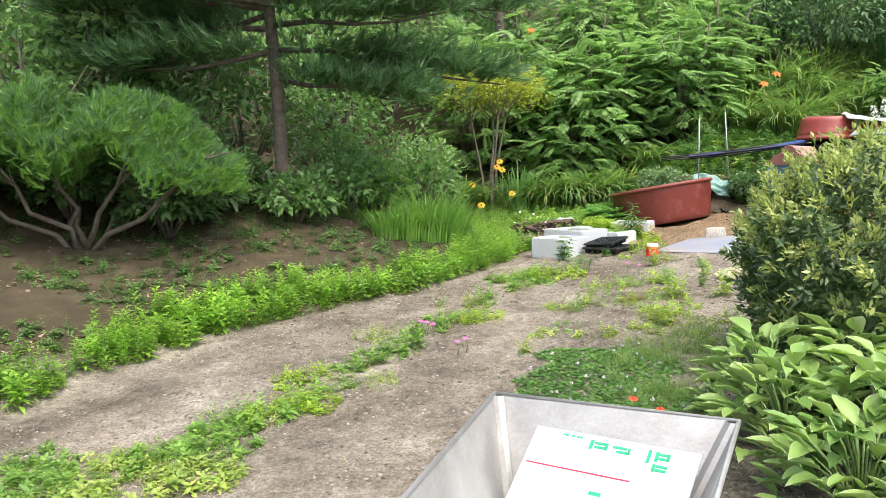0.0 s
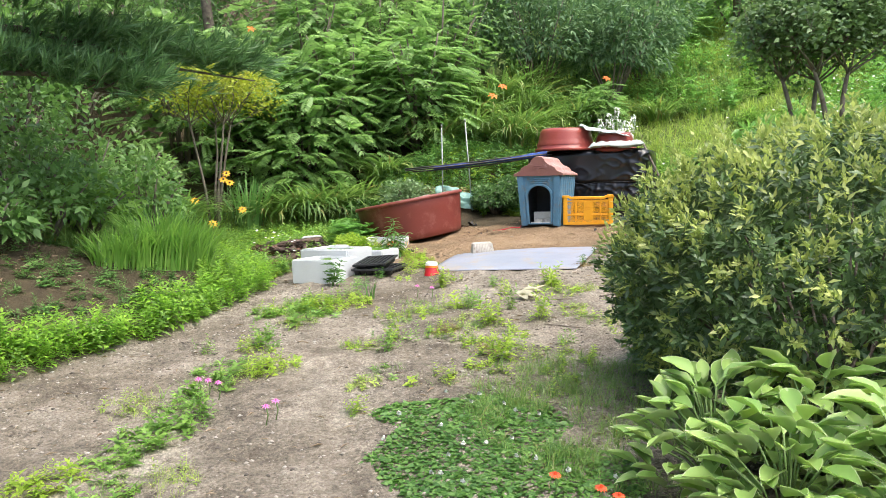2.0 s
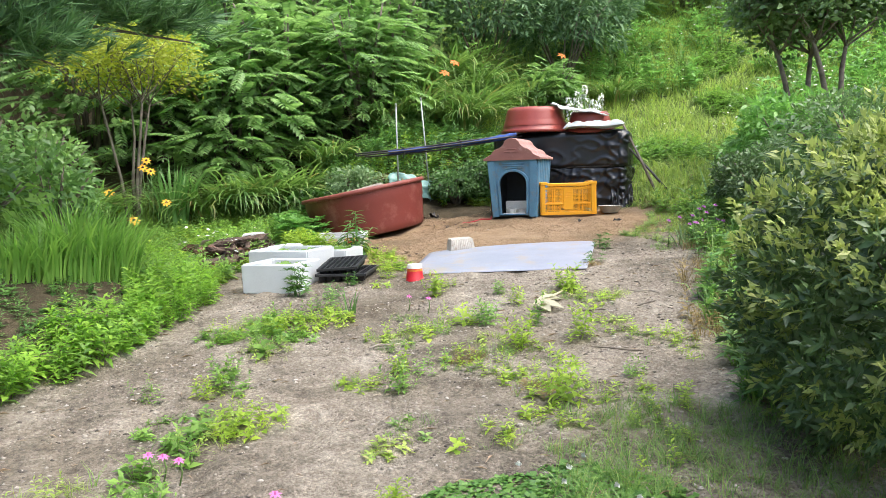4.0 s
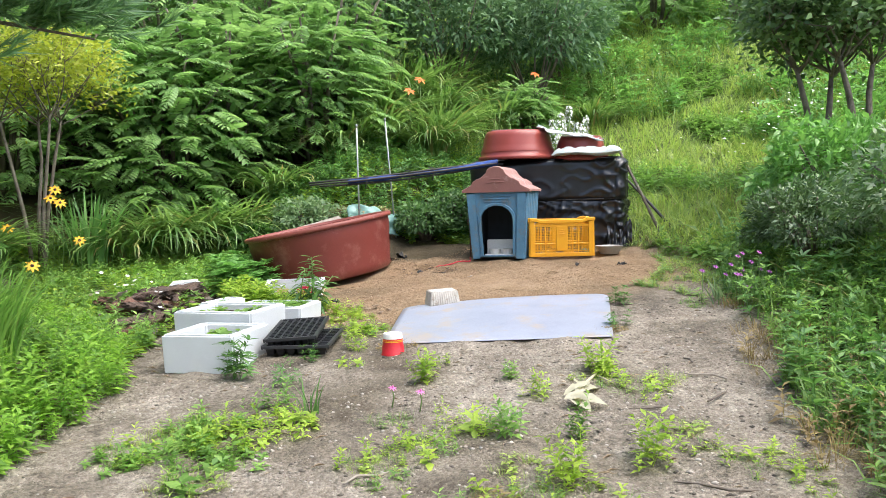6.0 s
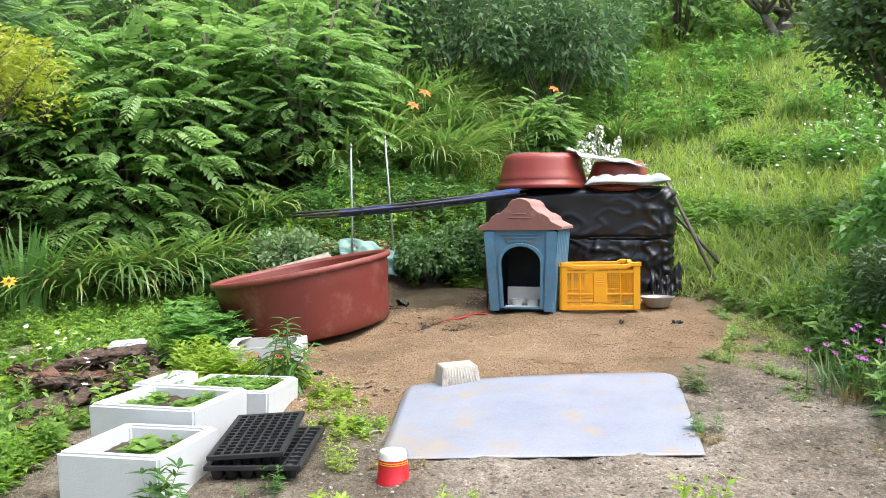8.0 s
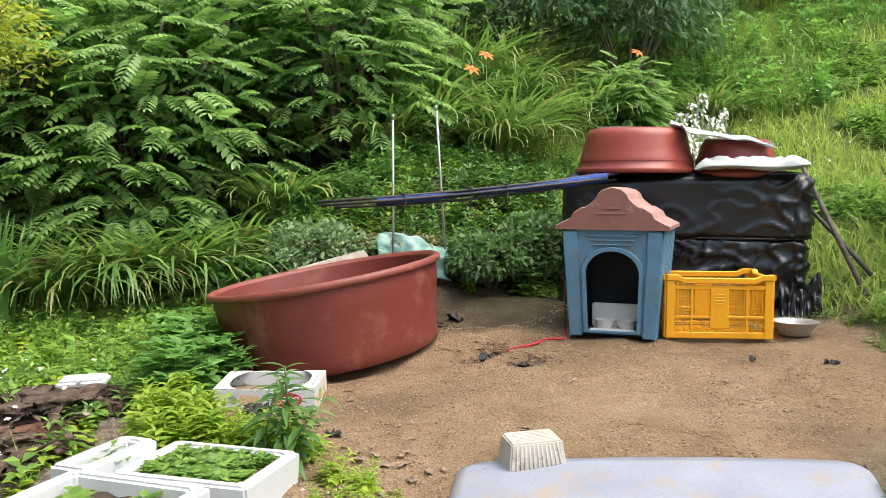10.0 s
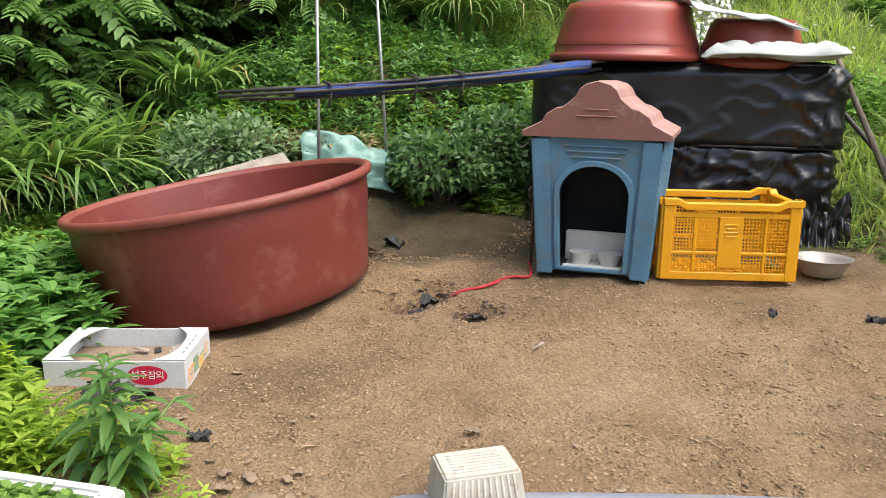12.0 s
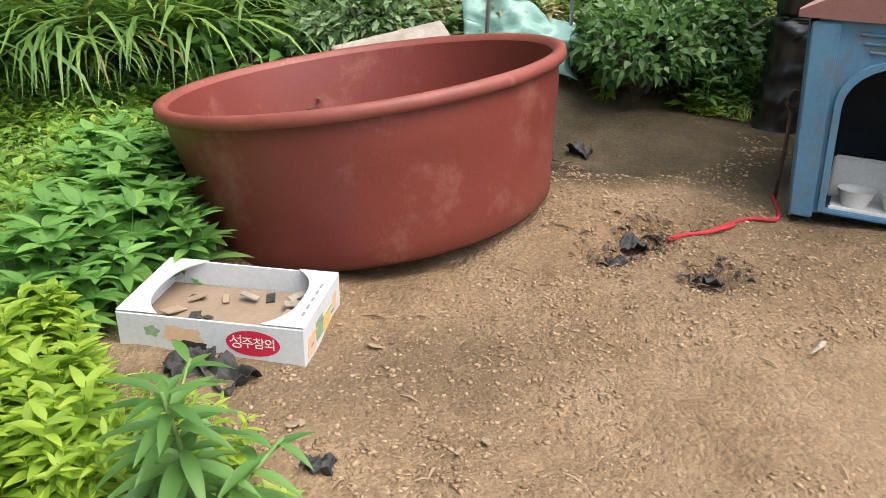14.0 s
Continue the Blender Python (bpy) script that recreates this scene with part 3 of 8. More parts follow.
def kennel():
    """Plastic dog kennel: hollow walls with an arched doorway, pilasters, stepped gable roof, floor tray."""
    m = pose(4.49, 11.34, 0.5, 0, 0, -47.0)
    # front wall's middle at the origin, x to the viewer's right, y to the back
    root = thing("dog_kennel", m, "weathered blue plastic dog kennel with brown gabled roof", "kennel")
    W, D, Hh, t = 0.435, 0.44, 0.562, 0.02
    flare = 0.17  # the walls lean out towards the top

    def bend(bm):
        for v in bm.verts:
            k = 1 + flare * v.co.z / Hh
            v.co.x *= k
            v.co.y = (v.co.y - D / 2) * k + D / 2
        return bm

    # front wall with arch, made as a strip between the arch and the outer edge, both sides and the reveal
    aw, ah, sill = 0.124, 0.325, 0.1
    arch = [(-aw, sill), (-aw, sill + ah - 0.1)] + [(-aw * math.cos(math.pi * k / 16), sill + ah - 0.1 + 0.125 * math.sin(math.pi * k / 16)) for k in range(1, 16)] + [(aw, sill + ah - 0.1), (aw, sill)]
    arch[0], arch[-1] = (-aw, 0.03), (aw, 0.03)
    n = len(arch)
    rim = []
    for i, (x, z) in enumerate(arch):
        if i == 0:
            rim.append((-W / 2, 0))
        elif i == n - 1:
            rim.append((W / 2, 0))
        elif i < n * 0.24:
            rim.append((-W / 2, Hh * (0.4 if i == 1 else 0.4 + 0.6 * (i - 1) / (n * 0.24 - 1))))
        elif i > n - 1 - n * 0.24:
            k = n - 1 - i
            rim.append((W / 2, Hh * (0.4 if k == 1 else 0.4 + 0.6 * (k - 1) / (n * 0.24 - 1))))
        else:
            s = (i - n * 0.24) / (n - 1 - 2 * n * 0.24)
            rim.append((-W / 2 + W * min(max(s, 0), 1), Hh))
    bm = bmesh.new()
    fo = [bm.verts.new((x, 0, z)) for x, z in rim]
    fi = [bm.verts.new((x, 0, z)) for x, z in arch]
    bi = [bm.verts.new((x, t, z)) for x, z in arch]
    bo = [bm.verts.new((x, t, z)) for x, z in rim]
    for i in range(n - 1):
        bm.faces.new((fo[i], fi[i], fi[i + 1], fo[i + 1]))
        bm.faces.new((fi[i], bi[i], bi[i + 1], fi[i + 1]))
        bm.faces.new((bi[i], bo[i], bo[i + 1], bi[i + 1]))
        bm.faces.new((bo[i], fo[i], fo[i + 1], bo[i + 1]))
    part("front_wall", bend(bm), M_BLUE, root)
    # raised band round the arch
    bm = bmesh.new()
    rings = []
    for k, y in ((0.0, -0.002), (0.0, -0.012), (0.016, -0.012), (0.02, -0.002)):
        rings.append([bm.verts.new((x * (1 + k / aw), y, 0.03 + (z - 0.03) * (1 + k / (ah + 0.07)))) for x, z in arch])
    for a, b in zip(rings, rings[1:]):
        for i in range(n - 1):
            bm.faces.new((a[i], b[i], b[i + 1], a[i + 1]))
    part("arch_band", bend(bm), M_BLUE, root, smooth=False)
    for s in (-1, 1):
        part("pilaster", bend(box_bm((0.062, 0.016, Hh - 0.02), (s * (W / 2 - 0.034), -0.006, 0.008), 0.004)), M_BLUE, root)
        # corrugated side
        bm = bmesh.new()
        cols = 28
        rows = [[], []]
        for i in range(cols + 1):
            y = 0.004 + (D - 0.008) * i / cols
            o = 0.007 * (1 if (i // 2) % 2 else 0)
            for r, z in ((0, 0.0), (1, Hh)):
                rows[r].append((bm.verts.new((s * (W / 2 + o), y, z)), bm.verts.new((s * (W / 2 - t), y, z))))
        for i in range(cols):
            a, b, c, d = rows[0][i], rows[0][i + 1], rows[1][i + 1], rows[1][i]
            bm.faces.new((a[0], b[0], c[0], d[0]))
            bm.faces.new((a[1], d[1], c[1], b[1]))
            bm.faces.new((d[0], c[0], c[1], d[1]))
            bm.faces.new((a[0], a[1], b[1], b[0]))
        part("side_wall", bend(bm), M_BLUE, root)
    # added dark panels that stand in for the deep shade behind the doorway
    part("shade_panel", box_bm((W - 0.05, 0.008, Hh - 0.02), (0, D - t - 0.012, 0.01), 0), M_INSIDE_SHADE, root)
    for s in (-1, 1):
        part("shade_panel", box_bm((0.006, D - 0.07, Hh - 0.02), (s * (W / 2 - t - 0.008), D / 2, 0.01), 0), M_INSIDE_SHADE, root)
    part("shade_panel", box_bm((W - 0.06, D - 0.07, 0.006), (0, D / 2, Hh - 0.02), 0), M_INSIDE_SHADE, root)
    part("back_wall", bend(box_bm((W, t, Hh), (0, D - t / 2, 0), 0.002)), M_BLUE, root)
    for k, (z, w) in enumerate(((0.5, 0.2), (0.478, 0.17), (0.522, 0.22), (0.46, 0.06))):
        part("moulded_line", bend(box_bm((w, 0.008, 0.007), (0, -0.002, z), 0.002, 1)), M_BLUE, root)
    # the floor takes the same shade colour
    part("floor_tray", box_bm((W - 0.06, D - 0.05, 0.02), (0, D / 2, 0.012), 0.004), M_INSIDE_SHADE, root)
    part("door_sill", box_bm((2 * aw + 0.01, 0.03, 0.012), (0, 0.012, 0.024), 0.003), M_BLUE, root)
    # white back board low inside the doorway
    part("white_step", box_bm((2 * aw + 0.02, 0.02, 0.13), (0, 0.17, 0.03), 0.006), M_WHITE, root, "dirty white board inside the doorway")
    # roof: stepped gable outline carried back, slightly shrinking, rounded ridges
    g = [(-0.285, 0.0), (-0.285, 0.018), (-0.21, 0.055), (-0.195, 0.083), (-0.155, 0.108), (-0.13, 0.113), (-0.108, 0.13), (-0.085, 0.15), (-0.07, 0.18), (-0.045, 0.2), (0, 0.212)]
    g = g + [(-x, z) for x, z in g[-2::-1]]
    bm = bmesh.new()
    secs = []
    for y, k, dz in ((-0.055, 1.0, 0.0), (-0.05, 1.0, 0.004), (D + 0.03, 0.99, 0.004), (D + 0.035, 0.98, 0.0)):
        secs.append([bm.verts.new((x * k, y, Hh + z * k + dz - 0.004)) for x, z in g])
    for a, b in zip(secs, secs[1:]):
        for i in range(len(g) - 1):
            bm.faces.new((a[i], a[i + 1], b[i + 1], b[i]))
    bm.faces.new(secs[-1])
    for a, b in zip(secs, secs[1:]):
        bm.faces.new((a[0], b[0], b[-1], a[-1]))
    bmesh.ops.recalc_face_normals(bm, faces=bm.faces)
    roof = part("roof", bm, M_ROOF_FADED, root, "sun-bleached brown plastic roof with stepped gable")
    bm = bmesh.new()
    rim_ = [[bm.verts.new((x, y, Hh + z - 0.004)) for x, z in g] for y in (-0.0545, -0.057)]
    bm.faces.new(rim_[1])
    for i in range(len(g)):
        j = (i + 1) % len(g)
        bm.faces.new((rim_[0][i], rim_[0][j], rim_[1][j], rim_[1][i]))
    bmesh.ops.recalc_face_normals(bm, faces=bm.faces)
    part("gable", bm, M_ROOF, roof, "darker brown gable front")
    part("gable_mark", box_bm((0.15, 0.006, 0.007), (0, -0.0585, Hh + 0.075), 0.002, 1), M_ROOF, roof)
    part("gable_mark", box_bm((0.09, 0.006, 0.007), (0, -0.0585, Hh + 0.1), 0.002, 1), M_ROOF, roof)
    return m


def bowl(name, x, y, z, r, h, mat, label, m=None):
    root = thing(name, (m or Matrix()) @ pose(x, y, z), label, "bowl", "bowls at the kennel")
    V, F = lathe([(0.001, 0.0), (r * 0.62, 0.0), (r * 0.66, 0.006), (r * 0.93, h * 0.8), (r, h * 0.97), (r * 1.03, h), (r, h * 1.01), (r * 0.9, h * 0.8), (r * 0.6, 0.012), (0.001, 0.01)], 32)
    solid("body", V, F, mat, root)
    return root


def crate():
    """Vented yellow harvest crate with handles, ribs and a mesh of real openings."""
    L, D, Hh, t = 0.52, 0.36, 0.32, 0.012
    d = Vector((0.86, -0.51, 0)).normalized()
    yaw = math.degrees(math.atan2(d.y, d.x))
    root = thing("plastic_crate", pose(4.69, 11.165, 0.518, 0, 0, yaw) @ pose(L / 2, 0, 0), "yellow ventilated plastic harvest crate beside the kennel", "crate")

    def side(name, w, turn, shift):
        pieces, lat = side_panel(w)
        s = part(name, pieces[0][1], M_YELLOW, root)
        for nm, bm in pieces[1:]:
            part(nm, bm, M_YELLOW, s)
        tagged(part("lattice", lat, M_YELLOW, s), kind="stuff")
        s.matrix_local = pose(*shift, 0, 0, turn)
        return s

    def side_panel(w):
        # frame bars
        out = [("rail", box_bm((w, t, h), (0, 0, z), 0.002, 1)) for z, h in ((0, 0.03), (0.1, 0.012), (Hh - 0.075, 0.02))]
        out += [("corner_post", box_bm((0.04, t + 0.006, Hh), (x, 0, 0), 0.003, 1)) for x in (-w / 2 + 0.02, w / 2 - 0.02)]
        out.append(("centre_panel", box_bm((0.09, t + 0.004, Hh - 0.12), (0, 0, 0.05), 0.002, 1)))
        out += [("rib", box_bm((0.012, t, Hh - 0.05), (k * w * 0.26, 0, 0), 0.002, 1)) for k in (-1, 1)]
        # lattice
        lat = bmesh.new()
        for k in range(int(w / 0.0125)):
            x = -w / 2 + 0.045 + k * 0.0125
            if x > w / 2 - 0.045 or abs(x) < 0.045:
                continue
            box_bm((0.0032, 0.005, Hh - 0.09), (x, 0, 0.02), 0, 1, lat)
        for k in range(17):
            box_bm((w - 0.06, 0.005, 0.0032), (0, 0, 0.03 + k * 0.0135), 0, 1, lat)
        # rim with a dipped hand-hold
        bm = bmesh.new()
        rings = []
        for x, z in ((-0.5, 0), (-0.4, 0), (-0.34, -0.016), (0.34, -0.016), (0.4, 0), (0.5, 0)):
            rings.append([bm.verts.new((x * w, y * (t / 2 + 0.01), Hh - 0.03 + z + q)) for y, q in ((-1, 0.004), (-1, 0.026), (-0.6, 0.03), (0.6, 0.03), (1, 0.026), (1, 0.004), (0.6, 0), (-0.6, 0))])
        for a, b in zip(rings, rings[1:]):
            for i in range(8):
                bm.faces.new((a[i], b[i], b[(i + 1) % 8], a[(i + 1) % 8]))
        bm.faces.new(rings[0])
        bm.faces.new(rings[-1][::-1])
        bmesh.ops.recalc_face_normals(bm, faces=bm.faces)
        out.append(("rim", bm))
        return out, lat

    side("front_side", L, 0, (0, 0, 0))
    side("back_side", L, 0, (0, D, 0))
    side("end_side", D, 90, (-L / 2, D / 2, 0))
    side("end_side", D, 90, (L / 2, D / 2, 0))
    bm = bmesh.new()
    for k in range(9):
        box_bm((L, 0.012, 0.01), (0, 0.02 + k * (D - 0.04) / 8, 0.006), 0, 1, bm)
    for k in range(13):
        box_bm((0.012, D, 0.008), (-L / 2 + 0.02 + k * (L - 0.04) / 12, D / 2, 0.007), 0, 1, bm)
    tagged(part("base_grid", bm, M_YELLOW, root), kind="stuff")
    for k, (w, z) in enumerate(((0.05, 0.215), (0.03, 0.2), (0.055, 0.185), (0.045, 0.17))):
        part("embossed_bar", box_bm((w, 0.004, 0.007), (0, -t / 2 - 0.003, z), 0.001, 1), M_YELLOW, root)


def tarp_stack():
    """Stacked load under a black film pulled tight over the top, cinched by a cord half-way up, creased and gathered below."""
    a, b = Vector((4.76, 12.2, 0)), Vector((5.79, 11.24, 0))
    yaw = math.degrees(math.atan2((b - a).y, (b - a).x))
    L, D, H, zc, rc = (b - a).length, 0.75, 0.805, 0.43, 0.07
    root = thing("wrapped_stack", pose((a.x + b.x) / 2, (a.y + b.y) / 2, 0.55, 0, 0, yaw), "stack wrapped in creased shiny black film, tied round", "stack")
    # outline with rounded corners: point and outward normal at each step
    outline = []
    for cx, cy, a0 in ((L / 2 - rc, rc, -90), (L / 2 - rc, D - rc, 0), (-L / 2 + rc, D - rc, 90), (-L / 2 + rc, rc, 180)):
        for k in range(7):
            q = radians(a0 + 15 * k)
            outline.append((cx + rc * math.cos(q), cy + rc * math.sin(q), math.cos(q), math.sin(q)))
        nx_, ny_ = outline[-1][2], outline[-1][3]
        length = D - 2 * rc if a0 in (-90, 90) else L - 2 * rc
        m = 34 if a0 in (-90, 90) else 90
        tx, ty = -ny_, nx_
        px, py = outline[-1][0], outline[-1][1]
        outline += [(px + tx * length * k / m, py + ty * length * k / m, nx_, ny_) for k in range(1, m)]
    O = np.array(outline)
    nu = len(O)
    step = np.hypot(*(np.roll(O[:, :2], -1, 0) - O[:, :2]).T)
    S = np.concatenate([[0], np.cumsum(step)[:-1]])

    def ridge(x, y, scale, seed, power):
        return (1 - 2 * np.abs(vnoise(x, y, scale, seed) - 0.5)) ** power

    zs = np.concatenate([np.linspace(-0.03, zc - 0.02, 26), np.linspace(zc - 0.012, zc + 0.012, 5), np.linspace(zc + 0.02, H - 0.06, 20)])
    arc = [(0.06 * (1 - math.cos(q)), H - 0.06 + 0.06 * math.sin(q)) for q in np.linspace(0.2, math.pi / 2, 7)]
    rows = [(0.0, z) for z in zs] + arc + [(k, H + 0.012 * min(1, 8 * (k - 0.06))) for k in (0.1, 0.16, 0.24, 0.32, 0.37)]
    V = []
    for inset, z in rows:
        low = z < zc
        u = np.exp(-((z - zc) / 0.012) ** 2)
        if low:
            g1 = ridge(S * 0.7 + z * 1.1, z * 1.5 - S * 0.2, 0.15, 21, 8)
            g2 = ridge(S * 1.1 - z * 0.9, z * 1.1 + S * 0.3, 0.075, 23, 7)
            o = 0.03 * g1 + 0.018 * g2 + 0.03 * (vnoise(S, z * 0.6, 0.24, 27) - 0.5) - 0.008 + 0.02 * max(0, -z / 0.03)
        else:
            near = math.exp(-(z - zc) / 0.07)
            side = np.exp(-((S - (np.pi * rc / 4)) / 0.22) ** 2) + np.exp(-((S - S[-1]) / 0.22) ** 2)
            g1 = ridge(S * 1.6, z * 0.35, 0.1, 31, 3)
            g2 = ridge(S * 0.7 + z * 1.2, z - S * 0.6, 0.13, 33, 6)
            o = 0.012 + 0.01 * near * g1 + (0.007 + 0.022 * side) * g2 + 0.016 * (vnoise(S, z * 0.5, 0.4, 35) - 0.5)
        o = o * (1 - 0.8 * min(1, inset / 0.2)) - 0.022 * u * (0.6 + 0.6 * vnoise(S, S * 0, 0.09, 37)) - inset
        zz = z + 0.006 * (vnoise(S, z * 2, 0.08, 41) - 0.5) + (0.018 * (vnoise(O[:, 0] * 1.4, O[:, 1] + inset, 0.2, 43) - 0.5) if inset > 0.05 else 0)
        V.append(np.stack([O[:, 0] + O[:, 2] * o, O[:, 1] + O[:, 3] * o, np.broadcast_to(zz, nu)], -1))
    nv = len(V)
    V = np.concatenate(V)
    i, j = np.arange(nu), np.arange(nv - 1)[:, None]
    F = np.stack([j * nu + i, j * nu + (i + 1) % nu, (j + 1) * nu + (i + 1) % nu, (j + 1) * nu + i], -1).reshape(-1, 4)
    c = len(V)
    V = np.vstack([V, [(0, D / 2, H + 0.014)]])
    tri = np.stack([(nv - 1) * nu + i, (nv - 1) * nu + (i + 1) % nu, np.full(nu, c)], -1)
    solid("film", V, [F, tri], M_BLACKFILM, root)
    P = np.stack([O[:, 0] + O[:, 2] * 0.0, O[:, 1] + O[:, 3] * 0.0, zc + 0.006 * (vnoise(S, S * 0, 0.3, 45) - 0.5)], -1)
    V, F = tube(np.vstack([P[::4], P[:1]]), 0.005, 6)
    solid("cord", V, F, M_ROD, root)
    # loose gathered end at the front corner
    n = 26
    V = [(L / 2 - 0.16 + 0.22 * i / n, -0.035 - 0.05 * vnoise(i * 0.3, j * 0.3, 0.4, 8) - 0.07 * (1 - j / 12) ** 2 * abs(math.sin(i * 0.8)), -0.02 + 0.26 * (j / 12) * (0.5 + 0.7 * vnoise(i, 2, 3, 4))) for j in range(13) for i in range(n + 1)]
    F = [(j * (n + 1) + i, j * (n + 1) + i + 1, (j + 1) * (n + 1) + i + 1, (j + 1) * (n + 1) + i) for j in range(12) for i in range(n)]
    solid("torn_end", np.array(V), np.array(F), M_BLACKFILM, root)
    return root, yaw


def upturned_tub(name, x, y, z, r0, r1, h, mat, label, tilt=(0, 0)):
    root = thing(name, pose(x, y, z, 180 + tilt[0], tilt[1], 0) @ pose(0, 0, -h), label, "tub", "tubs on the wrapped stack")
    V, F = lathe(tub_profile(r0, r1, h, 0.01, 0.022, 0.03), 56)
    solid("body", V, F, mat, root)
    rv, rf = lathe([(r1 - 0.012, h * 0.70), (r1 + 0.002, h * 0.72), (r1 - 0.006, h * 0.74)], 56)
    solid("moulded_ring", rv, rf, mat, root)
    return root


def foam_box(x, y, yaw, w, d, h, soil, label, seedlings, wall=0.036, tilt=0):
    """Open box of white foam; x, y is its front-left corner, the width runs along yaw."""
    root = thing("foam_box", pose(x, y, gz(x, y) - 0.005, 0, tilt, yaw) @ pose(w / 2, d / 2, 0), label, "planter box", "foam boxes at the path's edge")
    bm = bmesh.new()
    o = [bm.verts.new((sx * w / 2, sy * d / 2, 0)) for sx, sy in ((-1, -1), (1, -1), (1, 1), (-1, 1))]
    p = [bm.verts.new((sx * (w / 2 + 0.006), sy * (d / 2 + 0.006), h)) for sx, sy in ((-1, -1), (1, -1), (1, 1), (-1, 1))]
    q = [bm.verts.new((sx * (w / 2 - wall), sy * (d / 2 - wall), h)) for sx, sy in ((-1, -1), (1, -1), (1, 1), (-1, 1))]
    r = [bm.verts.new((sx * (w / 2 - wall - 0.006), sy * (d / 2 - wall - 0.006), 0.03)) for sx, sy in ((-1, -1), (1, -1), (1, 1), (-1, 1))]
    bm.faces.new(o[::-1])
    bm.faces.new(r)
    for u, v in ((o, p), (p, q), (q, r)):
        for i in range(4):
            j = (i + 1) % 4
            bm.faces.new((u[i], u[j], v[j], v[i]))
    bmesh.ops.bevel(bm, geom=bm.edges[:], offset=0.009, segments=3, affect="EDGES")
    part("body", bm, M_FOAM, root)
    g = np.random.default_rng(int(x * 1000))
    nx, ny = 14, 12
    V = [((i / nx - 0.5) * (w - 2 * wall - 0.004), (j / ny - 0.5) * (d - 2 * wall - 0.004), soil + 0.02 * g.random()) for j in range(ny + 1) for i in range(nx + 1)]
    F = [(j * (nx + 1) + i, j * (nx + 1) + i + 1, (j + 1) * (nx + 1) + i + 1, (j + 1) * (nx + 1) + i) for j in range(ny) for i in range(nx)]
    solid("soil", np.array(V), np.array(F), M_SOIL, root)
    n = seedlings
    pos = np.stack([g.uniform(-0.36, 0.36, n) * w, g.uniform(-0.36, 0.36, n) * d, np.full(n, soil)], -1)
    V, F = planted([sprig(7, 0.5, 0.75, 0.72, 40 + k, 0.5, False, 3) for k in range(3)], pos, g.uniform(0.035, 0.07, n) * (1.5 if n < 40 else 1), g)
    tagged(solid("seedling_growth", V, F, M_WEED, root), "young green seedlings", kind="stuff")
    return root


def seed_tray(x, y, z, yaw, cols, rows, pitch, depth, label, tilt=(0, 0)):
    root = thing("seedling_tray", pose(x, y, z, tilt[0], tilt[1], yaw), label, "seed tray", "black seedling trays")
    w, l = cols * pitch, rows * pitch
    for i in range(cols + 1):
        part("grid_bar", box_bm((0.008, l + 0.012, 0.006), (-w / 2 + i * pitch, 0, depth), 0), M_TRAY, root)
    for j in range(rows + 1):
        part("grid_bar", box_bm((w + 0.012, 0.008, 0.006), (0, -l / 2 + j * pitch, depth - 0.0005), 0), M_TRAY, root)
    for s in (-1, 1):
        part("rim", box_bm((0.012, l + 0.03, 0.018), (s * (w / 2 + 0.008), 0, depth - 0.01), 0.002, 1), M_TRAY, root)
        part("rim", box_bm((w + 0.004, 0.012, 0.018), (0, s * (l / 2 + 0.008), depth - 0.01), 0.002, 1), M_TRAY, root)
    r0, r1 = pitch * 0.46, pitch * 0.28
    V = np.array([(sx * r, sy * r, zz) for r, zz in ((r0, depth), (r1, 0.0)) for sx, sy in ((-1, -1), (1, -1), (1, 1), (-1, 1))])
    F = np.array([(0, 1, 5, 4), (1, 2, 6, 5), (2, 3, 7, 6), (3, 0, 4, 7), (4, 5, 6, 7)])
    me = fill(bpy.data.meshes.new("cell"), V, F, False)
    me.materials.append(M_TRAY)
    for i in range(cols):
        for j in range(rows):
            c = new("cell", me)
            c.parent = root
            c.location = (-w / 2 + (i + 0.5) * pitch, -l / 2 + (j + 0.5) * pitch, 0)
    return root


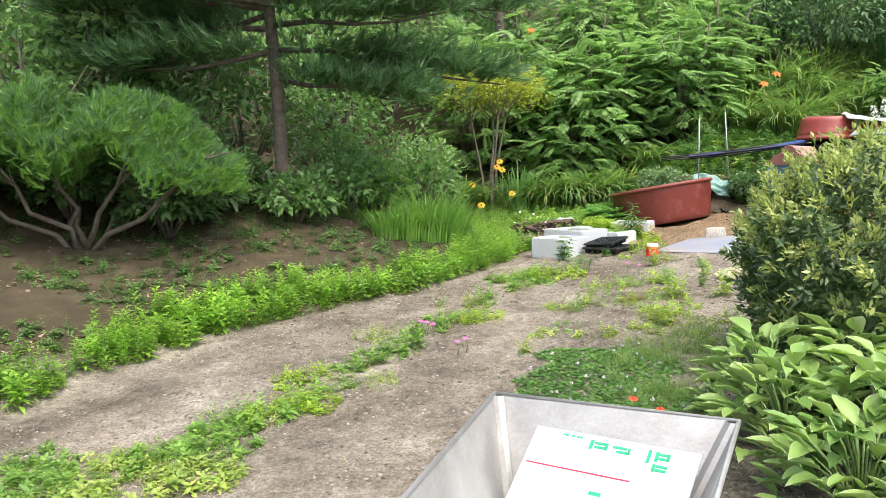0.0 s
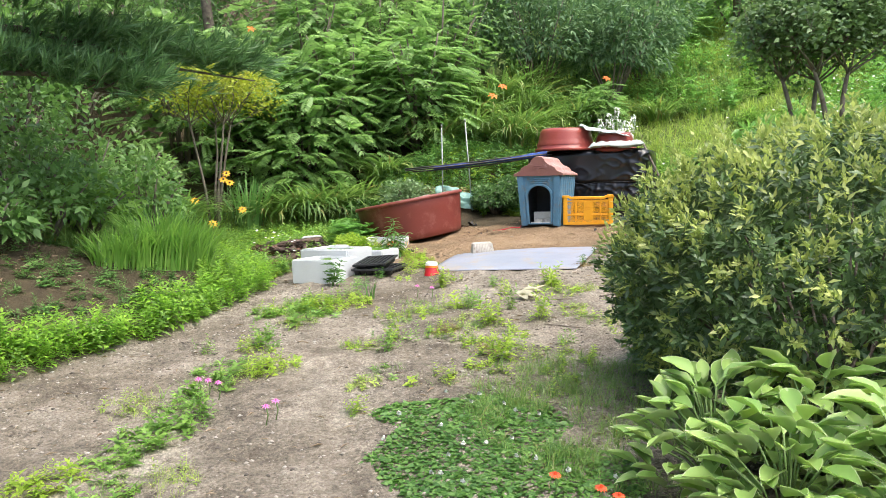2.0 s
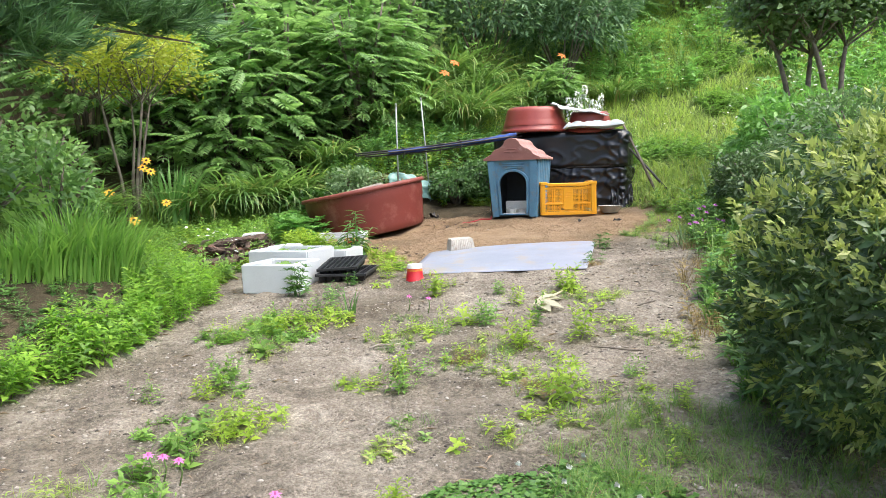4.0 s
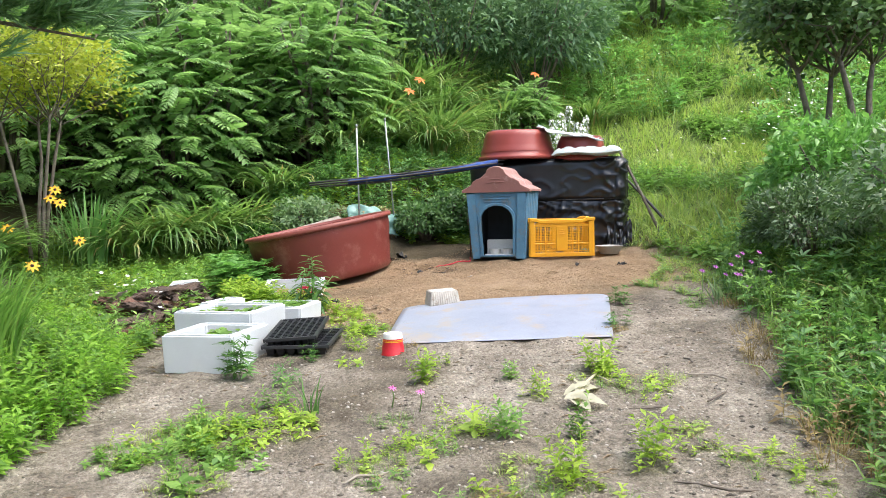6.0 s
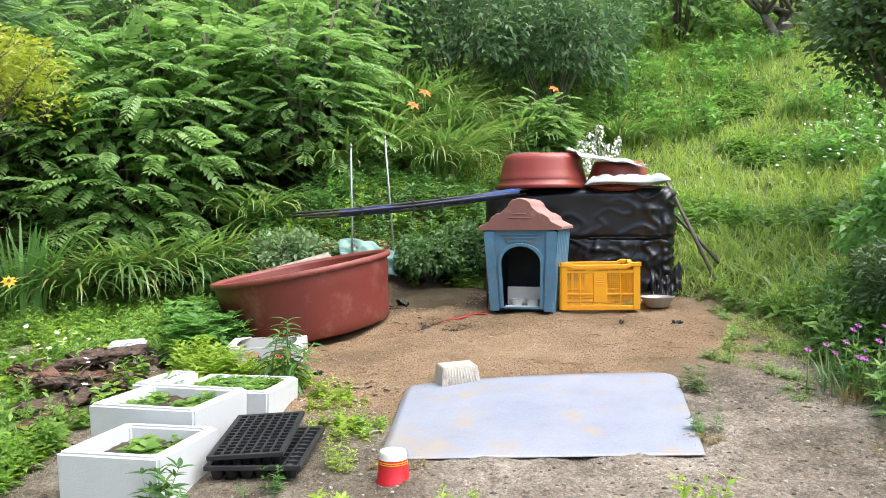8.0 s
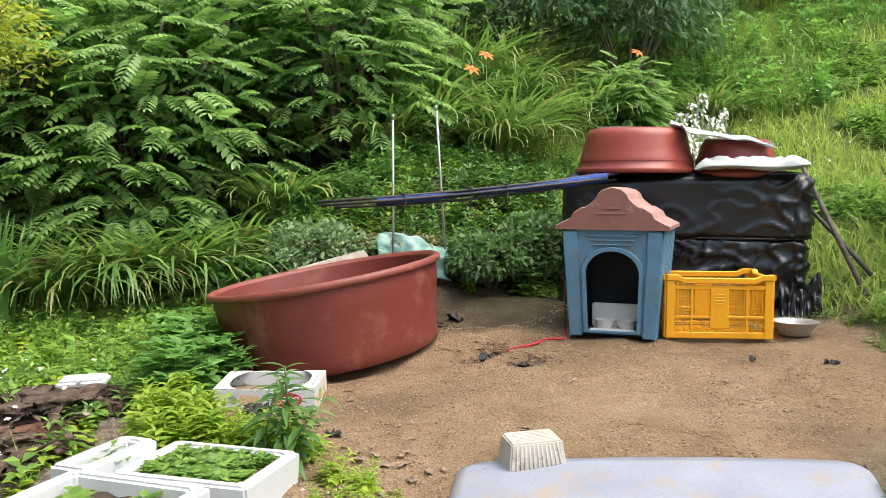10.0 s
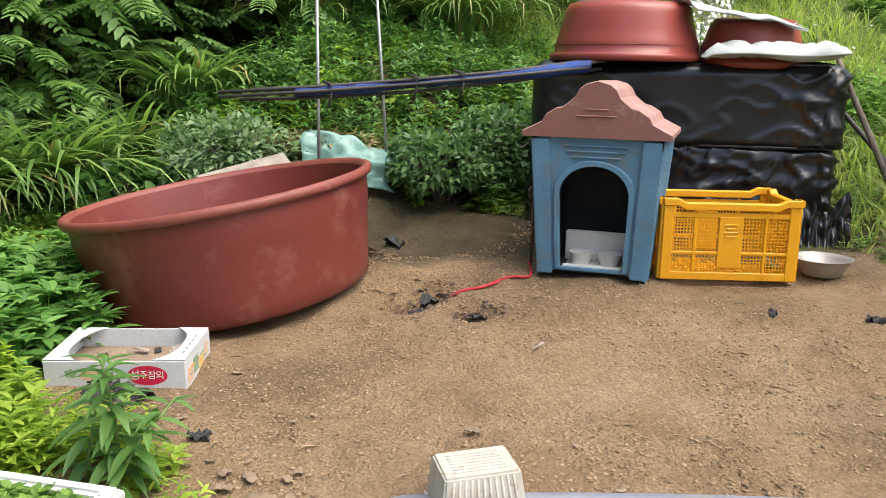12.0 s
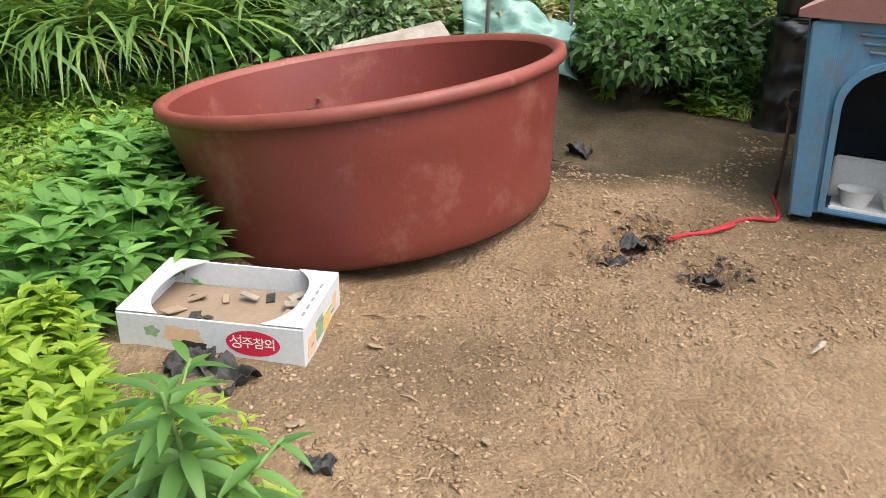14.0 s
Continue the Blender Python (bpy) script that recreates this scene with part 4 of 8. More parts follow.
def pale_board():
    """Thin sheet lying on the ground, far corner lifted, rounded corners."""
    c = [Vector(v) for v in ((2.533, 9.5, 0.25), (3.545, 8.845, 0.272), (4.245, 9.69, 0.372), (3.145, 10.435, 0.3))]
    nx, ny, r = 36, 28, 0.09
    V = []
    for k, lift in ((0, 0.003), (1, 0.0)):
        for j in range(ny + 1):
            for i in range(nx + 1):
                u, v = i / nx, j / ny
                # rounded corners at the far side
                cx, cy = min(u, 1 - u) * 1.2, (1 - v) * 0.92
                if v > 0.5 and cx < r and cy < r:
                    q = math.hypot(r - cx, r - cy)
                    if q > r:
                        f = r / q
                        cx2, cy2 = r - (r - cx) * f, r - (r - cy) * f
                        u = cx2 / 1.2 if u < 0.5 else 1 - cx2 / 1.2
                        v = 1 - cy2 / 0.92
                p = (c[0] * (1 - u) + c[1] * u) * (1 - v) + (c[3] * (1 - u) + c[2] * u) * v
                z = p.z + lift + 0.006 + 0.012 * math.sin(u * 3.0 + 0.4) * math.sin(v * 2.6) + 0.012 * math.sin(math.pi * u) * v
                V.append((p.x, p.y, z))
    n = (nx + 1) * (ny + 1)
    F = []
    for j in range(ny):
        for i in range(nx):
            a = j * (nx + 1) + i
            F += [(a, a + 1, a + nx + 2, a + nx + 1), (n + a, n + a + nx + 1, n + a + nx + 2, n + a + 1)]
    edge = [i for i in range(nx)] + [nx + j * (nx + 1) for j in range(ny)] + [ny * (nx + 1) + nx - i for i in range(nx)] + [(ny - j) * (nx + 1) for j in range(ny)]
    for k in range(len(edge)):
        a, b = edge[k], edge[(k + 1) % len(edge)]
        F.append((a, n + a, n + b, b))
    ob = solid("ground_sheet", np.array(V), np.array(F), M_BOARD)
    tagged(ob, "pale grey plastic sheet with dirt, lying on the gravel", "sheet")


def red_cup():
    root = thing("paper_cup", pose(2.487, 9.29, gz(2.487, 9.29), 0, 0, 0), "upturned red and white paper cup on the gravel", "cup")
    r0, r1, h = 0.058, 0.047, 0.112
    V, F = lathe([(r0 + 0.002, 0), (r0 + 0.004, 0.004), (r0, 0.009), (r1 + (r0 - r1) * 0.24, h * 0.76)], 40)
    solid("body", V, F, M_CUPRED, root)
    V, F = lathe([(r1 + (r0 - r1) * 0.24, h * 0.76), (r1, h - 0.004), (r1 - 0.002, h), (r1 - 0.006, h), (r1 - 0.008, h - 0.008), (0.001, h - 0.008)], 40)
    solid("base", V, F, M_WHITE, root, "white recessed base")
    for z in (0.62, 0.68):
        r = r0 + (r1 - r0) * z + 0.0012
        V, F = lathe([(r, h * z), (r - 0.0006, h * (z + 0.03))], 40)
        solid("yellow_stripe", V, F, M_YELLOW, root, "yellow printed stripe")


def basket():
    """Upturned small white ribbed punnet."""
    root = thing("white_punnet", pose(3.35, 10.29, 0.303, 3, -2, -14), "dirty white ribbed plastic punnet, upturned on the sheet", "punnet")
    w0, d0, w1, d1, h = 0.235, 0.185, 0.178, 0.125, 0.117
    bm = bmesh.new()
    a = [bm.verts.new((sx * w0 / 2, sy * d0 / 2, 0.0)) for sx, sy in ((-1, -1), (1, -1), (1, 1), (-1, 1))]
    a2 = [bm.verts.new((sx * (w0 / 2), sy * (d0 / 2), 0.008)) for sx, sy in ((-1, -1), (1, -1), (1, 1), (-1, 1))]
    b = [bm.verts.new((sx * (w0 / 2 - 0.014), sy * (d0 / 2 - 0.014), 0.01)) for sx, sy in ((-1, -1), (1, -1), (1, 1), (-1, 1))]
    c = [bm.verts.new((sx * w1 / 2, sy * d1 / 2, h)) for sx, sy in ((-1, -1), (1, -1), (1, 1), (-1, 1))]
    for u, v in ((a, a2), (a2, b), (b, c)):
        for i in range(4):
            j = (i + 1) % 4
            bm.faces.new((u[i], u[j], v[j], v[i]))
    bm.faces.new(c)
    bm.faces.new(a[::-1])
    bmesh.ops.bevel(bm, geom=bm.edges[:], offset=0.005, segments=2, affect="EDGES")
    part("body", bm, M_PUNNET, root)
    for sy in (-1, 1):
        for k in range(11):
            s = (k - 5) / 5
            p0, p1 = Vector((s * (w0 / 2 - 0.035), sy * (d0 / 2 - 0.012), 0.012)), Vector((s * (w1 / 2 - 0.02), sy * (d1 / 2 + 0.001), h - 0.008))
            V, F = tube([p0, p1], 0.0035, 5)
            solid("rib", V, F, M_PUNNET, root)
    for k in range(7):
        part("base_rib", box_bm((w1 * 0.7, 0.005, 0.004), (0, (k - 3) * 0.013, h - 0.001), 0.001, 1), M_PUNNET, root)


def fruit_carton():
    """Low white fruit carton, the top flaps cut out, printed front."""
    fl, fr = Vector((2.5, 11.468)), Vector((2.882, 11.262))
    d = (fr - fl)
    yaw = math.degrees(math.atan2(d.y, d.x))
    w, dp, h, t = d.length, 0.272, 0.098, 0.005
    m = pose(fl.x + 0.01, fl.y, 0.317, 4.0, -1.0, yaw) @ pose(w / 2, 0, 0)
    root = thing("fruit_carton", m, "low open white fruit carton with red oval print, on earth", "carton")
    part("front_panel", box_bm((w, t, h), (0, 0, 0), 0.0015, 1), M_CARD, root)
    part("back_panel", box_bm((w, t, h), (0, dp, 0), 0.0015, 1), M_CARD, root)
    for s in (-1, 1):
        part("end_panel", box_bm((t, dp, h), (s * (w / 2 - t / 2), dp / 2, 0), 0.0015, 1), M_CARD, root)
    part("base", box_bm((w - 0.012, dp - 0.012, 0.006), (0, dp / 2, 0.03), 0), M_BROWNCARD, root, "torn brown card inside")
    g = np.random.default_rng(77)
    for k in range(16):
        a, q = g.uniform(0, 360), g.uniform(0.012, 0.035)
        bm = box_bm((2 * q, q, 0.003), (0, 0, 0), 0)
        bm.transform(pose((g.random() - 0.5) * (w - 0.1), dp * (0.15 + 0.7 * g.random()), 0.038 + 0.006 * (k % 3), g.normal(0, 10), g.normal(0, 10), a))
        part("scrap", bm, (M_CHAR, M_DRY, M_PLANK)[k % 3], root, "torn scrap lying in the carton")
    # end flaps with a curved inner edge, narrow front and back ledges
    for s in (-1, 1):
        bm = bmesh.new()
        k = 14
        for z0, z1 in ((h, h + 0.004),):
            out_, in_ = [], []
            for i in range(k + 1):
                v = i / k
                inner = w / 2 - 0.045 - 0.055 * abs(2 * v - 1) ** 3
                for lst, x in ((out_, w / 2), (in_, inner)):
                    lst.append((bm.verts.new((s * x, v * dp, z1)), bm.verts.new((s * x, v * dp, z0))))
            for i in range(k):
                bm.faces.new((out_[i][0], out_[i + 1][0], in_[i + 1][0], in_[i][0]))
                bm.faces.new((out_[i][1], in_[i][1], in_[i + 1][1], out_[i + 1][1]))
                bm.faces.new((in_[i][0], in_[i + 1][0], in_[i + 1][1], in_[i][1]))
        bmesh.ops.recalc_face_normals(bm, faces=bm.faces)
        part("top_flap", bm, M_CARD, root)
    face = pose(0, -t / 2, 0, 90, 0, 0)
    bm = bmesh.new()
    bmesh.ops.create_circle(bm, cap_ends=True, radius=1, segments=40)
    bmesh.ops.scale(bm, vec=(0.062, 0.032, 1), verts=bm.verts)
    bmesh.ops.transform(bm, matrix=pose(0.1, -0.0035, 0.052, 90, 0, 0), verts=bm.verts)
    oval = part("printed_oval", bm, M_REDINK, root, "red printed oval with white lettering")
    face = pose(0.1, -0.0042, 0.052, 90, 0, 0)
    for k, (ch, x, sz) in enumerate((("\uc131", -0.038, 0.036), ("\uc8fc", -0.012, 0.03), ("\ucc38", 0.014, 0.03), ("\uc678", 0.039, 0.03))):
        c = bpy.data.curves.new("lettering", "FONT")
        c.body, c.size, c.extrude, c.align_x, c.align_y = ch, sz, 0.0004, "CENTER", "CENTER"
        o = new("lettering", c)
        o.data.materials.append(M_WHITE)
        o.parent = oval
        o.matrix_local = face @ pose(x, 0, 0)
    # painted fruit and small marks
    for (x, z, rx, rz, mt) in ((-0.06, 0.05, 0.045, 0.026, M_FRUIT), (-0.085, 0.062, 0.02, 0.016, M_FRUIT), (-0.135, 0.058, 0.018, 0.014, M_LEAFINK), (-0.045, 0.03, 0.04, 0.012, M_CHAR)):
        bm = bmesh.new()
        bmesh.ops.create_circle(bm, cap_ends=True, radius=1, segments=18)
        for v in bm.verts:
            v.co *= 1 + 0.18 * math.sin(5 * math.atan2(v.co.y, v.co.x) + x * 40)
        bmesh.ops.scale(bm, vec=(rx, rz, 1), verts=bm.verts)
        bmesh.ops.transform(bm, matrix=pose(x, -0.0032 - 0.0003 * (x + 0.2), z, 90, 0, 0), verts=bm.verts)
        part("printed_patch", bm, mt, root)
    for k in range(7):
        part("printed_bar", box_bm((0.0015, 0.02 + 0.012 * (k % 3), 0.006), (w / 2 + 0.0004, 0.05 + 0.026 * k, 0.03 + 0.02 * (k % 2)), 0), (M_GREY, M_YELLOW, M_LEAFINK)[k % 3], root)
    for k, (y0, z0, dy, dz, mt) in enumerate(((0.045, 0.012, 0.05, 0.05, M_FRUIT), (0.105, 0.02, 0.05, 0.05, M_LEAFINK), (0.165, 0.012, 0.06, 0.045, M_YELLOWPRINT), (0.225, 0.03, 0.03, 0.04, M_FRUIT))):
        part("printed_patch", box_bm((0.0012, dy, dz), (w / 2 + 0.0003, y0, z0), 0), mt, root)
    for k in range(5):
        part("printed_bar", box_bm((0.006, 0.018, 0.001), (w / 2 - 0.02, 0.06 + 0.034 * k, h + 0.0042), 0), M_GREY, root)


def poles_and_net():
    """Two galvanised poles and, lashed across them, rods with a rolled blue net that reach to the stack."""
    for (x, y, top, lx, ly) in ((3.85, 12.69, 1.714, 0, 0), (4.3, 12.83, 1.8, -0.07, 0.04)):
        z0 = gz(x, y) - 0.1
        root = thing("metal_pole", pose(x, y, z0), "thin galvanised steel pole standing in the soil", "pole", "poles behind the tub")
        V, F = tube([(0, 0, 0), (lx / 2, ly / 2, (top - z0) / 2), (lx, ly, top - z0)], 0.008, 10)
        solid("shaft", V, F, M_POLE, root)
        V, F = tube([(lx, ly, top - z0 - 0.03), (lx, ly, top - z0 + 0.004)], 0.0095, 10)
        solid("cap", V, F, M_POLE, root)
    root = thing("rolled_net", Matrix(), "rolled dark blue net on thin rods, tied between poles", "net")
    A, B = Vector((3.37, 12.7, 1.164)), Vector((4.93, 11.86, 1.335))
    for k, (o, z, e) in enumerate(((0.0, 0.02, 0.0), (0.03, -0.015, 0.06), (-0.02, 0.0, -0.05), (0.05, 0.03, 0.1))):
        pts = [A.lerp(B, s) + Vector((0, o, z - 0.035 * math.sin(math.pi * s) * (1 if k % 2 else 0.4))) for s in (0.0 + max(e, 0), 0.25, 0.5, 0.75, 1.0 + min(e, 0))]
        V, F = tube(pts, 0.008, 8)
        solid("rod", V, F, M_ROD, root)
    n, k = 46, 14
    V = []
    for i in range(n + 1):
        s = 0.2 + 0.76 * i / n
        c = A.lerp(B, s) + Vector((0, 0.01, 0.004 - 0.02 * math.sin(math.pi * s)))
        r = 0.01 + 0.013 * vnoise(s * 8, 1.0, 1.0, 4) + 0.009 * s
        for j in range(k):
            a = 2 * math.pi * j / k
            q = r * (1 + 0.35 * (vnoise(i * 0.6, j * 1.3, 1.0, 14) - 0.5))
            V.append((c.x + 0.3 * q * math.cos(a), c.y + q * math.cos(a), c.z + q * math.sin(a)))
    F = [(i * k + j, i * k + (j + 1) % k, (i + 1) * k + (j + 1) % k, (i + 1) * k + j) for i in range(n) for j in range(k)]
    solid("net", np.array(V), np.array(F), M_NET, root, "bunched blue netting")
    for s in (0.28, 0.5, 0.62):
        c = A.lerp(B, s)
        V, F = tube([c + Vector((0, 0.04, 0.03)), c + Vector((0.01, -0.035, 0.02)), c + Vector((0.015, -0.03, -0.03)), c + Vector((0.0, -0.02, -0.09))], 0.006, 6)
        solid("tie", V, F, M_ROD, root)


def steel_cart():
    """Wheelbarrow of dull sheet steel with a lettered board lying in it."""
    bl, br = Vector((0.85, 4.02, 0.34)), Vector((1.417, 3.74, 0.355))
    d = br - bl
    yaw = math.degrees(math.atan2(d.y, d.x))
    w, L, h = d.length, 0.85, 0.24
    m = pose(*((bl + br) / 2 + Vector((0, 0, 0.005))), 0, 0, yaw)
    root = thing("wheelbarrow", m, "dull steel wheelbarrow with sloping tray at the path", "wheelbarrow")
    bm = bmesh.new()
    t = 0.004
    top = [(-w / 2, 0, 0), (w / 2, 0, 0), (w / 2 + 0.06, -L, 0.02), (-w / 2 + 0.19, -L, 0.02)]
    bot = [(-w / 2 + 0.1, -0.16, -h), (w / 2 - 0.1, -0.16, -h), (w / 2 - 0.04, -L + 0.12, -h), (-w / 2 + 0.27, -L + 0.12, -h)]
    T, B = [bm.verts.new(v) for v in top], [bm.verts.new(v) for v in bot]
    bm.faces.new(B)
    for i in range(4):
        bm.faces.new((T[i], T[(i + 1) % 4], B[(i + 1) % 4], B[i]))
    bmesh.ops.bevel(bm, geom=[e for e in bm.edges if not e.is_boundary], offset=0.025, segments=3, affect="EDGES")
    bmesh.ops.solidify(bm, geom=bm.faces[:], thickness=t)
    part("tray", bm, M_STEEL, root)
    V, F = tube([top[0], top[1], top[2], top[3], top[0]], 0.007, 6)
    solid("rolled_rim", V, F, M_STEEL, root)
    for s in (-1, 1):
        V, F = tube([(s * 0.2, 0.05, -h - 0.08), (s * 0.22, -L + 0.2, -h - 0.02), (s * 0.27, -L - 0.3, 0.0)], 0.014, 8)
        solid("handle_bar", V, F, M_POLE, root)
        V, F = tube([(s * 0.2, -L + 0.25, -h), (s * 0.21, -L + 0.2, -0.585)], 0.012, 8)
        solid("leg", V, F, M_POLE, root)
    V, F = lathe([(0.1, -0.03), (0.15, -0.03), (0.165, 0), (0.15, 0.03), (0.1, 0.03)], 28)
    V = V[:, [0, 2, 1]] + np.array([0, 0, 0])
    wv = V[:, [1, 0, 2]] + np.array([0, 0.02, -0.43])
    solid("tyre", wv, F, M_TRAY, root)
    V, F = lathe([(0.02, -0.04), (0.1, -0.02), (0.1, 0.02), (0.02, 0.04)], 24)
    solid("hub", V[:, [2, 0, 1]] + np.array([0, 0.02, -0.43]), F, M_POLE, root)
    # the board in the tray
    bm_ = m @ pose(0.034, -0.22, -0.147, 40, 0, -7.5)
    sign = thing("lettered_board", bm_, "white board with green marks, lying in the wheelbarrow", "sign")
    part("panel", box_bm((0.42, 0.3, 0.006), (0, 0, 0), 0.001, 1), M_SIGN, sign)
    for x, y, sx, sy in ((-0.052, 0.228, 0.009, 0.026), (-0.03, 0.235, 0.03, 0.007), (-0.028, 0.222, 0.03, 0.007), (-0.013, 0.228, 0.007, 0.02), (0.02, 0.232, 0.036, 0.007), (0.03, 0.219, 0.032, 0.007), (0.044, 0.226, 0.007, 0.016), (0.094, 0.222, 0.008, 0.036), (0.112, 0.226, 0.008, 0.026), (0.128, 0.234, 0.028, 0.007), (0.128, 0.221, 0.028, 0.007), (0.14, 0.228, 0.007, 0.018), (0.112, 0.19, 0.007, 0.02), (0.13, 0.196, 0.028, 0.007), (0.128, 0.184, 0.03, 0.007), (-0.125, 0.245, 0.014, 0.005), (-0.105, 0.245, 0.01, 0.005), (-0.088, 0.244, 0.016, 0.005), (0.0, 0.075, 0.03, 0.01), (0.03, 0.06, 0.035, 0.012)):
        part("green_bar", box_bm((sx, sy, 0.001), (x, 0.15 - (0.26 - y) / 1.2, 0.0061), 0), M_GREENINK, sign, "green painted bar")
    part("red_line", box_bm((0.27, 0.0035, 0.001), (-0.065, 0.045, 0.0061), 0), M_REDINK, sign)
    return m


M_FRUIT = surface("printed_fruit", (0.75, 0.45, 0.3), (0.62, 0.5, 0.32), 0.6, 40)
M_YELLOWPRINT = surface("printed_yellow", (0.72, 0.55, 0.2), (0.6, 0.5, 0.28), 0.6, 40)
M_LEAFINK = surface("printed_green", (0.3, 0.42, 0.25), (0.2, 0.33, 0.2), 0.6, 40)
M_SIGN = surface("white_sign", (0.7, 0.71, 0.71), (0.62, 0.63, 0.63), 0.35, 8, 120, 0.05, 0, (0.6, 0.58, 0.54), 0.66)

big_tub()
K = kennel()
for x in (-0.055, 0.06):
    bowl("white_bowl", x, 0.1, 0.03, 0.052, 0.055, M_WHITE, "white ceramic bowl inside the kennel doorway", K)
crate()
stack, stack_yaw = tarp_stack()
upturned_tub("upturned_tub", 5.2, 12.05, 1.355, 0.30, 0.345, 0.27, M_TUB_WORN, "upturned bright red rubber tub on the wrapped stack")
upturned_tub("small_upturned_tub", 5.65, 11.68, 1.36, 0.2, 0.235, 0.2, M_TUB_WORN, "small upturned brown tub on the wrapped stack", (6, -4))
foam_box(1.462, 9.775, -42, 0.375, 0.41, 0.2, 0.135, "white foam planter box with a few seedlings", 12)
foam_box(1.63, 10.275, -45, 0.465, 0.42, 0.234, 0.175, "white foam planter box with some green seedlings", 26)
foam_box(1.865, 10.68, -45, 0.13, 0.33, 0.185, 0.13, "small white foam planter box behind the others", 5)
foam_box(2.03, 10.62, -42, 0.46, 0.36, 0.147, 0.115, "white foam planter box full of low green seedlings", 330)
seed_tray(2.21, 9.8, gz(2.21, 9.8) + 0.008, -31, 6, 10, 0.053, 0.045, "black plastic seedling tray, lower one, on the gravel")
seed_tray(2.17, 9.79, gz(2.17, 9.79) + 0.068, -30, 7, 13, 0.035, 0.045, "black plastic seedling tray laid on another", (4, -3))
pale_board()
red_cup()
basket()
fruit_carton()
poles_and_net()
steel_cart()
bowl("metal_bowl", 5.33, 10.93, gz(5.33, 10.93), 0.115, 0.07, M_STEEL, "dented grey metal bowl on the soil by the stack")

# ---- plants ----
def blob_leaves(name, centre, radii, n, size, tpl, mat, parent, g, fill_in=0.35, low=-0.6, drop=0.25, lumps=7, lump=0.28):
    """A crown of leaves over an uneven, lumpy outline."""
    d = directions(n, low, 1, g)
    L = directions(lumps, low, 1, g)
    bulge = np.max(np.maximum(0, d @ L.T) ** 6 * g.uniform(0.4, 1, lumps), 1)
    r = (1 - lump + lump * 1.3 * bulge) * (1 - fill_in * g.random(n) ** 2)
    p = np.asarray(centre) + d * r[:, None] * np.asarray(radii)
    al = unit(d + 0.9 * directions(n, -1, 1, g) + np.array([0, 0, -drop]))
    V, F = scatter(tpl, p, al, unit(directions(n, 0, 1, g) + np.array([0, 0, 0.8])), size * g.uniform(0.7, 1.3, n))
    return solid(name, V, F, mat, parent)


def hedge():
    """Clipped round bush: hundreds of short leafy shoots over a dark twiggy inside, the upper shoots tipped with new leaves."""
    c = np.array([3.03, 5.66, 0.0])
    z = gz(c[0], c[1])
    root = thing("round_bush", pose(c[0], c[1], z), "large clipped round evergreen bush with pale new tips", "bush")
    g = np.random.default_rng(1)
    rad = np.array([1.0, 1.0, 0.66])
    m = 1500
    d = directions(m, -0.72, 1, g)
    lump = 1 + 0.1 * (vnoise(d[:, 0] * 3 + 9, d[:, 1] * 3 + d[:, 2] * 2, 1, 3) - 0.5) + 0.1 * (vnoise(d[:, 0] * 8, d[:, 1] * 8 + d[:, 2] * 6, 1, 4) - 0.5)
    base = np.array([0, 0, 0.49]) + d * (lump * g.uniform(0.8, 0.9, m))[:, None] * rad
    out = unit(d / rad + 0.45 * directions(m, -0.3, 1, g) + np.array([0, 0, 0.35]))
    fresh = g.random(m) < 0.4 + 0.6 * np.clip(d[:, 2] + 0.15, 0, 1)
    k = 30
    s = np.tile((np.arange(k) + 0.5) / k, m)
    o, b0 = np.repeat(out, k, 0), np.repeat(base, k, 0)
    n = m * k
    p = b0 + o * (0.13 * s * np.repeat(g.uniform(0.6, 1.15, m), k))[:, None] + g.normal(0, 0.018, (n, 3)) * (1.3 - s)[:, None]
    side = unit(np.cross(o, directions(n, -1, 1, g)))
    al = unit(side * (1.15 - 0.75 * s)[:, None] + o * (0.35 + 0.6 * s)[:, None] + g.normal(0, 0.15, (n, 3)))
    tip = np.repeat(fresh, k) & (s > 0.3)
    keep = p[:, 2] > 0.02
    tpl = leaf(0.36, 0.05, 0.1)
    for nm, sel, mt, size in (("leaves", ~tip & keep, M_HEDGE, 0.046), ("new_growth", tip & keep, M_HEDGE_NEW, 0.042)):
        q = int(sel.sum())
        V, F = scatter(tpl, p[sel], al[sel], unit(o[sel] + directions(q, -0.2, 1, g)), size * g.uniform(0.7, 1.3, q) * (1.1 - 0.35 * s[sel]))
        tagged(solid(nm, V, F, mt, root), "pale yellow-green shoot tips" if nm == "new_growth" else "", kind="stuff")
    q = 9000
    d = directions(q, -0.75, 1, g)
    p = np.array([0, 0, 0.46]) + d * g.uniform(0.64, 0.86, q)[:, None] * rad
    p[:, 2] = np.maximum(p[:, 2], 0.03)
    V, F = scatter(tpl, p, unit(d + directions(q, -1, 1, g)), directions(q, 0, 1, g), 0.055 * g.uniform(0.7, 1.3, q))
    tagged(solid("inner_leaves", V, F, M_HEDGE, root), kind="stuff")
    for k in range(26):
        e = directions(1, 0.0, 0.9, g)[0] * rad * 0.8
        V, F = tube([(e[0] * 0.1, e[1] * 0.1, 0), (e[0] * 0.5, e[1] * 0.5, e[2] * 0.5 + 0.1), (e[0], e[1], e[2] + 0.4)], [0.014, 0.009, 0.004], 5)
        solid("branch", V, F, M_BARK, root)


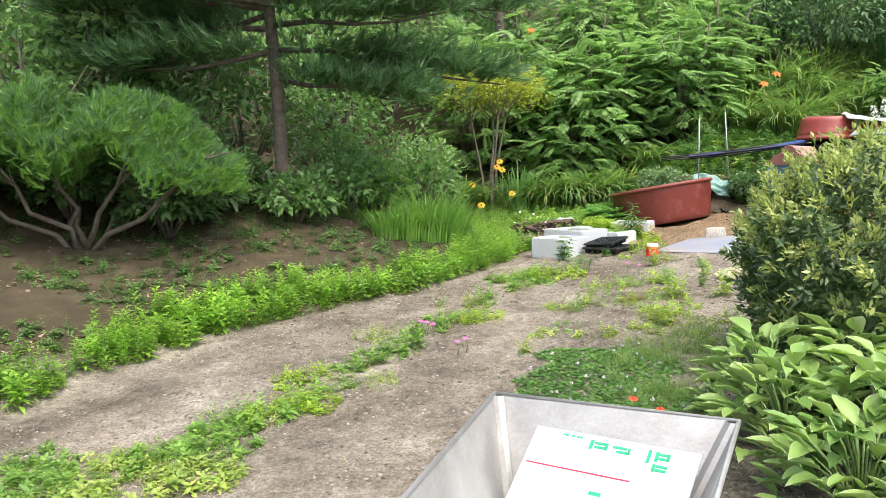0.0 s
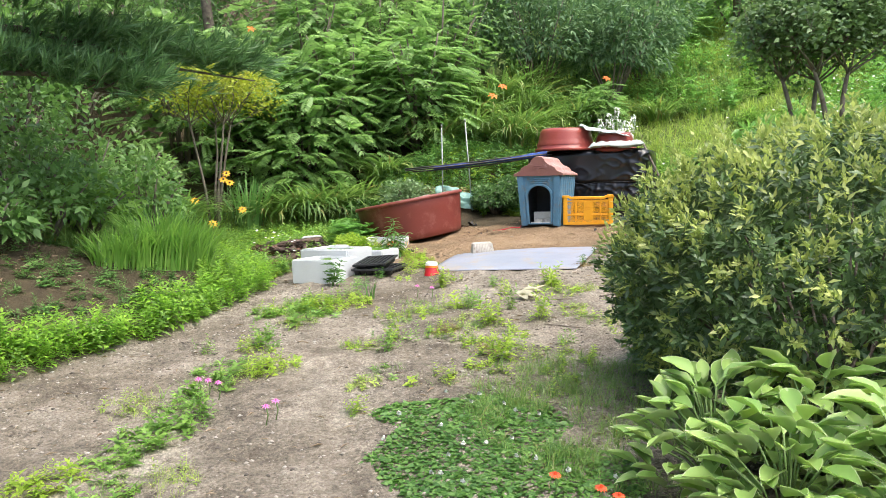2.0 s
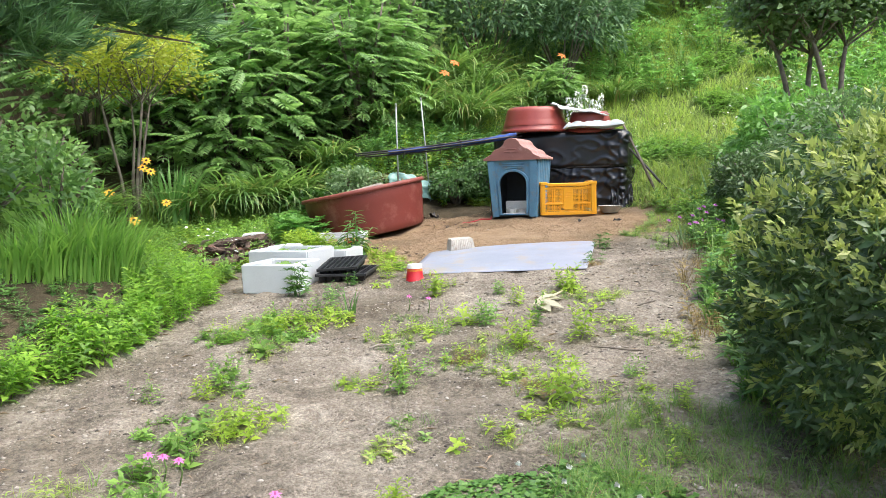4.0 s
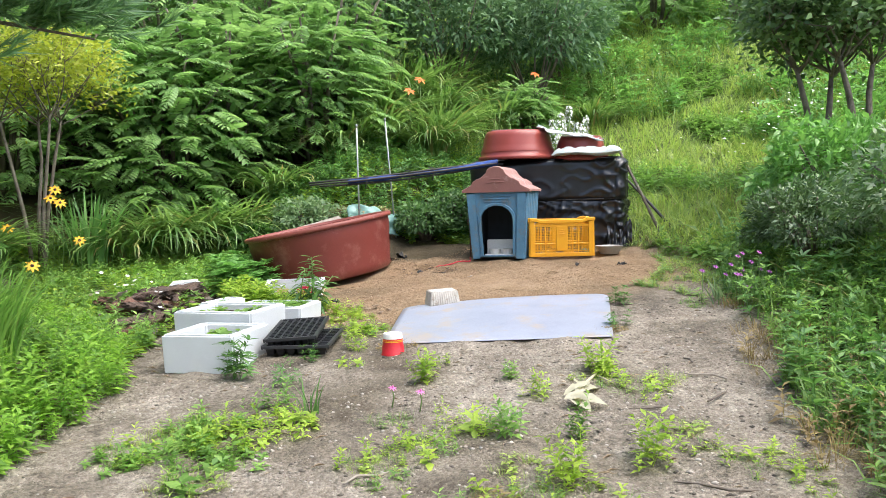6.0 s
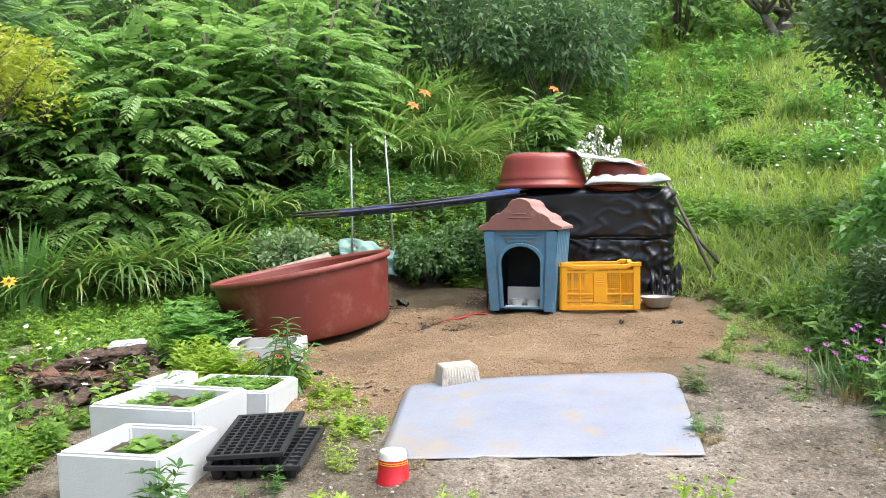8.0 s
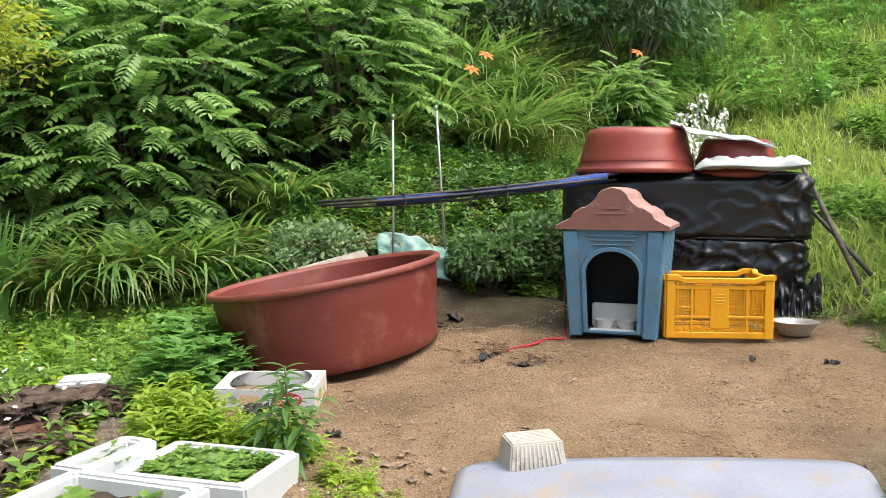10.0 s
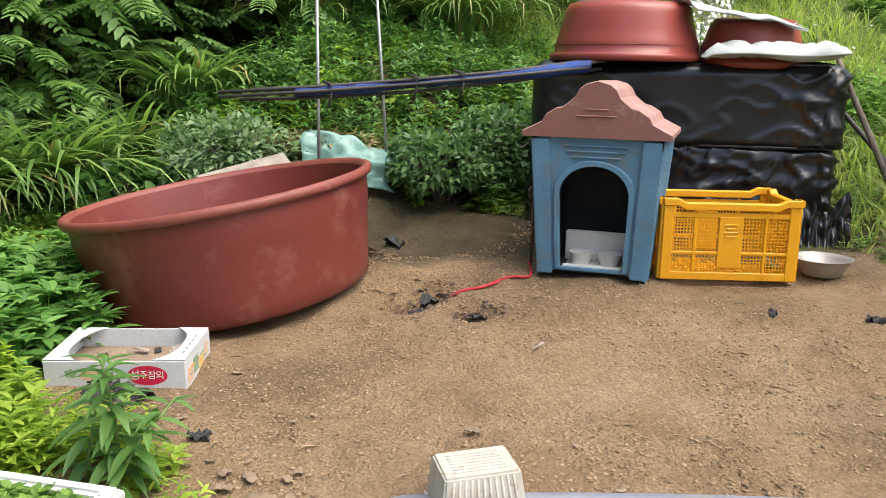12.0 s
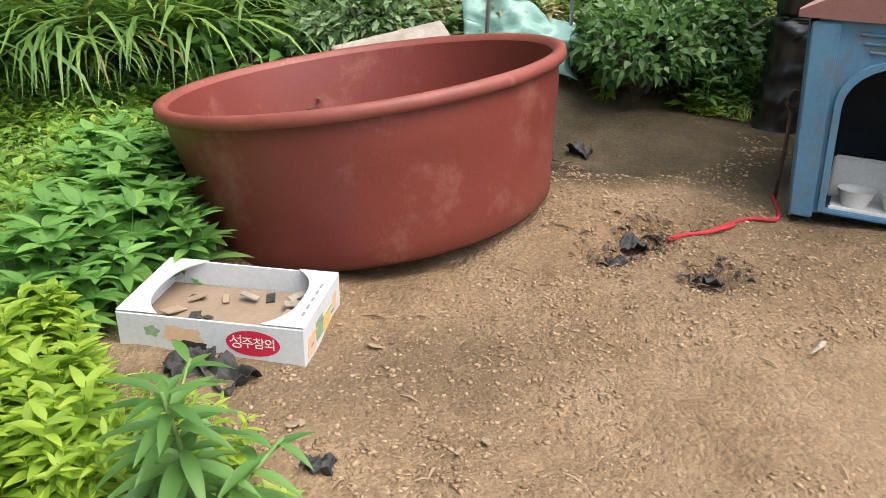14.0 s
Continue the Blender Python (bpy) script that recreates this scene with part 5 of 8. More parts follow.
def hosta_patch():
    g = np.random.default_rng(2)
    tpl = [fine_leaf(0.46, 0.18, dr, 6, 0.02, 0.02) for dr in (0.1, 0.2, 0.02)]
    for (x, y, s) in ((1.85, 5.2, 1.0), (2.15, 5.05, 1.1), (1.78, 4.78, 1.0), (2.1, 4.6, 1.15), (1.82, 4.3, 1.0), (2.15, 4.1, 1.1), (2.45, 4.8, 1.0), (1.85, 3.85, 0.9), (2.4, 4.4, 1.1)):
        root = thing("hosta", pose(x + 0.16, y, gz(x + 0.16, y)), "broad-leaved green hosta with white leaf edges", "plant", "hostas beside the bush")
        n = 120
        dd = directions(n, 0.0, 1.0, g)
        base = dd * np.array([0.25, 0.25, 0.37]) * s * g.uniform(0.72, 1.0, n)[:, None] + np.array([0, 0, 0.03])
        a = np.arctan2(dd[:, 1], dd[:, 0]) + g.normal(0, 0.5, n)
        h = base[:, 2]
        al = np.stack([np.cos(a), np.sin(a), g.uniform(-0.05, 0.9, n)], -1)
        sz = s * g.uniform(0.085, 0.14, n)
        up = np.stack([-np.cos(a) * 0.35 + g.normal(0, 0.2, n), -np.sin(a) * 0.35 + g.normal(0, 0.2, n), np.ones(n)], -1)
        inn, rim, st = [], [], []
        for k in range(n):
            V, F = scatter(tpl[k % 3], base[k:k + 1], al[k:k + 1], up[k:k + 1], sz[k:k + 1])
            inn.append((V, F))
            W = tpl[k % 3][0] * np.array([1.085, 1.025, 1]) + np.array([0, 0, -0.006])
            rim.append(scatter((W, tpl[k % 3][1]), base[k:k + 1], al[k:k + 1], up[k:k + 1], sz[k:k + 1]))
            if k % 3 == 0:
                st.append(tube([(0, 0, 0), (base[k][0] * 0.5, base[k][1] * 0.5, h[k] * 0.7), base[k]], 0.004, 4))
        V, F = join(inn)
        solid("leaves", V, F, M_HOSTA, root)
        V, F = join(rim)
        solid("leaf_edges", V, F, M_HOSTA_EDGE, root, "creamy white leaf margins")
        V, F = join(st)
        tagged(solid("stalk_tangle", V, F, M_STEM, root), kind="stuff")


M_HOSTA = foliage("hosta_leaf", (0.17, 0.31, 0.055), (0.34, 0.48, 0.12), 0.35, 0.4)
M_HOSTA_EDGE = foliage("hosta_margin", (0.33, 0.42, 0.2), (0.47, 0.54, 0.3), 0.3, 0.45)


def branching(g, start, heading, length, radius, levels, out, tips, spread=0.6, gnarl=0.12, upward=0.1):
    """Grow a limb as a tapering tube, then its side limbs."""
    n = 5
    p, d = np.array(start, float), unit(np.array(heading, float))
    pts = [p.copy()]
    for i in range(n):
        d = unit(d + g.normal(0, gnarl, 3) + np.array([0, 0, upward]))
        p = p + d * length / n
        pts.append(p.copy())
    out.append(tube(pts, np.linspace(radius, radius * 0.45, n + 1), 7 if radius > 0.02 else 5))
    if levels <= 0:
        tips += [(q, d) for q in pts[2:]]
        return
    for k in range(3 if levels > 1 else 4):
        s = g.uniform(0.35, 1.0)
        q = pts[min(n, int(s * n) + 1)]
        nd = unit(d + spread * directions(1, -0.3, 0.8, g)[0] * 1.6)
        branching(g, q, nd, length * g.uniform(0.5, 0.75), radius * 0.5, levels - 1, out, tips, spread, gnarl, upward)
    tips.append((pts[-1], d))


def pine_shrub():
    """Low multi-stemmed pine: crooked stems below, a broad flat crown of long bright needles."""
    x, y = -2.28, 8.6
    root = thing("low_pine", pose(x, y, gz(x, y)), "low spreading pine with crooked bare stems and bright needles", "tree")
    g = np.random.default_rng(5)
    stems, tips = [], []
    for k, (hx, hy, low) in enumerate(((-1.15, -0.1, 0.3), (-0.6, -0.25, 0.1), (-0.1, -0.2, 0.0), (0.45, -0.2, 0.12), (1.05, -0.1, 0.3), (-0.5, 0.5, 0.1), (0.4, 0.5, 0.1))):
        w = 0.07 * math.sin(2.3 * k)
        p = [(0.03 * k - 0.09, 0, -0.05), (hx * 0.18 + w, hy * 0.4, 0.2 - 0.25 * low), (hx * 0.5 - w, hy * 0.7, 0.34 - 0.3 * low), (hx * 0.75 + 0.5 * w, hy * 0.9, 0.52), (hx * 0.98, hy, 0.72)]
        stems.append(tube(p, [0.028, 0.024, 0.02, 0.015, 0.009], 8))
        for j in range(4):
            branching(g, p[3] if j % 2 else p[4], (hx + g.normal(0, 0.5), hy + g.normal(0, 0.5), 0.4), 0.24, 0.01, 0, stems, tips)
    for V, F in stems:
        solid("stem", V, F, M_BARK, root)
    n = 10500
    a, r = g.uniform(0, 2 * np.pi, n), np.sqrt(g.random(n))
    px, py = 1.36 * r * np.cos(a) - 0.12, 0.9 * r * np.sin(a) + 0.15
    top = 0.8 + 0.62 * (vnoise(px + 5, py + 5, 0.36, 8)) - 0.36 * r ** 2
    pz = top - (0.14 + 0.22 * vnoise(px, py, 0.2, 9)) * g.random(n)
    fresh = g.random(n) < 0.3 + 3.0 * (top - pz)  # new shoots low on the crown, old needles above
    al = unit(np.stack([g.normal(0, 0.7, n) + 0.4 * px, g.normal(0, 0.7, n) + 0.35 * py, g.uniform(0.3, 1.0, n)], -1))
    for nm, sel, mt in (("needles", fresh, M_NEEDLE_NEW), ("older_needles", ~fresh, M_NEEDLE)):
        V, F = scatter(needles(16, 0.8, 0.022, 4), np.stack([px, py, pz], -1)[sel], al[sel], directions(int(sel.sum()), -0.2, 0.2, g), g.uniform(0.09, 0.16, int(sel.sum())))
        solid(nm, V, F, mt, root)


def pine_tree():
    """Tall pine with one straight trunk and long level boughs of needles."""
    x, y = -0.98, 10.2
    z = gz(x, y)
    root = thing("pine_tree", pose(x, y, z), "tall pine with reddish bare trunk and drooping needle boughs", "tree")
    g = np.random.default_rng(6)
    V, F = tube([(0.02, 0, -0.15), (0.0, 0, 0.4), (-0.03, 0.02, 1.2), (-0.12, 0.05, 2.2), (-0.15, 0.1, 3.4), (-0.1, 0.1, 4.6), (0, 0.1, 5.8)], [0.09, 0.07, 0.063, 0.056, 0.047, 0.035, 0.02], 12)
    solid("trunk", V, F, M_BARK, root)
    boughs, pos, al = [], [], []
    for k, (h, az, L, drop) in enumerate(((1.55, -10, 2.3, -0.12), (1.75, -35, 2.1, 0.0), (1.5, 200, 1.5, -0.1), (1.9, 150, 1.8, 0.0), (2.2, -60, 1.7, 0.08), (2.3, 230, 1.7, 0.05), (2.4, 20, 2.2, 0.1), (2.7, 180, 1.8, 0.1), (2.9, -90, 1.6, 0.15), (3.1, -20, 2.0, 0.1), (3.3, 250, 1.6, 0.15), (3.6, 60, 1.6, 0.15), (3.8, 170, 1.5, 0.2), (4.2, -40, 1.4, 0.2), (4.6, 100, 1.2, 0.3), (5.0, 220, 1.0, 0.3), (1.3, -25, 1.6, -0.15), (2.0, 190, 2.0, 0.0), (2.05, -5, 2.4, -0.02), (1.75, 175, 2.3, -0.02), (1.95, 215, 2.4, 0.05), (2.5, 205, 2.4, 0.05), (2.3, -20, 2.3, 0.05))):
        a = radians(az)
        d = np.array([math.cos(a), math.sin(a), drop])
        pts = [np.array([-0.06, 0.03, h]) + d * L * s + np.array([0, 0, -0.12 * s * s + 0.05 * math.sin(s * 6 + k)]) for s in (0, 0.25, 0.5, 0.75, 1)]
        boughs.append(tube(pts, [0.034, 0.026, 0.018, 0.012, 0.005], 6))
        for j in range(400):
            s = 0.22 + 0.78 * g.random() ** 0.8
            p = pts[0] * (1 - s) + pts[4] * s
            w = 0.42 * (1 - 0.4 * s)
            off = np.array([g.normal(0, w * 0.6), g.normal(0, w * 0.6), abs(g.normal(0, 0.09)) + 0.02])
            pos.append(p + off)
            al.append(d * 0.5 + np.array([off[0], off[1], 0.55]) + g.normal(0, 0.3, 3))
        for j in range(5):
            s = g.uniform(0.3, 1)
            q = pts[0] * (1 - s) + pts[4] * s
            branching(g, q, d + g.normal(0, 0.8, 3) * np.array([1, 1, 0.3]), 0.45, 0.009, 0, boughs, [], 0.5)
    for V, F in boughs:
        solid("bough", V, F, M_BARK, root)
    pos, al = np.array(pos), np.array(al)
    V, F = scatter(needles(18, 0.9, 0.026, 9), pos, al, directions(len(pos), -0.2, 0.2, g), g.uniform(0.16, 0.27, len(pos)))
    solid("needles", V, F, M_NEEDLE, root)


def leafy_tree(name, x, y, h, crown_r, crown_h, n, leaf_size, mat, label, seed, trunks=1, radius=0.06, bark=None, tpl=None, levels=2, spread=0.7, group="", lean=(0, 0)):
    z = gz(x, y)
    root = thing(name, pose(x, y, z), label, "tree", group)
    g = np.random.default_rng(seed)
    wood, tips = [], []
    for k in range(trunks):
        ang = 2.4 * k + 0.4
        dx, dy = (0.12 * math.cos(ang), 0.12 * math.sin(ang)) if trunks > 1 else (0, 0)
        p = [(dx * 0.3, dy * 0.3, -0.15), (dx * 0.8, dy * 0.8, h * 0.35), (dx * 1.5 + lean[0] * 0.5 + g.normal(0, 0.02), dy * 1.5 + lean[1] * 0.5, h * 0.7), (dx * 2.2 + lean[0], dy * 2.2 + lean[1], h)]
        wood.append(tube(p, [radius * 1.2, radius, radius * 0.85, radius * 0.6], 9))
        for j in range(7):
            a = 2 * math.pi * j / 7 + k
            q = np.array(p[3]) * (0.8 + 0.05 * (j % 4)) + np.array(p[2]) * (0.2 - 0.05 * (j % 4))
            branching(g, q, (math.cos(a), math.sin(a), 0.5 + 0.3 * (j % 3)), crown_r * 0.6, radius * 0.45, levels - 1, wood, tips, spread)
    V, F = join(wood)
    solid("trunk", V, F, bark or M_BARK_GREY, root)
    q = np.array([t[0] for t in tips])
    ks = g.integers(0, len(q), n)
    p = q[ks] + g.normal(0, 1, (n, 3)) * np.array([crown_r, crown_r, crown_h]) * 0.17
    c = np.array([lean[0], lean[1], h + crown_h * 0.35])
    e = (p - c) / np.array([crown_r, crown_r, crown_h])
    far = np.linalg.norm(e, axis=1)
    p = np.where((far > 1.0)[:, None], c + (p - c) / far[:, None] * g.uniform(0.75, 1.0, n)[:, None], p)
    al = unit(directions(n, -0.6, 0.6, g) + 0.4 * unit(p - c) + np.array([0, 0, -0.15]))
    V, F = scatter(tpl or leaf(0.5, 0.06, 0.15), p, al, directions(n, 0.2, 1, g), leaf_size * g.uniform(0.7, 1.3, n))
    solid("crown", V, F, mat, root)
    return root


def frond_shrub(x, y, h, r, n, seed, label, mat=None):
    """Shrub of arching feathered leaves in tiers, on several canes."""
    n = int(n * 2.3)
    root = thing("feather_leaved_shrub", pose(x, y, gz(x, y)), label, "shrub", "feather-leaved shrubs on the bank")
    g = np.random.default_rng(seed)
    for k in range(11):
        a, rr = g.uniform(0, 2 * np.pi), r * g.uniform(0.2, 0.85)
        top = np.array([rr * math.cos(a), rr * math.sin(a), h * g.uniform(0.5, 1.0)])
        V, F = tube([(0.1 * math.cos(a), 0.1 * math.sin(a), -0.1), top * np.array([0.5, 0.5, 0.6]), top], [0.028, 0.02, 0.01], 6)
        solid("cane", V, F, M_BARK_GREY, root)
    # tiers of level, outward fronds over a dome, tips hanging
    d = directions(n, -0.35, 1.0, g)
    tier = np.round((d[:, 2] + g.normal(0, 0.05, n)) * 5) / 5
    k = g.uniform(0.35, 0.95, n) * (1 + 0.25 * (vnoise(d[:, 0] * 2 + 5, d[:, 1] * 2 + tier * 3, 0.5, seed) - 0.5))
    p = np.stack([d[:, 0] * r * k, d[:, 1] * r * k, h * (0.25 + 0.75 * np.clip(tier, -0.25, 1) * (0.75 + 0.3 * k)) + g.normal(0, 0.04, n)], -1)
    along = np.stack([d[:, 0], d[:, 1], -0.05 + 0.22 * d[:, 2] + g.normal(0, 0.1, n)], -1) + g.normal(0, 0.45, (n, 3)) * np.array([1, 1, 0.35])
    V, F = scatter(frond(7, 0.235, 0.3), p, along, np.tile([0, 0, 1.0], (n, 1)) + g.normal(0, 0.12, (n, 3)), g.uniform(0.28, 0.46, n) * min(1.0, 0.85 * r + 0.1))
    tagged(solid("fronds", V, F, mat or M_FROND, root), kind="stuff")
    # leaves filling the gaps, their darker green standing in for shade
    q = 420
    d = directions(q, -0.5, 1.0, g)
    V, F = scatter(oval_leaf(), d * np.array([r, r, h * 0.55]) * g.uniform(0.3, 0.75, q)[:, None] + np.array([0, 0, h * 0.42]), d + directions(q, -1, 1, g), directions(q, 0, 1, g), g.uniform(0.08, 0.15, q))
    tagged(solid("inner_leaves", V, F, M_SHRUB, root), "inner leaves of the shrub, coloured darker for shade", kind="stuff")


def leaf_shrub(name, x, y, rx, ry, h, n, size, mat, label, seed, tpl=None, category="shrub", group="", low=-0.35, stems=True):
    root = thing(name, pose(x, y, gz(x, y)), label, category, group)
    g = np.random.default_rng(seed)
    blob_leaves("leaves", (0, 0, h * 0.42), (rx, ry, h * 0.6), n, size, tpl or leaf(0.48, 0.06, 0.16), mat, root, g, 0.5, low, 0.2, 13, 0.5)
    if stems:
        st = []
        for k in range(9):
            e = directions(1, 0.2, 0.9, g)[0]
            st.append(tube([(0, 0, -0.05), (e[0] * rx * 0.4, e[1] * ry * 0.4, h * 0.4), (e[0] * rx * 0.8, e[1] * ry * 0.8, h * (0.5 + 0.3 * e[2]))], [0.02, 0.013, 0.005], 5))
        V, F = join(st)
        tagged(solid("stem_tangle", V, F, M_BARK_GREY, root), kind="stuff")
    return root


def strap_clump(name, x, y, n, length, width, mat, label, seed, arch=(0.7, 1.6), spread=0.25, group="strap-leaved clumps"):
    root = thing(name, pose(x, y, gz(x, y)), label, "plant", group)
    g = np.random.default_rng(seed)
    out = []
    for k in range(6):
        m = n // 6
        tpl = blade(width / length, arch[0] + (arch[1] - arch[0]) * k / 5, 6)
        a = g.uniform(0, 2 * np.pi, m)
        rr = spread * np.sqrt(g.random(m))
        a2 = a + g.normal(0, 0.5, m)
        pos = np.stack([rr * np.cos(a), rr * np.sin(a), np.full(m, -0.02)], -1)
        al = np.stack([np.cos(a2), np.sin(a2), np.zeros(m)], -1)
        out.append(scatter(tpl, pos, al, np.tile([0, 0, 1.0], (m, 1)) + g.normal(0, 0.12, (m, 3)) * np.array([1, 1, 0]), length * g.uniform(0.65, 1.15, m)))
    V, F = join(out)
    solid("leaves", V, F, mat, root)
    return root


hedge()
hosta_patch()
pine_shrub()
pine_tree()
leafy_tree("young_tree", 1.2, 13.4, 1.3, 0.9, 0.55, 5600, 0.06, M_YELLOWTREE, "young slender tree with yellow-green foliage on the bank", 11, 4, 0.016, None, leaf(0.35, 0.05, 0.2), 2)
for k, (x, y) in enumerate(((7.11, 10.2), (7.25, 9.9))):
    leafy_tree("apple_tree", x, y, 1.0, 0.9, 0.8, 9000, 0.07, M_APPLE, "small apple tree with dark glossy foliage on the slope", 21 + k, 2, 0.03, None, leaf(0.55, 0.08, 0.2), 3, 0.8, "apple trees on the slope")
M_PALEDRY = foliage("withered_leaf", (0.16, 0.135, 0.06), (0.34, 0.3, 0.14), 0.2, 0.7)
CLEAR = np.array([(1.75, 9.83, 0.3), (2.0, 10.25, 0.33), (2.0, 10.8, 0.2), (2.33, 10.65, 0.27), (2.2, 9.8, 0.3), (3.2, 9.6, 0.55), (3.6, 9.35, 0.5), (2.49, 9.33, 0.08), (3.23, 12.13, 0.58), (2.76, 11.5, 0.24), (4.65, 11.55, 0.33), (4.98, 11.2, 0.33), (5.2, 12.0, 0.5), (5.6, 11.6, 0.45), (5.33, 10.93, 0.14), (1.05, 3.6, 0.5), (1.75, 11.45, 0.22), (1.6, 11.05, 0.18), (2.0, 11.72, 0.14), (4.05, 12.7, 0.3), (3.55, 12.8, 0.28), (3.8, 12.5, 0.3), (4.3, 12.3, 0.38)])


def clear_of(x, y):
    ok = np.ones(len(x), bool)
    for cx, cy, r in CLEAR:
        ok &= (x - cx) ** 2 + (y - cy) ** 2 > r * r
    return ok


def sown(g, n, x0, x1, y0, y1, keep):
    x, y = g.uniform(x0, x1, n), g.uniform(y0, y1, n)
    ok = clear_of(x, y)
    ok &= keep(x, y)
    return np.stack([x[ok], y[ok]], -1)


def stuff(name, label, category, xy, templates, lo, hi, mat, g, lean=0.2):
    pos = on_ground(xy, -0.01)
    V, F = planted(templates, pos, g.uniform(lo, hi, len(pos)), g, lean)
    return tagged(solid(name, V, F, mat), label, category, kind="stuff")


def patchy(x, y, scale, seed, level):
    return vnoise(x, y, scale, seed) > level


T_WEED = [sprig(13, 1.0, 0.38, 0.36, 100 + k, 0.55) for k in range(5)]
T_FINE = [sprig(20, 1.0, 0.4, 0.34, 110 + k, 0.4) for k in range(4)]
T_LOW = [sprig(8, 0.55, 0.6, 0.5, 120 + k, 0.35) for k in range(4)]
T_LANCE = [sprig(15, 1.0, 0.42, 0.26, 140 + k, 0.5, True, 4) for k in range(4)]
T_BALSAM = [sprig(18, 1.0, 0.4, 0.25, 160 + k, 0.35, False, 4) for k in range(4)]


def tuft(n, width, lo, hi, seed, rows=3, spread=0.1):
    g = np.random.default_rng(seed)
    out = []
    for k in range(n):
        a = g.uniform(0, 2 * np.pi)
        out.append(scatter(blade(width, g.uniform(lo, hi), rows), np.array([(g.normal(0, spread), g.normal(0, spread), 0)]), np.array([(math.cos(a), math.sin(a), 0)]), np.array([(g.normal(0, 0.12), g.normal(0, 0.12), 1.0)]), g.uniform(0.6, 1.1, 1)))
    return join(out)


T_GRASS = [tuft(7, 0.045, 0.3, 1.4, 200 + k, 2) for k in range(4)]
T_GRASS_FINE = [tuft(9, 0.02, 0.3, 1.5, 220 + k, 2, 0.06) for k in range(3)]
T_STAR = [(np.array([(0, 0, 0.02)] + [(math.cos(a) * r, math.sin(a) * r, 0.0) for k in range(12) for a, r in ((math.pi * k / 6, 1.0 if k % 2 else 0.55),)]), np.array([(0, 1 + k, 1 + (k + 1) % 12) for k in range(12)]))]


def bank(x, y):
    return toe_distance(x, y)


def meadow():
    g = np.random.default_rng(31)
    # bright young weeds along the drive's left edge
    xy = sown(g, 24000, -2.6, 1.6, 4.0, 11.5, lambda x, y: (bank(x, y) > 0) & (bank(x, y) < 0.16 + 0.38 * vnoise(x, y, 0.5, 41)) & (x < 1.4) & patchy(x, y, 0.22, 42, 0.14))
    stuff("edge_weeds", "bright yellow-green young weeds along the drive", "weeds", xy[::2], T_FINE, 0.06, 0.23, M_WEED_BRIGHT, g)
    stuff("green_edge_weeds", "fresh green weeds along the drive", "weeds", xy[1::4], T_FINE + T_WEED[:2], 0.07, 0.19, M_WEED, g)
    # thin weeds on the brown bank
    xy = sown(g, 26000, -6, 1.0, 3.5, 12.5, lambda x, y: (bank(x, y) > 0.3) & (bank(x, y) < 2.8) & patchy(x, y, 0.3, 43, 0.3) & patchy(x, y, 0.09, 58, 0.42) & (np.hypot((x + 2.3) / 1.5, (y - 8.5) / 1.1) > 0.1 + 0.4 * vnoise(x, y, 0.2, 57)))
    stuff("bank_weeds", "scattered low green weeds on the brown bank", "weeds", xy, T_LOW + T_WEED[:2] + T_GRASS_FINE, 0.03, 0.13, M_WEED_DARK, g)
    xy = sown(g, 14000, -6, 1.0, 3.5, 12.5, lambda x, y: (bank(x, y) > 0.4) & (bank(x, y) < 2.8) & patchy(x, y, 0.4, 44, 0.45))
    stuff("bank_litter", "dry brown leaf litter on the bank", "leaf litter", xy, [(leaf(0.5, 0.1, 0.2)[0][:, [0, 1, 2]], leaf()[1])], 0.03, 0.07, M_DRY, g, 0.5)
    # rank green corner behind the foam boxes, up to the tub
    xy = sown(g, 12000, 0.3, 3.4, 9.9, 14.2, lambda x, y: ((x < 1.2 + 0.55 * (y - 9.9)) & (x < 2.75) | (y > 12.35) & (x < 3.3)) & patchy(x, y, 0.3, 45, 0.2))
    stuff("rank_weeds", "dense low green weeds round the log and tub", "weeds", xy[::2], T_WEED + T_LOW, 0.07, 0.2, M_WEED, g)
    stuff("rank_yellow_weeds", "dense low yellow-green weeds round the log", "weeds", xy[1::2], T_LOW + T_GRASS_FINE, 0.06, 0.17, M_WEED_YELLOW, g)
    # low growth on the mound behind the tub and kennel
    xy = sown(g, 5200, 3.1, 6.2, 12.35, 14.2, lambda x, y: patchy(x, y, 0.35, 46, 0.25))
    stuff("mound_weeds", "leafy green weeds on the mound", "weeds", xy[::2], T_WEED + T_LANCE[:1], 0.08, 0.26, M_WEED_DARK, g)
    stuff("mound_yellow_weeds", "yellow-green low weeds on the mound", "weeds", xy[1::2], T_LOW + T_GRASS_FINE, 0.08, 0.2, M_WEED_YELLOW, g)
    # hillside grass
    xy = sown(g, 36000, 5.0, 17, 8.2, 23, lambda x, y: (bank(x, y) > 0.05) & (g.random(len(x)) < np.clip(1.25 - 0.06 * np.hypot(x - 5, y - 11), 0.15, 1)) & (x > 5.3 + 0.4 * (y - 13)))
    a = vnoise(xy[:, 0], xy[:, 1], 0.9, 47) > 0.42
    stuff("hill_grass", "lush bright green grass on the hillside", "grass", xy[a], T_GRASS, 0.1, 0.27, M_GRASS, g)
    stuff("hill_weeds", "mixed green weeds among the hillside grass", "weeds", xy[~a], T_WEED + T_LOW, 0.1, 0.26, M_WEED, g)
    xy = sown(g, 5200, 5.8, 14, 9.2, 20, lambda x, y: (bank(x, y) > 0.3) & (x > 5.3 + 0.4 * (y - 13)) & patchy(x, y, 1.3, 53, 0.5))
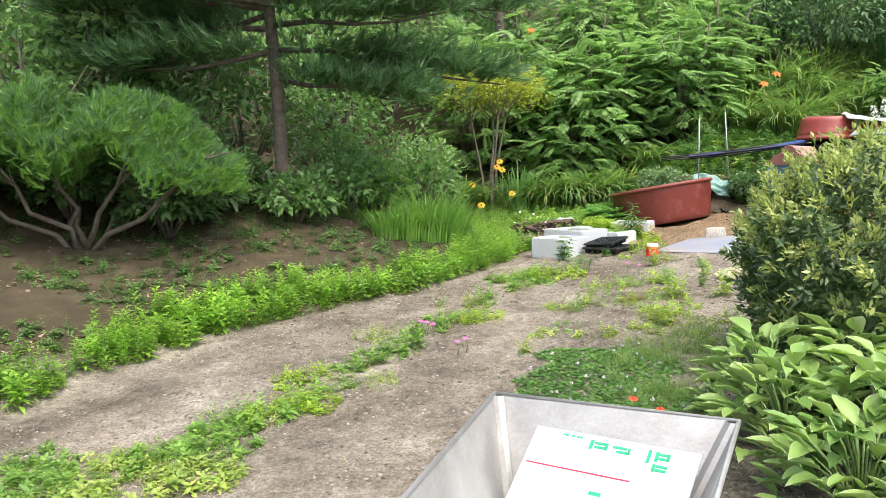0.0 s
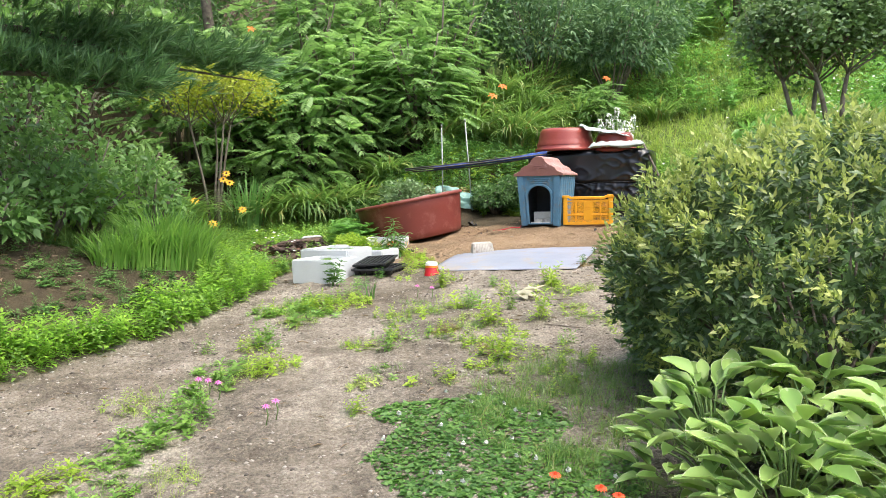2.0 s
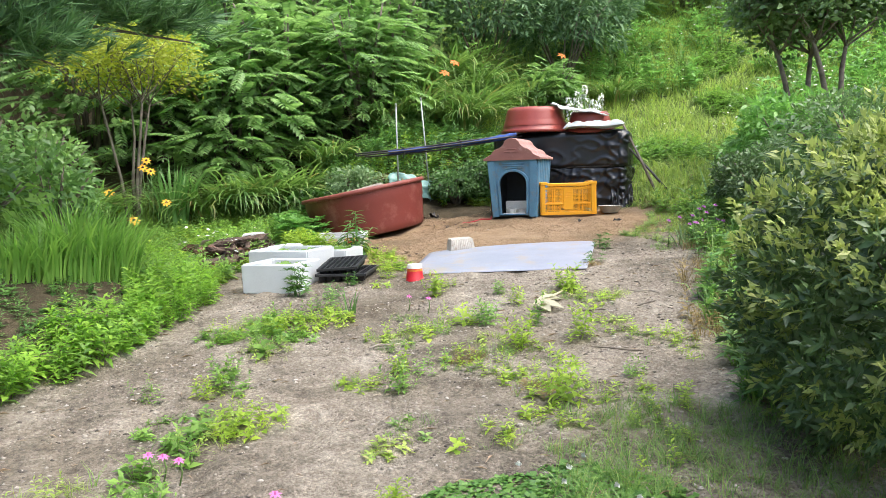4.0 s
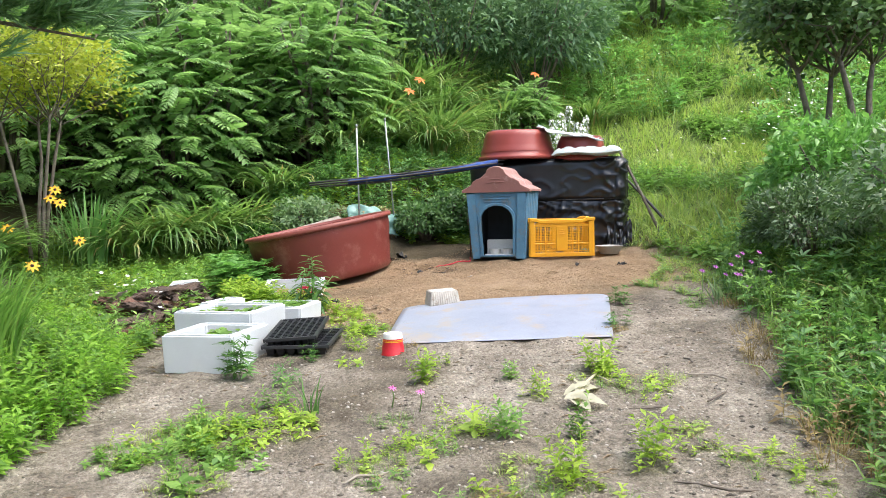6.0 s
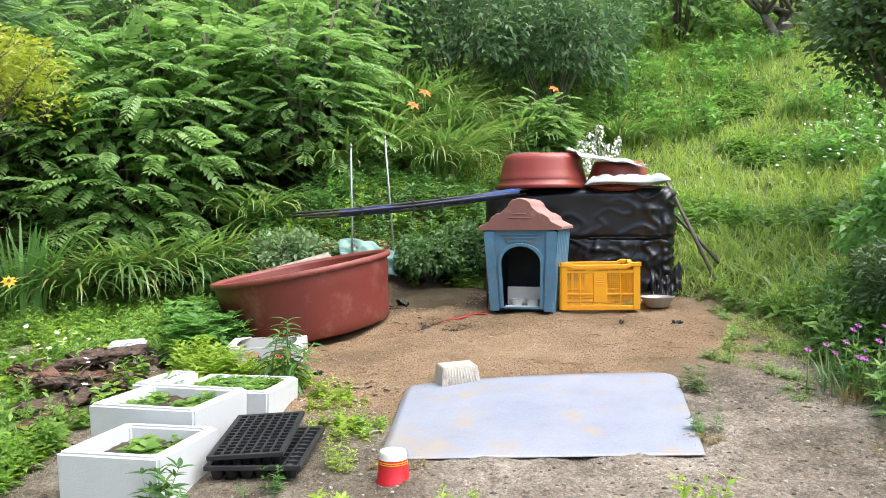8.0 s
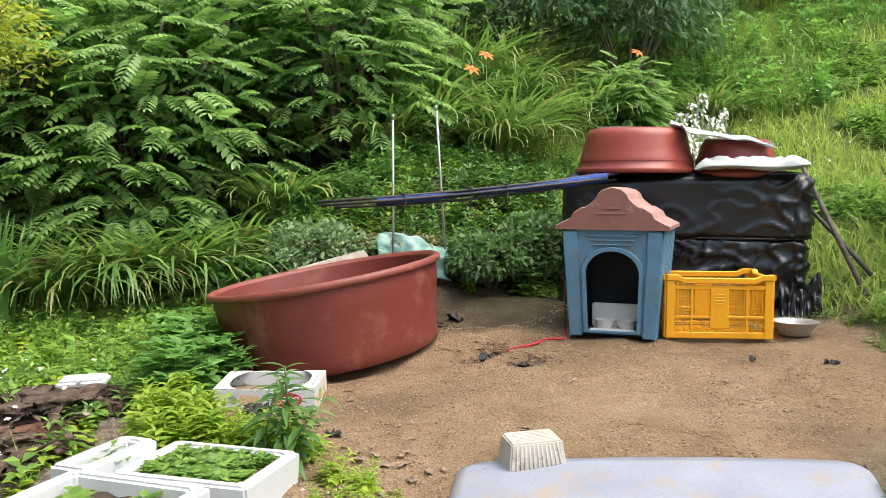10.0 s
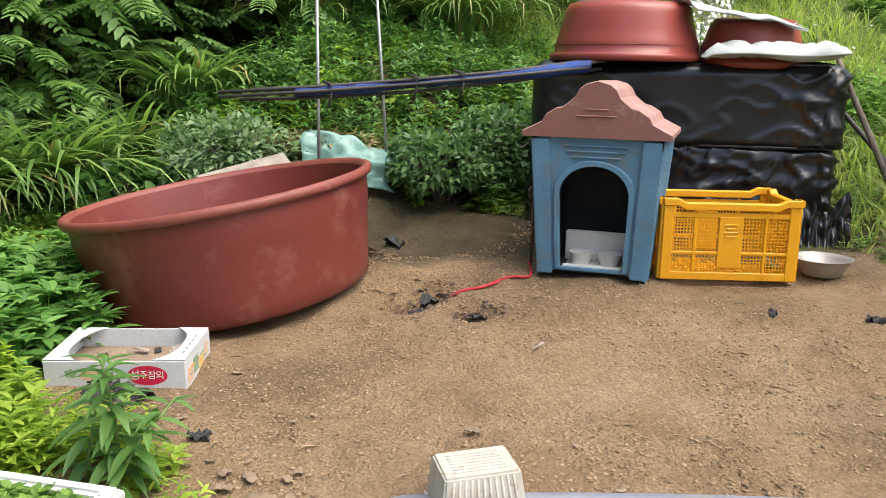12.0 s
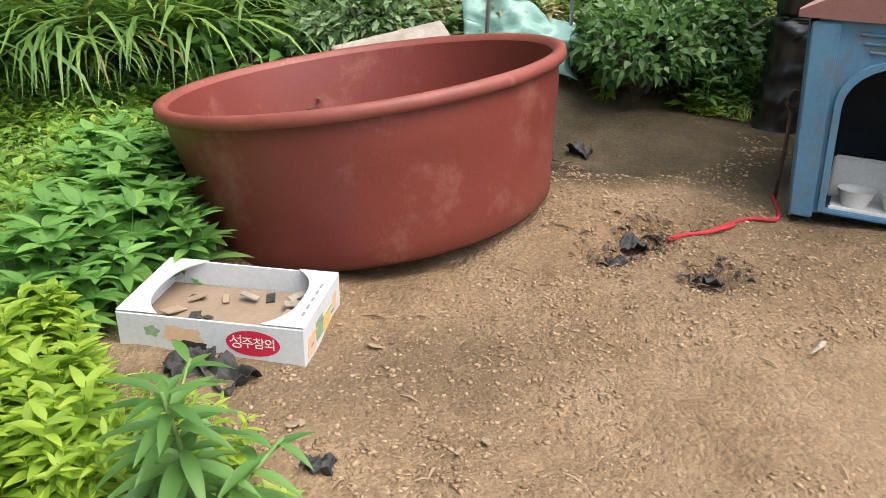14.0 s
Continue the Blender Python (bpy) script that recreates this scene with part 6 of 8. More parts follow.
    stuff("tall_hill_weeds", "taller leafy weeds standing in the hillside grass", "weeds", xy[::2], T_WEED + T_LANCE[:2], 0.22, 0.48, M_WEED_DARK2, g)
    stuff("tall_hill_grass", "taller pale grass in patches on the hillside", "grass", xy[1::2], T_GRASS, 0.25, 0.5, M_STRAP, g)
    # turf between the hillside and the earth
    xy = sown(g, 10000, 4.6, 7.4, 9.2, 13, lambda x, y: (np.hypot((x - 4.1) / 1.15, y - 11.1) > 1.32) & patchy(x, y, 0.3, 48, 0.35 - 0.3 * (x > 5.7)))
    stuff("toe_grass", "short grass at the foot of the slope", "grass", xy[::2], T_GRASS_FINE, 0.04, 0.13, M_GRASS, g)
    stuff("toe_dry_grass", "pale half-dry grass at the foot of the slope", "grass", xy[1::2], T_GRASS_FINE + T_LOW, 0.03, 0.11, M_STRAP, g)
    # right border of the drive
    xy = sown(g, 9000, 2.5, 5.9, 6.0, 10.0, lambda x, y: (x > 2.38 + 0.82 * (y - 6.4) + 0.26 * vnoise(x, y, 0.3, 49)) & (bank(x, y) < 1.0))
    stuff("border_weeds", "tangled green weeds and grasses bordering the drive", "weeds", xy[::3], T_WEED + T_LANCE, 0.05, 0.22, M_WEED, g)
    stuff("border_dark_weeds", "dark lance-leaved weeds bordering the drive", "weeds", xy[1::6], T_LANCE + T_WEED[:2], 0.08, 0.28, M_WEED_DARK, g)
    stuff("border_grass", "long grasses bordering the drive", "grass", xy[2::5], T_GRASS, 0.1, 0.3, M_STRAP, g)
    xy = sown(g, 1500, 2.6, 4.6, 6.5, 9.0, lambda x, y: (x > 2.3 + 0.82 * (y - 6.4)) & (x < 2.9 + 0.82 * (y - 6.4)) & patchy(x, y, 0.35, 54, 0.5))
    stuff("reddish_weeds", "withered reddish weeds at the drive's border", "weeds", xy, T_GRASS_FINE + T_WEED[:1], 0.06, 0.2, M_REDSTEM, g)
    # clover and grass beside the hostas
    xy = sown(g, 17000, 0.85, 2.1, 4.3, 6.7, lambda x, y: np.hypot((x - 1.47) / 0.44, (y - 5.75) / 0.75) < 0.55 + 0.75 * vnoise(x, y, 0.22, 50))
    stuff("clover", "dense dark green clover patch", "clover", xy, [sprig(3, 0.6, 0.9, 0.95, 60 + k, 0.1) for k in range(3)], 0.02, 0.036, M_CLOVER, g, 0.3)
    q = xy[::260]
    V, F = scatter((np.array(directions(14, -1, 1, np.random.default_rng(1))), np.array([(i, (i + 1) % 14, (i + 5) % 14) for i in range(14)])), on_ground(q, 0.042), directions(len(q), -0.2, 0.2, g), np.tile([0, 0, 1.0], (len(q), 1)), 0.011)
    tagged(solid("clover_flowers", V, F, M_PETAL_WHITE), "small white clover flower heads", "flowers", kind="stuff")
    xy = sown(g, 2600, 1.5, 2.7, 4.9, 7.0, lambda x, y: (np.hypot((x - 2.05) / 0.55, (y - 5.9) / 0.85) < 1) & patchy(x, y, 0.2, 51, 0.3))
    stuff("border_turf", "thin grass under the bush", "grass", xy, T_GRASS_FINE, 0.05, 0.13, M_STRAP, g)


meadow()


def weed_clump(x, y, r, h, n, mat, seed, tpl, label, group="weeds in the drive"):
    g = np.random.default_rng(seed)
    a, rr = g.uniform(0, 2 * np.pi, n), r * np.sqrt(g.random(n))
    pos = np.stack([rr * np.cos(a), rr * np.sin(a), np.zeros(n)], -1)
    z = gz(x, y)
    pos[:, 2] = ground_z(x + pos[:, 0], y + pos[:, 1]) - z - 0.008
    V, F = planted(tpl, pos, g.uniform(0.6, 1.15, n) * h * (1 - 0.35 * rr / r), g, 0.25)
    ob = solid("weed_clump", V, F, mat)
    ob.matrix_world = pose(x, y, z)
    return tagged(ob, label, "weed", group, "stuff")


def drive_weeds():
    bright = ((2.07, 8.05), (2.26, 8.15), (2.32, 8.06), (2.38, 8.76), (2.72, 8.59), (2.69, 8.35), (2.49, 7.86), (2.27, 7.59), (1.8, 7.59), (1.66, 7.61), (1.56, 7.37), (2.56, 7.55), (2.46, 6.98), (2.4, 9.52), (1.69, 8.81), (3.11, 8.45),
              (-0.33, 5.61), (-0.2, 5.51), (0.48, 6.8), (2.02, 6.87), (0.63, 7.92), (0.85, 7.78), (0.98, 7.93))
    for k, (x, y) in enumerate(bright):
        weed_clump(x, y, 0.05 + 0.015 * (k % 3), 0.12 + 0.03 * (k % 4), 7 + k % 4, M_WEED_YELLOW if k % 2 else M_WEED, 300 + k, T_WEED, "small bright green weed growing in the gravel")
    low = ((1.11, 8.65), (1.29, 8.81), (1.42, 8.62), (1.4, 8.37), (1.22, 8.21), (1.62, 8.59), (0.64, 7.49), (0.79, 7.29), (0.9, 7.34), (1.08, 8.68), (1.36, 8.7), (-0.1, 6.25), (0.13, 6.1), (0.31, 6.07), (0.01, 5.78), (0.15, 6.4), (0.22, 7.0),
           (2.59, 9.96), (2.74, 9.96), (-0.13, 5.64))
    for k, (x, y) in enumerate(low):
        weed_clump(x, y, 0.13 + 0.02 * (k % 3), 0.09 + 0.02 * (k % 3), 34, (M_WEED, M_GRASS, M_WEED_YELLOW)[k % 3], 340 + k, (T_LOW + T_GRASS_FINE, T_GRASS_FINE + T_WEED[:1], T_WEED + T_LOW)[k % 3], "low spreading green weeds in the gravel")
    dry = ((2.18, 7.76), (2.11, 7.55), (1.99, 7.05), (3.27, 8.2), (1.79, 7.98), (1.97, 7.57), (1.27, 6.86), (1.42, 6.96), (3.66, 8.96), (2.86, 7.7), (4.44, 9.13), (2.56, 9.4), (1.81, 8.07), (2.05, 8.44))
    for k, (x, y) in enumerate(dry):
        weed_clump(x, y, 0.1, 0.09, 26, (M_GRASS, M_STRAP, M_REDSTEM)[k % 3], 370 + k, T_GRASS_FINE + T_LOW[:1], "half-dry grass tuft in the gravel")
    patch = ((-0.82, 4.95), (-0.67, 5.14), (-0.47, 5.23), (-0.27, 4.97), (-0.26, 5.26), (-0.47, 4.9), (-1.03, 5.2), (-0.7, 4.75), (-1.0, 4.9))
    for k, (x, y) in enumerate(patch):
        weed_clump(x, y, 0.2, 0.11, 80, (M_WEED, M_GRASS)[k % 2], 390 + k, T_LOW + T_GRASS_FINE, "low green weed patch at the drive's edge")


drive_weeds()


def drive_bands():
    g = np.random.default_rng(395)
    line = np.array([(-0.6, 5.0), (-0.2, 5.6), (0.15, 6.15), (0.35, 6.8), (0.75, 7.4), (1.2, 8.3), (1.5, 8.85)])

    def near(x, y):
        best = np.full(x.shape, 9.0)
        for (ax, ay), (bx, by) in zip(line, line[1:]):
            dx, dy = bx - ax, by - ay
            q = np.clip(((x - ax) * dx + (y - ay) * dy) / (dx * dx + dy * dy), 0, 1)
            best = np.minimum(best, np.hypot(x - ax - q * dx, y - ay - q * dy))
        return best

    xy = sown(g, 7000, -1.2, 2, 4.6, 9.2, lambda x, y: (near(x, y) < 0.24 * vnoise(x, y, 0.35, 81)) & (vnoise(x, y, 0.22, 82) > 0.45))
    stuff("median_weeds", "low green weeds along the middle of the drive", "weeds", xy, T_LOW + T_GRASS_FINE + T_WEED[:2], 0.05, 0.14, M_WEED, g)
    xy = sown(g, 5200, 1.0, 3.9, 6.2, 9.4, lambda x, y: (vnoise(x, y, 0.28, 83) > 0.72) & (x < 2.4 + 0.75 * (y - 6.4)))
    stuff("sparse_weeds", "sparse weeds and thin grass in the gravel", "weeds", xy[::2], T_LOW + T_WEED, 0.03, 0.1, M_WEED_YELLOW, g)
    stuff("sparse_grass", "thin dry grass in the gravel", "grass", xy[1::2], T_GRASS_FINE, 0.04, 0.1, M_STRAP, g)


drive_bands()
strap_clump("dark_rosette", 1.81, 8.67, 16, 0.19, 0.009, M_WEED_DARK, "dark spiky weed in the gravel", 401, (0.2, 0.7), 0.03)
for k, (x, y, h, n) in enumerate(((1.72, 9.42, 0.2, 12), (2.08, 9.45, 0.12, 8), (1.87, 9.15, 0.12, 8), (4.12, 9.45, 0.14, 10), (3.75, 9.05, 0.12, 8))):
    weed_clump(x, y, 0.07, h, n, M_WEED_DARK, 410 + k, T_LANCE, "dark green leafy weed in the gravel")


def tall_weed(x, y, h, leaves, seed, mat, label, leaf_len=0.115, width=0.23, name="tall_weed"):
    """A single upright plant: stem and long drooping lance-shaped leaves."""
    root = thing(name, pose(x, y, gz(x, y)), label, "plant", "tall leafy plants by the boxes")
    g = np.random.default_rng(seed)
    lean = g.normal(0, 0.04, 2)
    pts = [(lean[0] * s * s * 2, lean[1] * s * s * 2, h * s) for s in (0, 0.3, 0.6, 1)]
    V, F = tube(pts, [0.006, 0.0055, 0.0045, 0.003], 6)
    solid("stem", V, F, M_STEM, root)
    ps, ds, sz = [], [], []
    for i in range(leaves):
        s = 0.15 + 0.85 * (i / leaves) ** 0.8
        a = i * 2.4 + g.normal(0, 0.3)
        ps.append((lean[0] * s * s * 2, lean[1] * s * s * 2, h * s))
        ds.append((math.cos(a), math.sin(a), 0.7 * (s - 0.45) + g.normal(0, 0.12)))
        sz.append(leaf_len * (1.1 - 0.45 * max(0, s - 0.5) * 2) * g.uniform(0.8, 1.15))
    V, F = scatter(fine_leaf(width, 0.05, 0.38, 6, 0.01), np.array(ps), np.array(ds), np.tile([0, 0, 1.0], (leaves, 1)), np.array(sz))
    solid("leaves", V, F, mat, root)


for k, (x, y, h, n) in enumerate(((2.63, 10.76, 0.37, 44), (2.56, 10.82, 0.28, 28), (2.6, 10.68, 0.24, 24))):
    tall_weed(x, y, h, int(n * 1.0), 420 + k, M_WEED_DARK, "upright leafy plant with long drooping lance-shaped leaves")


def leafy_bed():
    """Broad bed of whorl-leaved plants from the boxes round the carton to the tub's far side."""
    g = np.random.default_rng(430)
    def off_carton(x, y):
        u, v = (x - 2.505) * 0.883 - (y - 11.47) * 0.469, (x - 2.505) * 0.469 + (y - 11.47) * 0.883
        return (u < -0.07) | (u > 0.5) | (v < -0.2) | (v < -0.08) & (u < 0.15) | (v > 0.31)

    spots = sown(g, 1500, 1.9, 2.85, 10.85, 12.6, lambda x, y: off_carton(x, y) & (np.hypot(x - 3.28, y - 12.12) > 0.6) & (x > 2.12 + 0.22 * (y - 11)) & (x < 2.5 + 1.3 * np.clip(y - 11.5, 0, 1)) & ((x < 2.48) | (y > 11.6)))
    spots = spots[:210]
    for k, (x, y) in enumerate(spots):
        near_tub = y > 11.5
        h = (0.2 if near_tub else 0.17) * g.uniform(0.7, 1.2)
        root = new("bed_plant", BED_MESH[(0 if near_tub else 4) + k % 4])
        root.matrix_world = pose(x, y, gz(x, y) - 0.01, g.normal(0, 6), g.normal(0, 6), g.uniform(0, 360)) @ Matrix.Scale(h, 4)
        tagged(root, "leafy green bedding plant in whorls by the tub" if near_tub else "yellow-green bedding plant in front of the carton", "plant", "bedding plants by the tub")


BED_MESH = []
for k in range(8):
    t_ = sprig(20 if k < 4 else 26, 1.0, 0.56 if k < 4 else 0.44, 0.34, 440 + k, 0.42, k < 4, 5)
    me_ = fill(bpy.data.meshes.new("bed_plant"), *t_)
    me_.materials.append(M_WEED_DARK2 if k < 4 else M_WEED_YELLOW)
    BED_MESH.append(me_)
leafy_bed()
for k, (x, y, h) in enumerate(((2.5, 10.98, 0.2), (2.6, 11.02, 0.17), (2.66, 10.9, 0.18), (2.45, 11.1, 0.2), (2.58, 11.14, 0.13), (2.7, 10.78, 0.15), (2.42, 10.95, 0.19), (2.72, 10.52, 0.16), (2.78, 10.42, 0.12), (2.64, 10.38, 0.1), (2.7, 10.3, 0.08), (2.8, 10.3, 0.07))):
    weed_clump(x, y, 0.07, h, 12, M_WEED_YELLOW, 452 + k, T_BALSAM + T_LOW, "yellow-green weed between the foam box and the carton")

# tall bright grass on the bank's shoulder
for k, (x, y, h) in enumerate(((0.3, 9.75, 0.42), (0.5, 9.85, 0.55), (0.68, 9.95, 0.5), (0.42, 10.1, 0.55), (0.12, 9.7, 0.36), (0.62, 10.15, 0.5))):
    strap_clump("tall_grass", x, y, 150, h, 0.015, M_FRESH, "tall bright green grass clump on the bank", 460 + k, (0.25, 0.8), 0.16, "tall grass clumps")
# long-leaved lily clumps along the back
for k, (x, y, n, h) in enumerate(((1.95, 13.75, 150, 0.75), (2.35, 13.85, 190, 0.85), (2.75, 13.9, 190, 0.85), (3.15, 14.1, 150, 0.7), (3.6, 14.3, 120, 0.6), (5.0, 14.6, 140, 0.75), (5.5, 14.3, 150, 0.75), (5.9, 14.7, 140, 0.8), (5.3, 15.1, 120, 0.8), (6.3, 15.4, 120, 0.8), (0.7, 13.2, 120, 0.6), (0.2, 13.4, 120, 0.7), (4.5, 14.5, 110, 0.6), (7.0, 15.0, 120, 0.7), (8.4, 14.8, 120, 0.6), (5.8, 15.6, 120, 0.9), (6.8, 16.4, 120, 0.9))):
    strap_clump("lily_clump", x, y, int(n * 2.0), h * 1.15, 0.026, M_STRAP, "arching clump of long strap-shaped lily leaves", 470 + k, (1.0, 2.1), 0.24)
for k, (x, y, h) in enumerate(((4.62, 9.02, 0.2), (4.68, 8.82, 0.22))):
    strap_clump("aster_clump", x, y, 70, h, 0.008, M_ASTER, "upright narrow-leaved grey-green aster clump by the drive", 482 + k, (0.1, 0.55), 0.12, "aster clumps")
strap_clump("iris_fan", 1.62, 13.5, 90, 0.75, 0.03, M_STRAP2, "upright sword-leaved iris clump", 490, (0.1, 0.5), 0.16)

for k, (x, y, h, r, n) in enumerate(((2.55, 14.95, 1.75, 1.0, 230), (3.4, 15.3, 1.9, 1.0, 230), (1.8, 15.3, 2.0, 0.9, 190), (4.35, 14.9, 1.65, 0.85, 200), (4.9, 15.6, 1.8, 0.8, 150), (3.0, 16.4, 2.6, 1.1, 200), (1.0, 15.2, 2.1, 0.9, 150), (7.3, 14.9, 0.65, 0.5, 190), (4.2, 16.6, 2.3, 1.1, 160), (12.2, 17.5, 1.3, 1.2, 110), (10.6, 18.2, 1.3, 1.2, 110))):
    frond_shrub(x, y, h, r, n, 500 + k, "shrub with arching feathered leaves in light tiers")


def underwood():
    g = np.random.default_rng(520)
    n = 0
    tries = 0
    spots = []
    while n < 86 and tries < 4000:
        tries += 1
        x, y = g.uniform(-9, 9.5), g.uniform(4, 21)
        d = float(toe_distance(x, y))
        if d < 2.5 or d > 9 or (x > 4.2 + 0.55 * (y - 13.0)) or (x > 4.6 and y < 13):
            continue
        if x > 0.4 and d < 3.0 or any((x - a) ** 2 + (y - b) ** 2 < 0.62 for a, b in spots):
            continue
        spots.append((x, y))
        n += 1
        h = g.uniform(1.1, 2.0) + 0.12 * d
        leaf_shrub("wild_shrub", x, y, g.uniform(0.7, 1.1), g.uniform(0.7, 1.1), h, 950, g.uniform(0.09, 0.15), (M_SHADE, M_SHRUB, M_SHRUB, M_FROND)[n % 4], "wild leafy shrub on the wooded bank", 530 + n, None, "shrub", "wild shrubs on the bank")
    # the two dark evergreen shrubs above the lilies
    for k, (x, y, r, h) in enumerate(((7.0, 16.3, 1.3, 2.4), (8.2, 15.9, 1.2, 2.2), (7.5, 17.4, 1.5, 3.0), (5.9, 16.8, 1.2, 2.6), (9.2, 16.6, 1.2, 2.2))):
        leaf_shrub("evergreen_shrub", x, y, r, r, h, 4200, 0.13, M_JUNIPER, "tall dark evergreen shrub on the slope", 640 + k, leaf(0.3, 0.04, 0.2), "shrub", "dark evergreen shrubs")
    # bushes close under the pine and beside its trunk
    for k, (x, y, r, h, mt) in enumerate(((-0.35, 10.3, 0.5, 0.7, M_SHRUB), (-0.75, 9.75, 0.45, 0.5, M_SHRUB), (-1.35, 10.0, 0.45, 0.6, M_SHADE), (-0.6, 11.1, 0.6, 1.1, M_SHRUB), (0.45, 12.2, 0.5, 0.9, M_SHRUB), (-1.6, 9.6, 0.4, 0.6, M_SHADE), (-3.5, 8.0, 0.5, 0.75, M_YELLOWTREE), (-2.6, 9.15, 0.6, 0.7, M_SHADE), (-1.75, 9.1, 0.5, 0.6, M_SHADE), (-3.3, 9.0, 0.6, 0.8, M_SHADE), (-2.9, 9.6, 0.7, 1.2, M_SHADE), (-1.9, 9.9, 0.7, 1.2, M_SHADE), (-3.9, 9.0, 0.8, 1.3, M_SHADE), (-0.2, 12.0, 0.7, 1.2, M_SHRUB), (-0.9, 12.0, 0.8, 1.4, M_SHRUB), (0.3, 13.0, 0.6, 1.1, M_FROND), (-1.6, 11.3, 0.8, 1.4, M_SHADE), (-2.4, 10.7, 0.8, 1.4, M_SHRUB), (-0.1, 10.7, 0.45, 0.7, M_WEED))):
        leaf_shrub("bank_bush", x, y, r, r, h, 900, 0.085, mt, "leafy bush at the foot of the pines", 660 + k, None, "bush", "bushes on the bank")


underwood()
g_ = np.random.default_rng(690)
stuff("dry_bank_grass", "half-dry yellowish grass on the bank's shoulder", "grass", sown(g_, 3200, -0.5, 1.0, 10.2, 12.6, lambda x, y: (bank(x, y) > 0.05) & patchy(x, y, 0.3, 55, 0.3)), T_GRASS, 0.1, 0.26, M_STRAP, g_)
leaf_shrub("dry_leaf_heap", 4.05, 13.15, 0.42, 0.3, 0.13, 1100, 0.05, M_PALEDRY, "heap of pale withered leaves behind the tub", 695, leaf(0.4, 0.08, 0.2), "leaf heap", "", -0.2, False)
# shrubs beside the yard
for k, (x, y, rx, ry, h, n, s, mt, tp, lb) in enumerate((
        (5.3, 8.95, 0.6, 0.58, 0.58, 6500, 0.042, M_HEDGE, leaf(0.4, 0.05, 0.15), "low dark evergreen bush bordering the drive"),
        (6.2, 9.45, 0.8, 0.6, 0.8, 3200, 0.08, M_WEED_DARK2, leaf(0.4, 0.05, 0.2), "leafy green bush on the slope"),
        (5.2, 7.95, 0.75, 0.75, 0.9, 5200, 0.05, M_APPLE, leaf(0.4, 0.05, 0.2), "leafy green bush bordering the drive"),
        (4.55, 12.7, 0.36, 0.3, 0.4, 1900, 0.055, M_SHADE, leaf(0.5, 0.06, 0.2), "dark leafy plant between tub and kennel"),
        (4.85, 12.75, 0.4, 0.3, 0.5, 1900, 0.055, M_SHADE, leaf(0.5, 0.06, 0.2), "dark leafy plant behind the kennel"),
        (3.55, 13.12, 0.4, 0.28, 0.46, 1500, 0.055, M_ASTER, leaf(0.5, 0.06, 0.2), "leafy plant behind the tub"),
        (3.05, 13.3, 0.3, 0.3, 0.35, 400, 0.09, M_WEED_DARK, leaf(0.55, 0.06, 0.2), "leafy plant behind the tub"))):
    leaf_shrub("border_shrub", x, y, rx, ry, h, n, s, mt, lb, 700 + k, tp)


def far_wood():
    g = np.random.default_rng(720)
    spots = []
    for k in range(400):
        if len(spots) >= 34:
            break
        x, y = g.uniform(-22, 26), g.uniform(8, 34)
        d = float(toe_distance(x, y))
        if d < 7.5 or d > 19 or (x > 6.5 and y < 18.5) or any((x - a) ** 2 + (y - b) ** 2 < 3.5 for a, b in spots):
            continue
        spots.append((x, y))
        leafy_tree("forest_tree", x, y, g.uniform(2.8, 4.6), g.uniform(1.9, 2.8), g.uniform(2.0, 3.3), 2400, 0.27, (M_SHRUB, M_FROND, M_SHADE)[k % 3], "broadleaf tree in the wood above the yard", 730 + k, 1, 0.11, M_BARK_GREY, None, 2, 0.8, "trees of the wood")
    for k, (x, y) in enumerate(((3.3, 17.6), (4.2, 17.9), (1.6, 17.2))):
        leafy_tree("slope_tree", x, y, 3.0, 1.6, 1.4, 1500, 0.17, M_SHRUB, "leaning dark-barked tree on the slope", 800 + k, 1, 0.09, M_BARK, None, 2, 0.8, "trees of the wood", (0.4 - 0.3 * k, -0.2))
    leafy_tree("gnarled_tree", 12.8, 15.9, 0.45, 2.2, 1.3, 900, 0.14, M_APPLE, "old gnarled fruit tree with bare spreading limbs", 810, 3, 0.085, M_BARK_GREY, None, 2, 0.9)


far_wood()


def flower(name, x, y, z, r, mat, label, petals=8, tilt=35, stalk=True, group="flowers"):
    root = thing(name, pose(x, y, gz(x, y)), label, "flower", group)
    h = z - gz(x, y)
    if stalk:
        V, F = tube([(0, 0, 0), (0.01, 0, h * 0.5), (0, -0.01, h)], 0.003, 5)
        solid("stalk", V, F, M_STEM, root)
    a = np.arange(petals) * 2 * math.pi / petals
    V, F = scatter(fine_leaf(0.42, 0.05, 0.3, 3, 0.03), np.tile([0, 0, 0.0], (petals, 1)), np.stack([np.cos(a), np.sin(a), np.full(petals, 0.15)], -1), np.tile([0, 0, 1.0], (petals, 1)), r)
    p = solid("petals", V, F, mat, root)
    p.matrix_local = pose(0, -0.01, h, tilt, 0, 0)
    V, F = lathe([(0.001, 0.012), (r * 0.18, 0.01), (r * 0.24, 0.0)], 10)
    c = solid("centre", V, F, M_SOIL if mat is M_PETAL_YELLOW else mat, root)
    c.matrix_local = pose(0, -0.01, h, tilt, 0, 0)


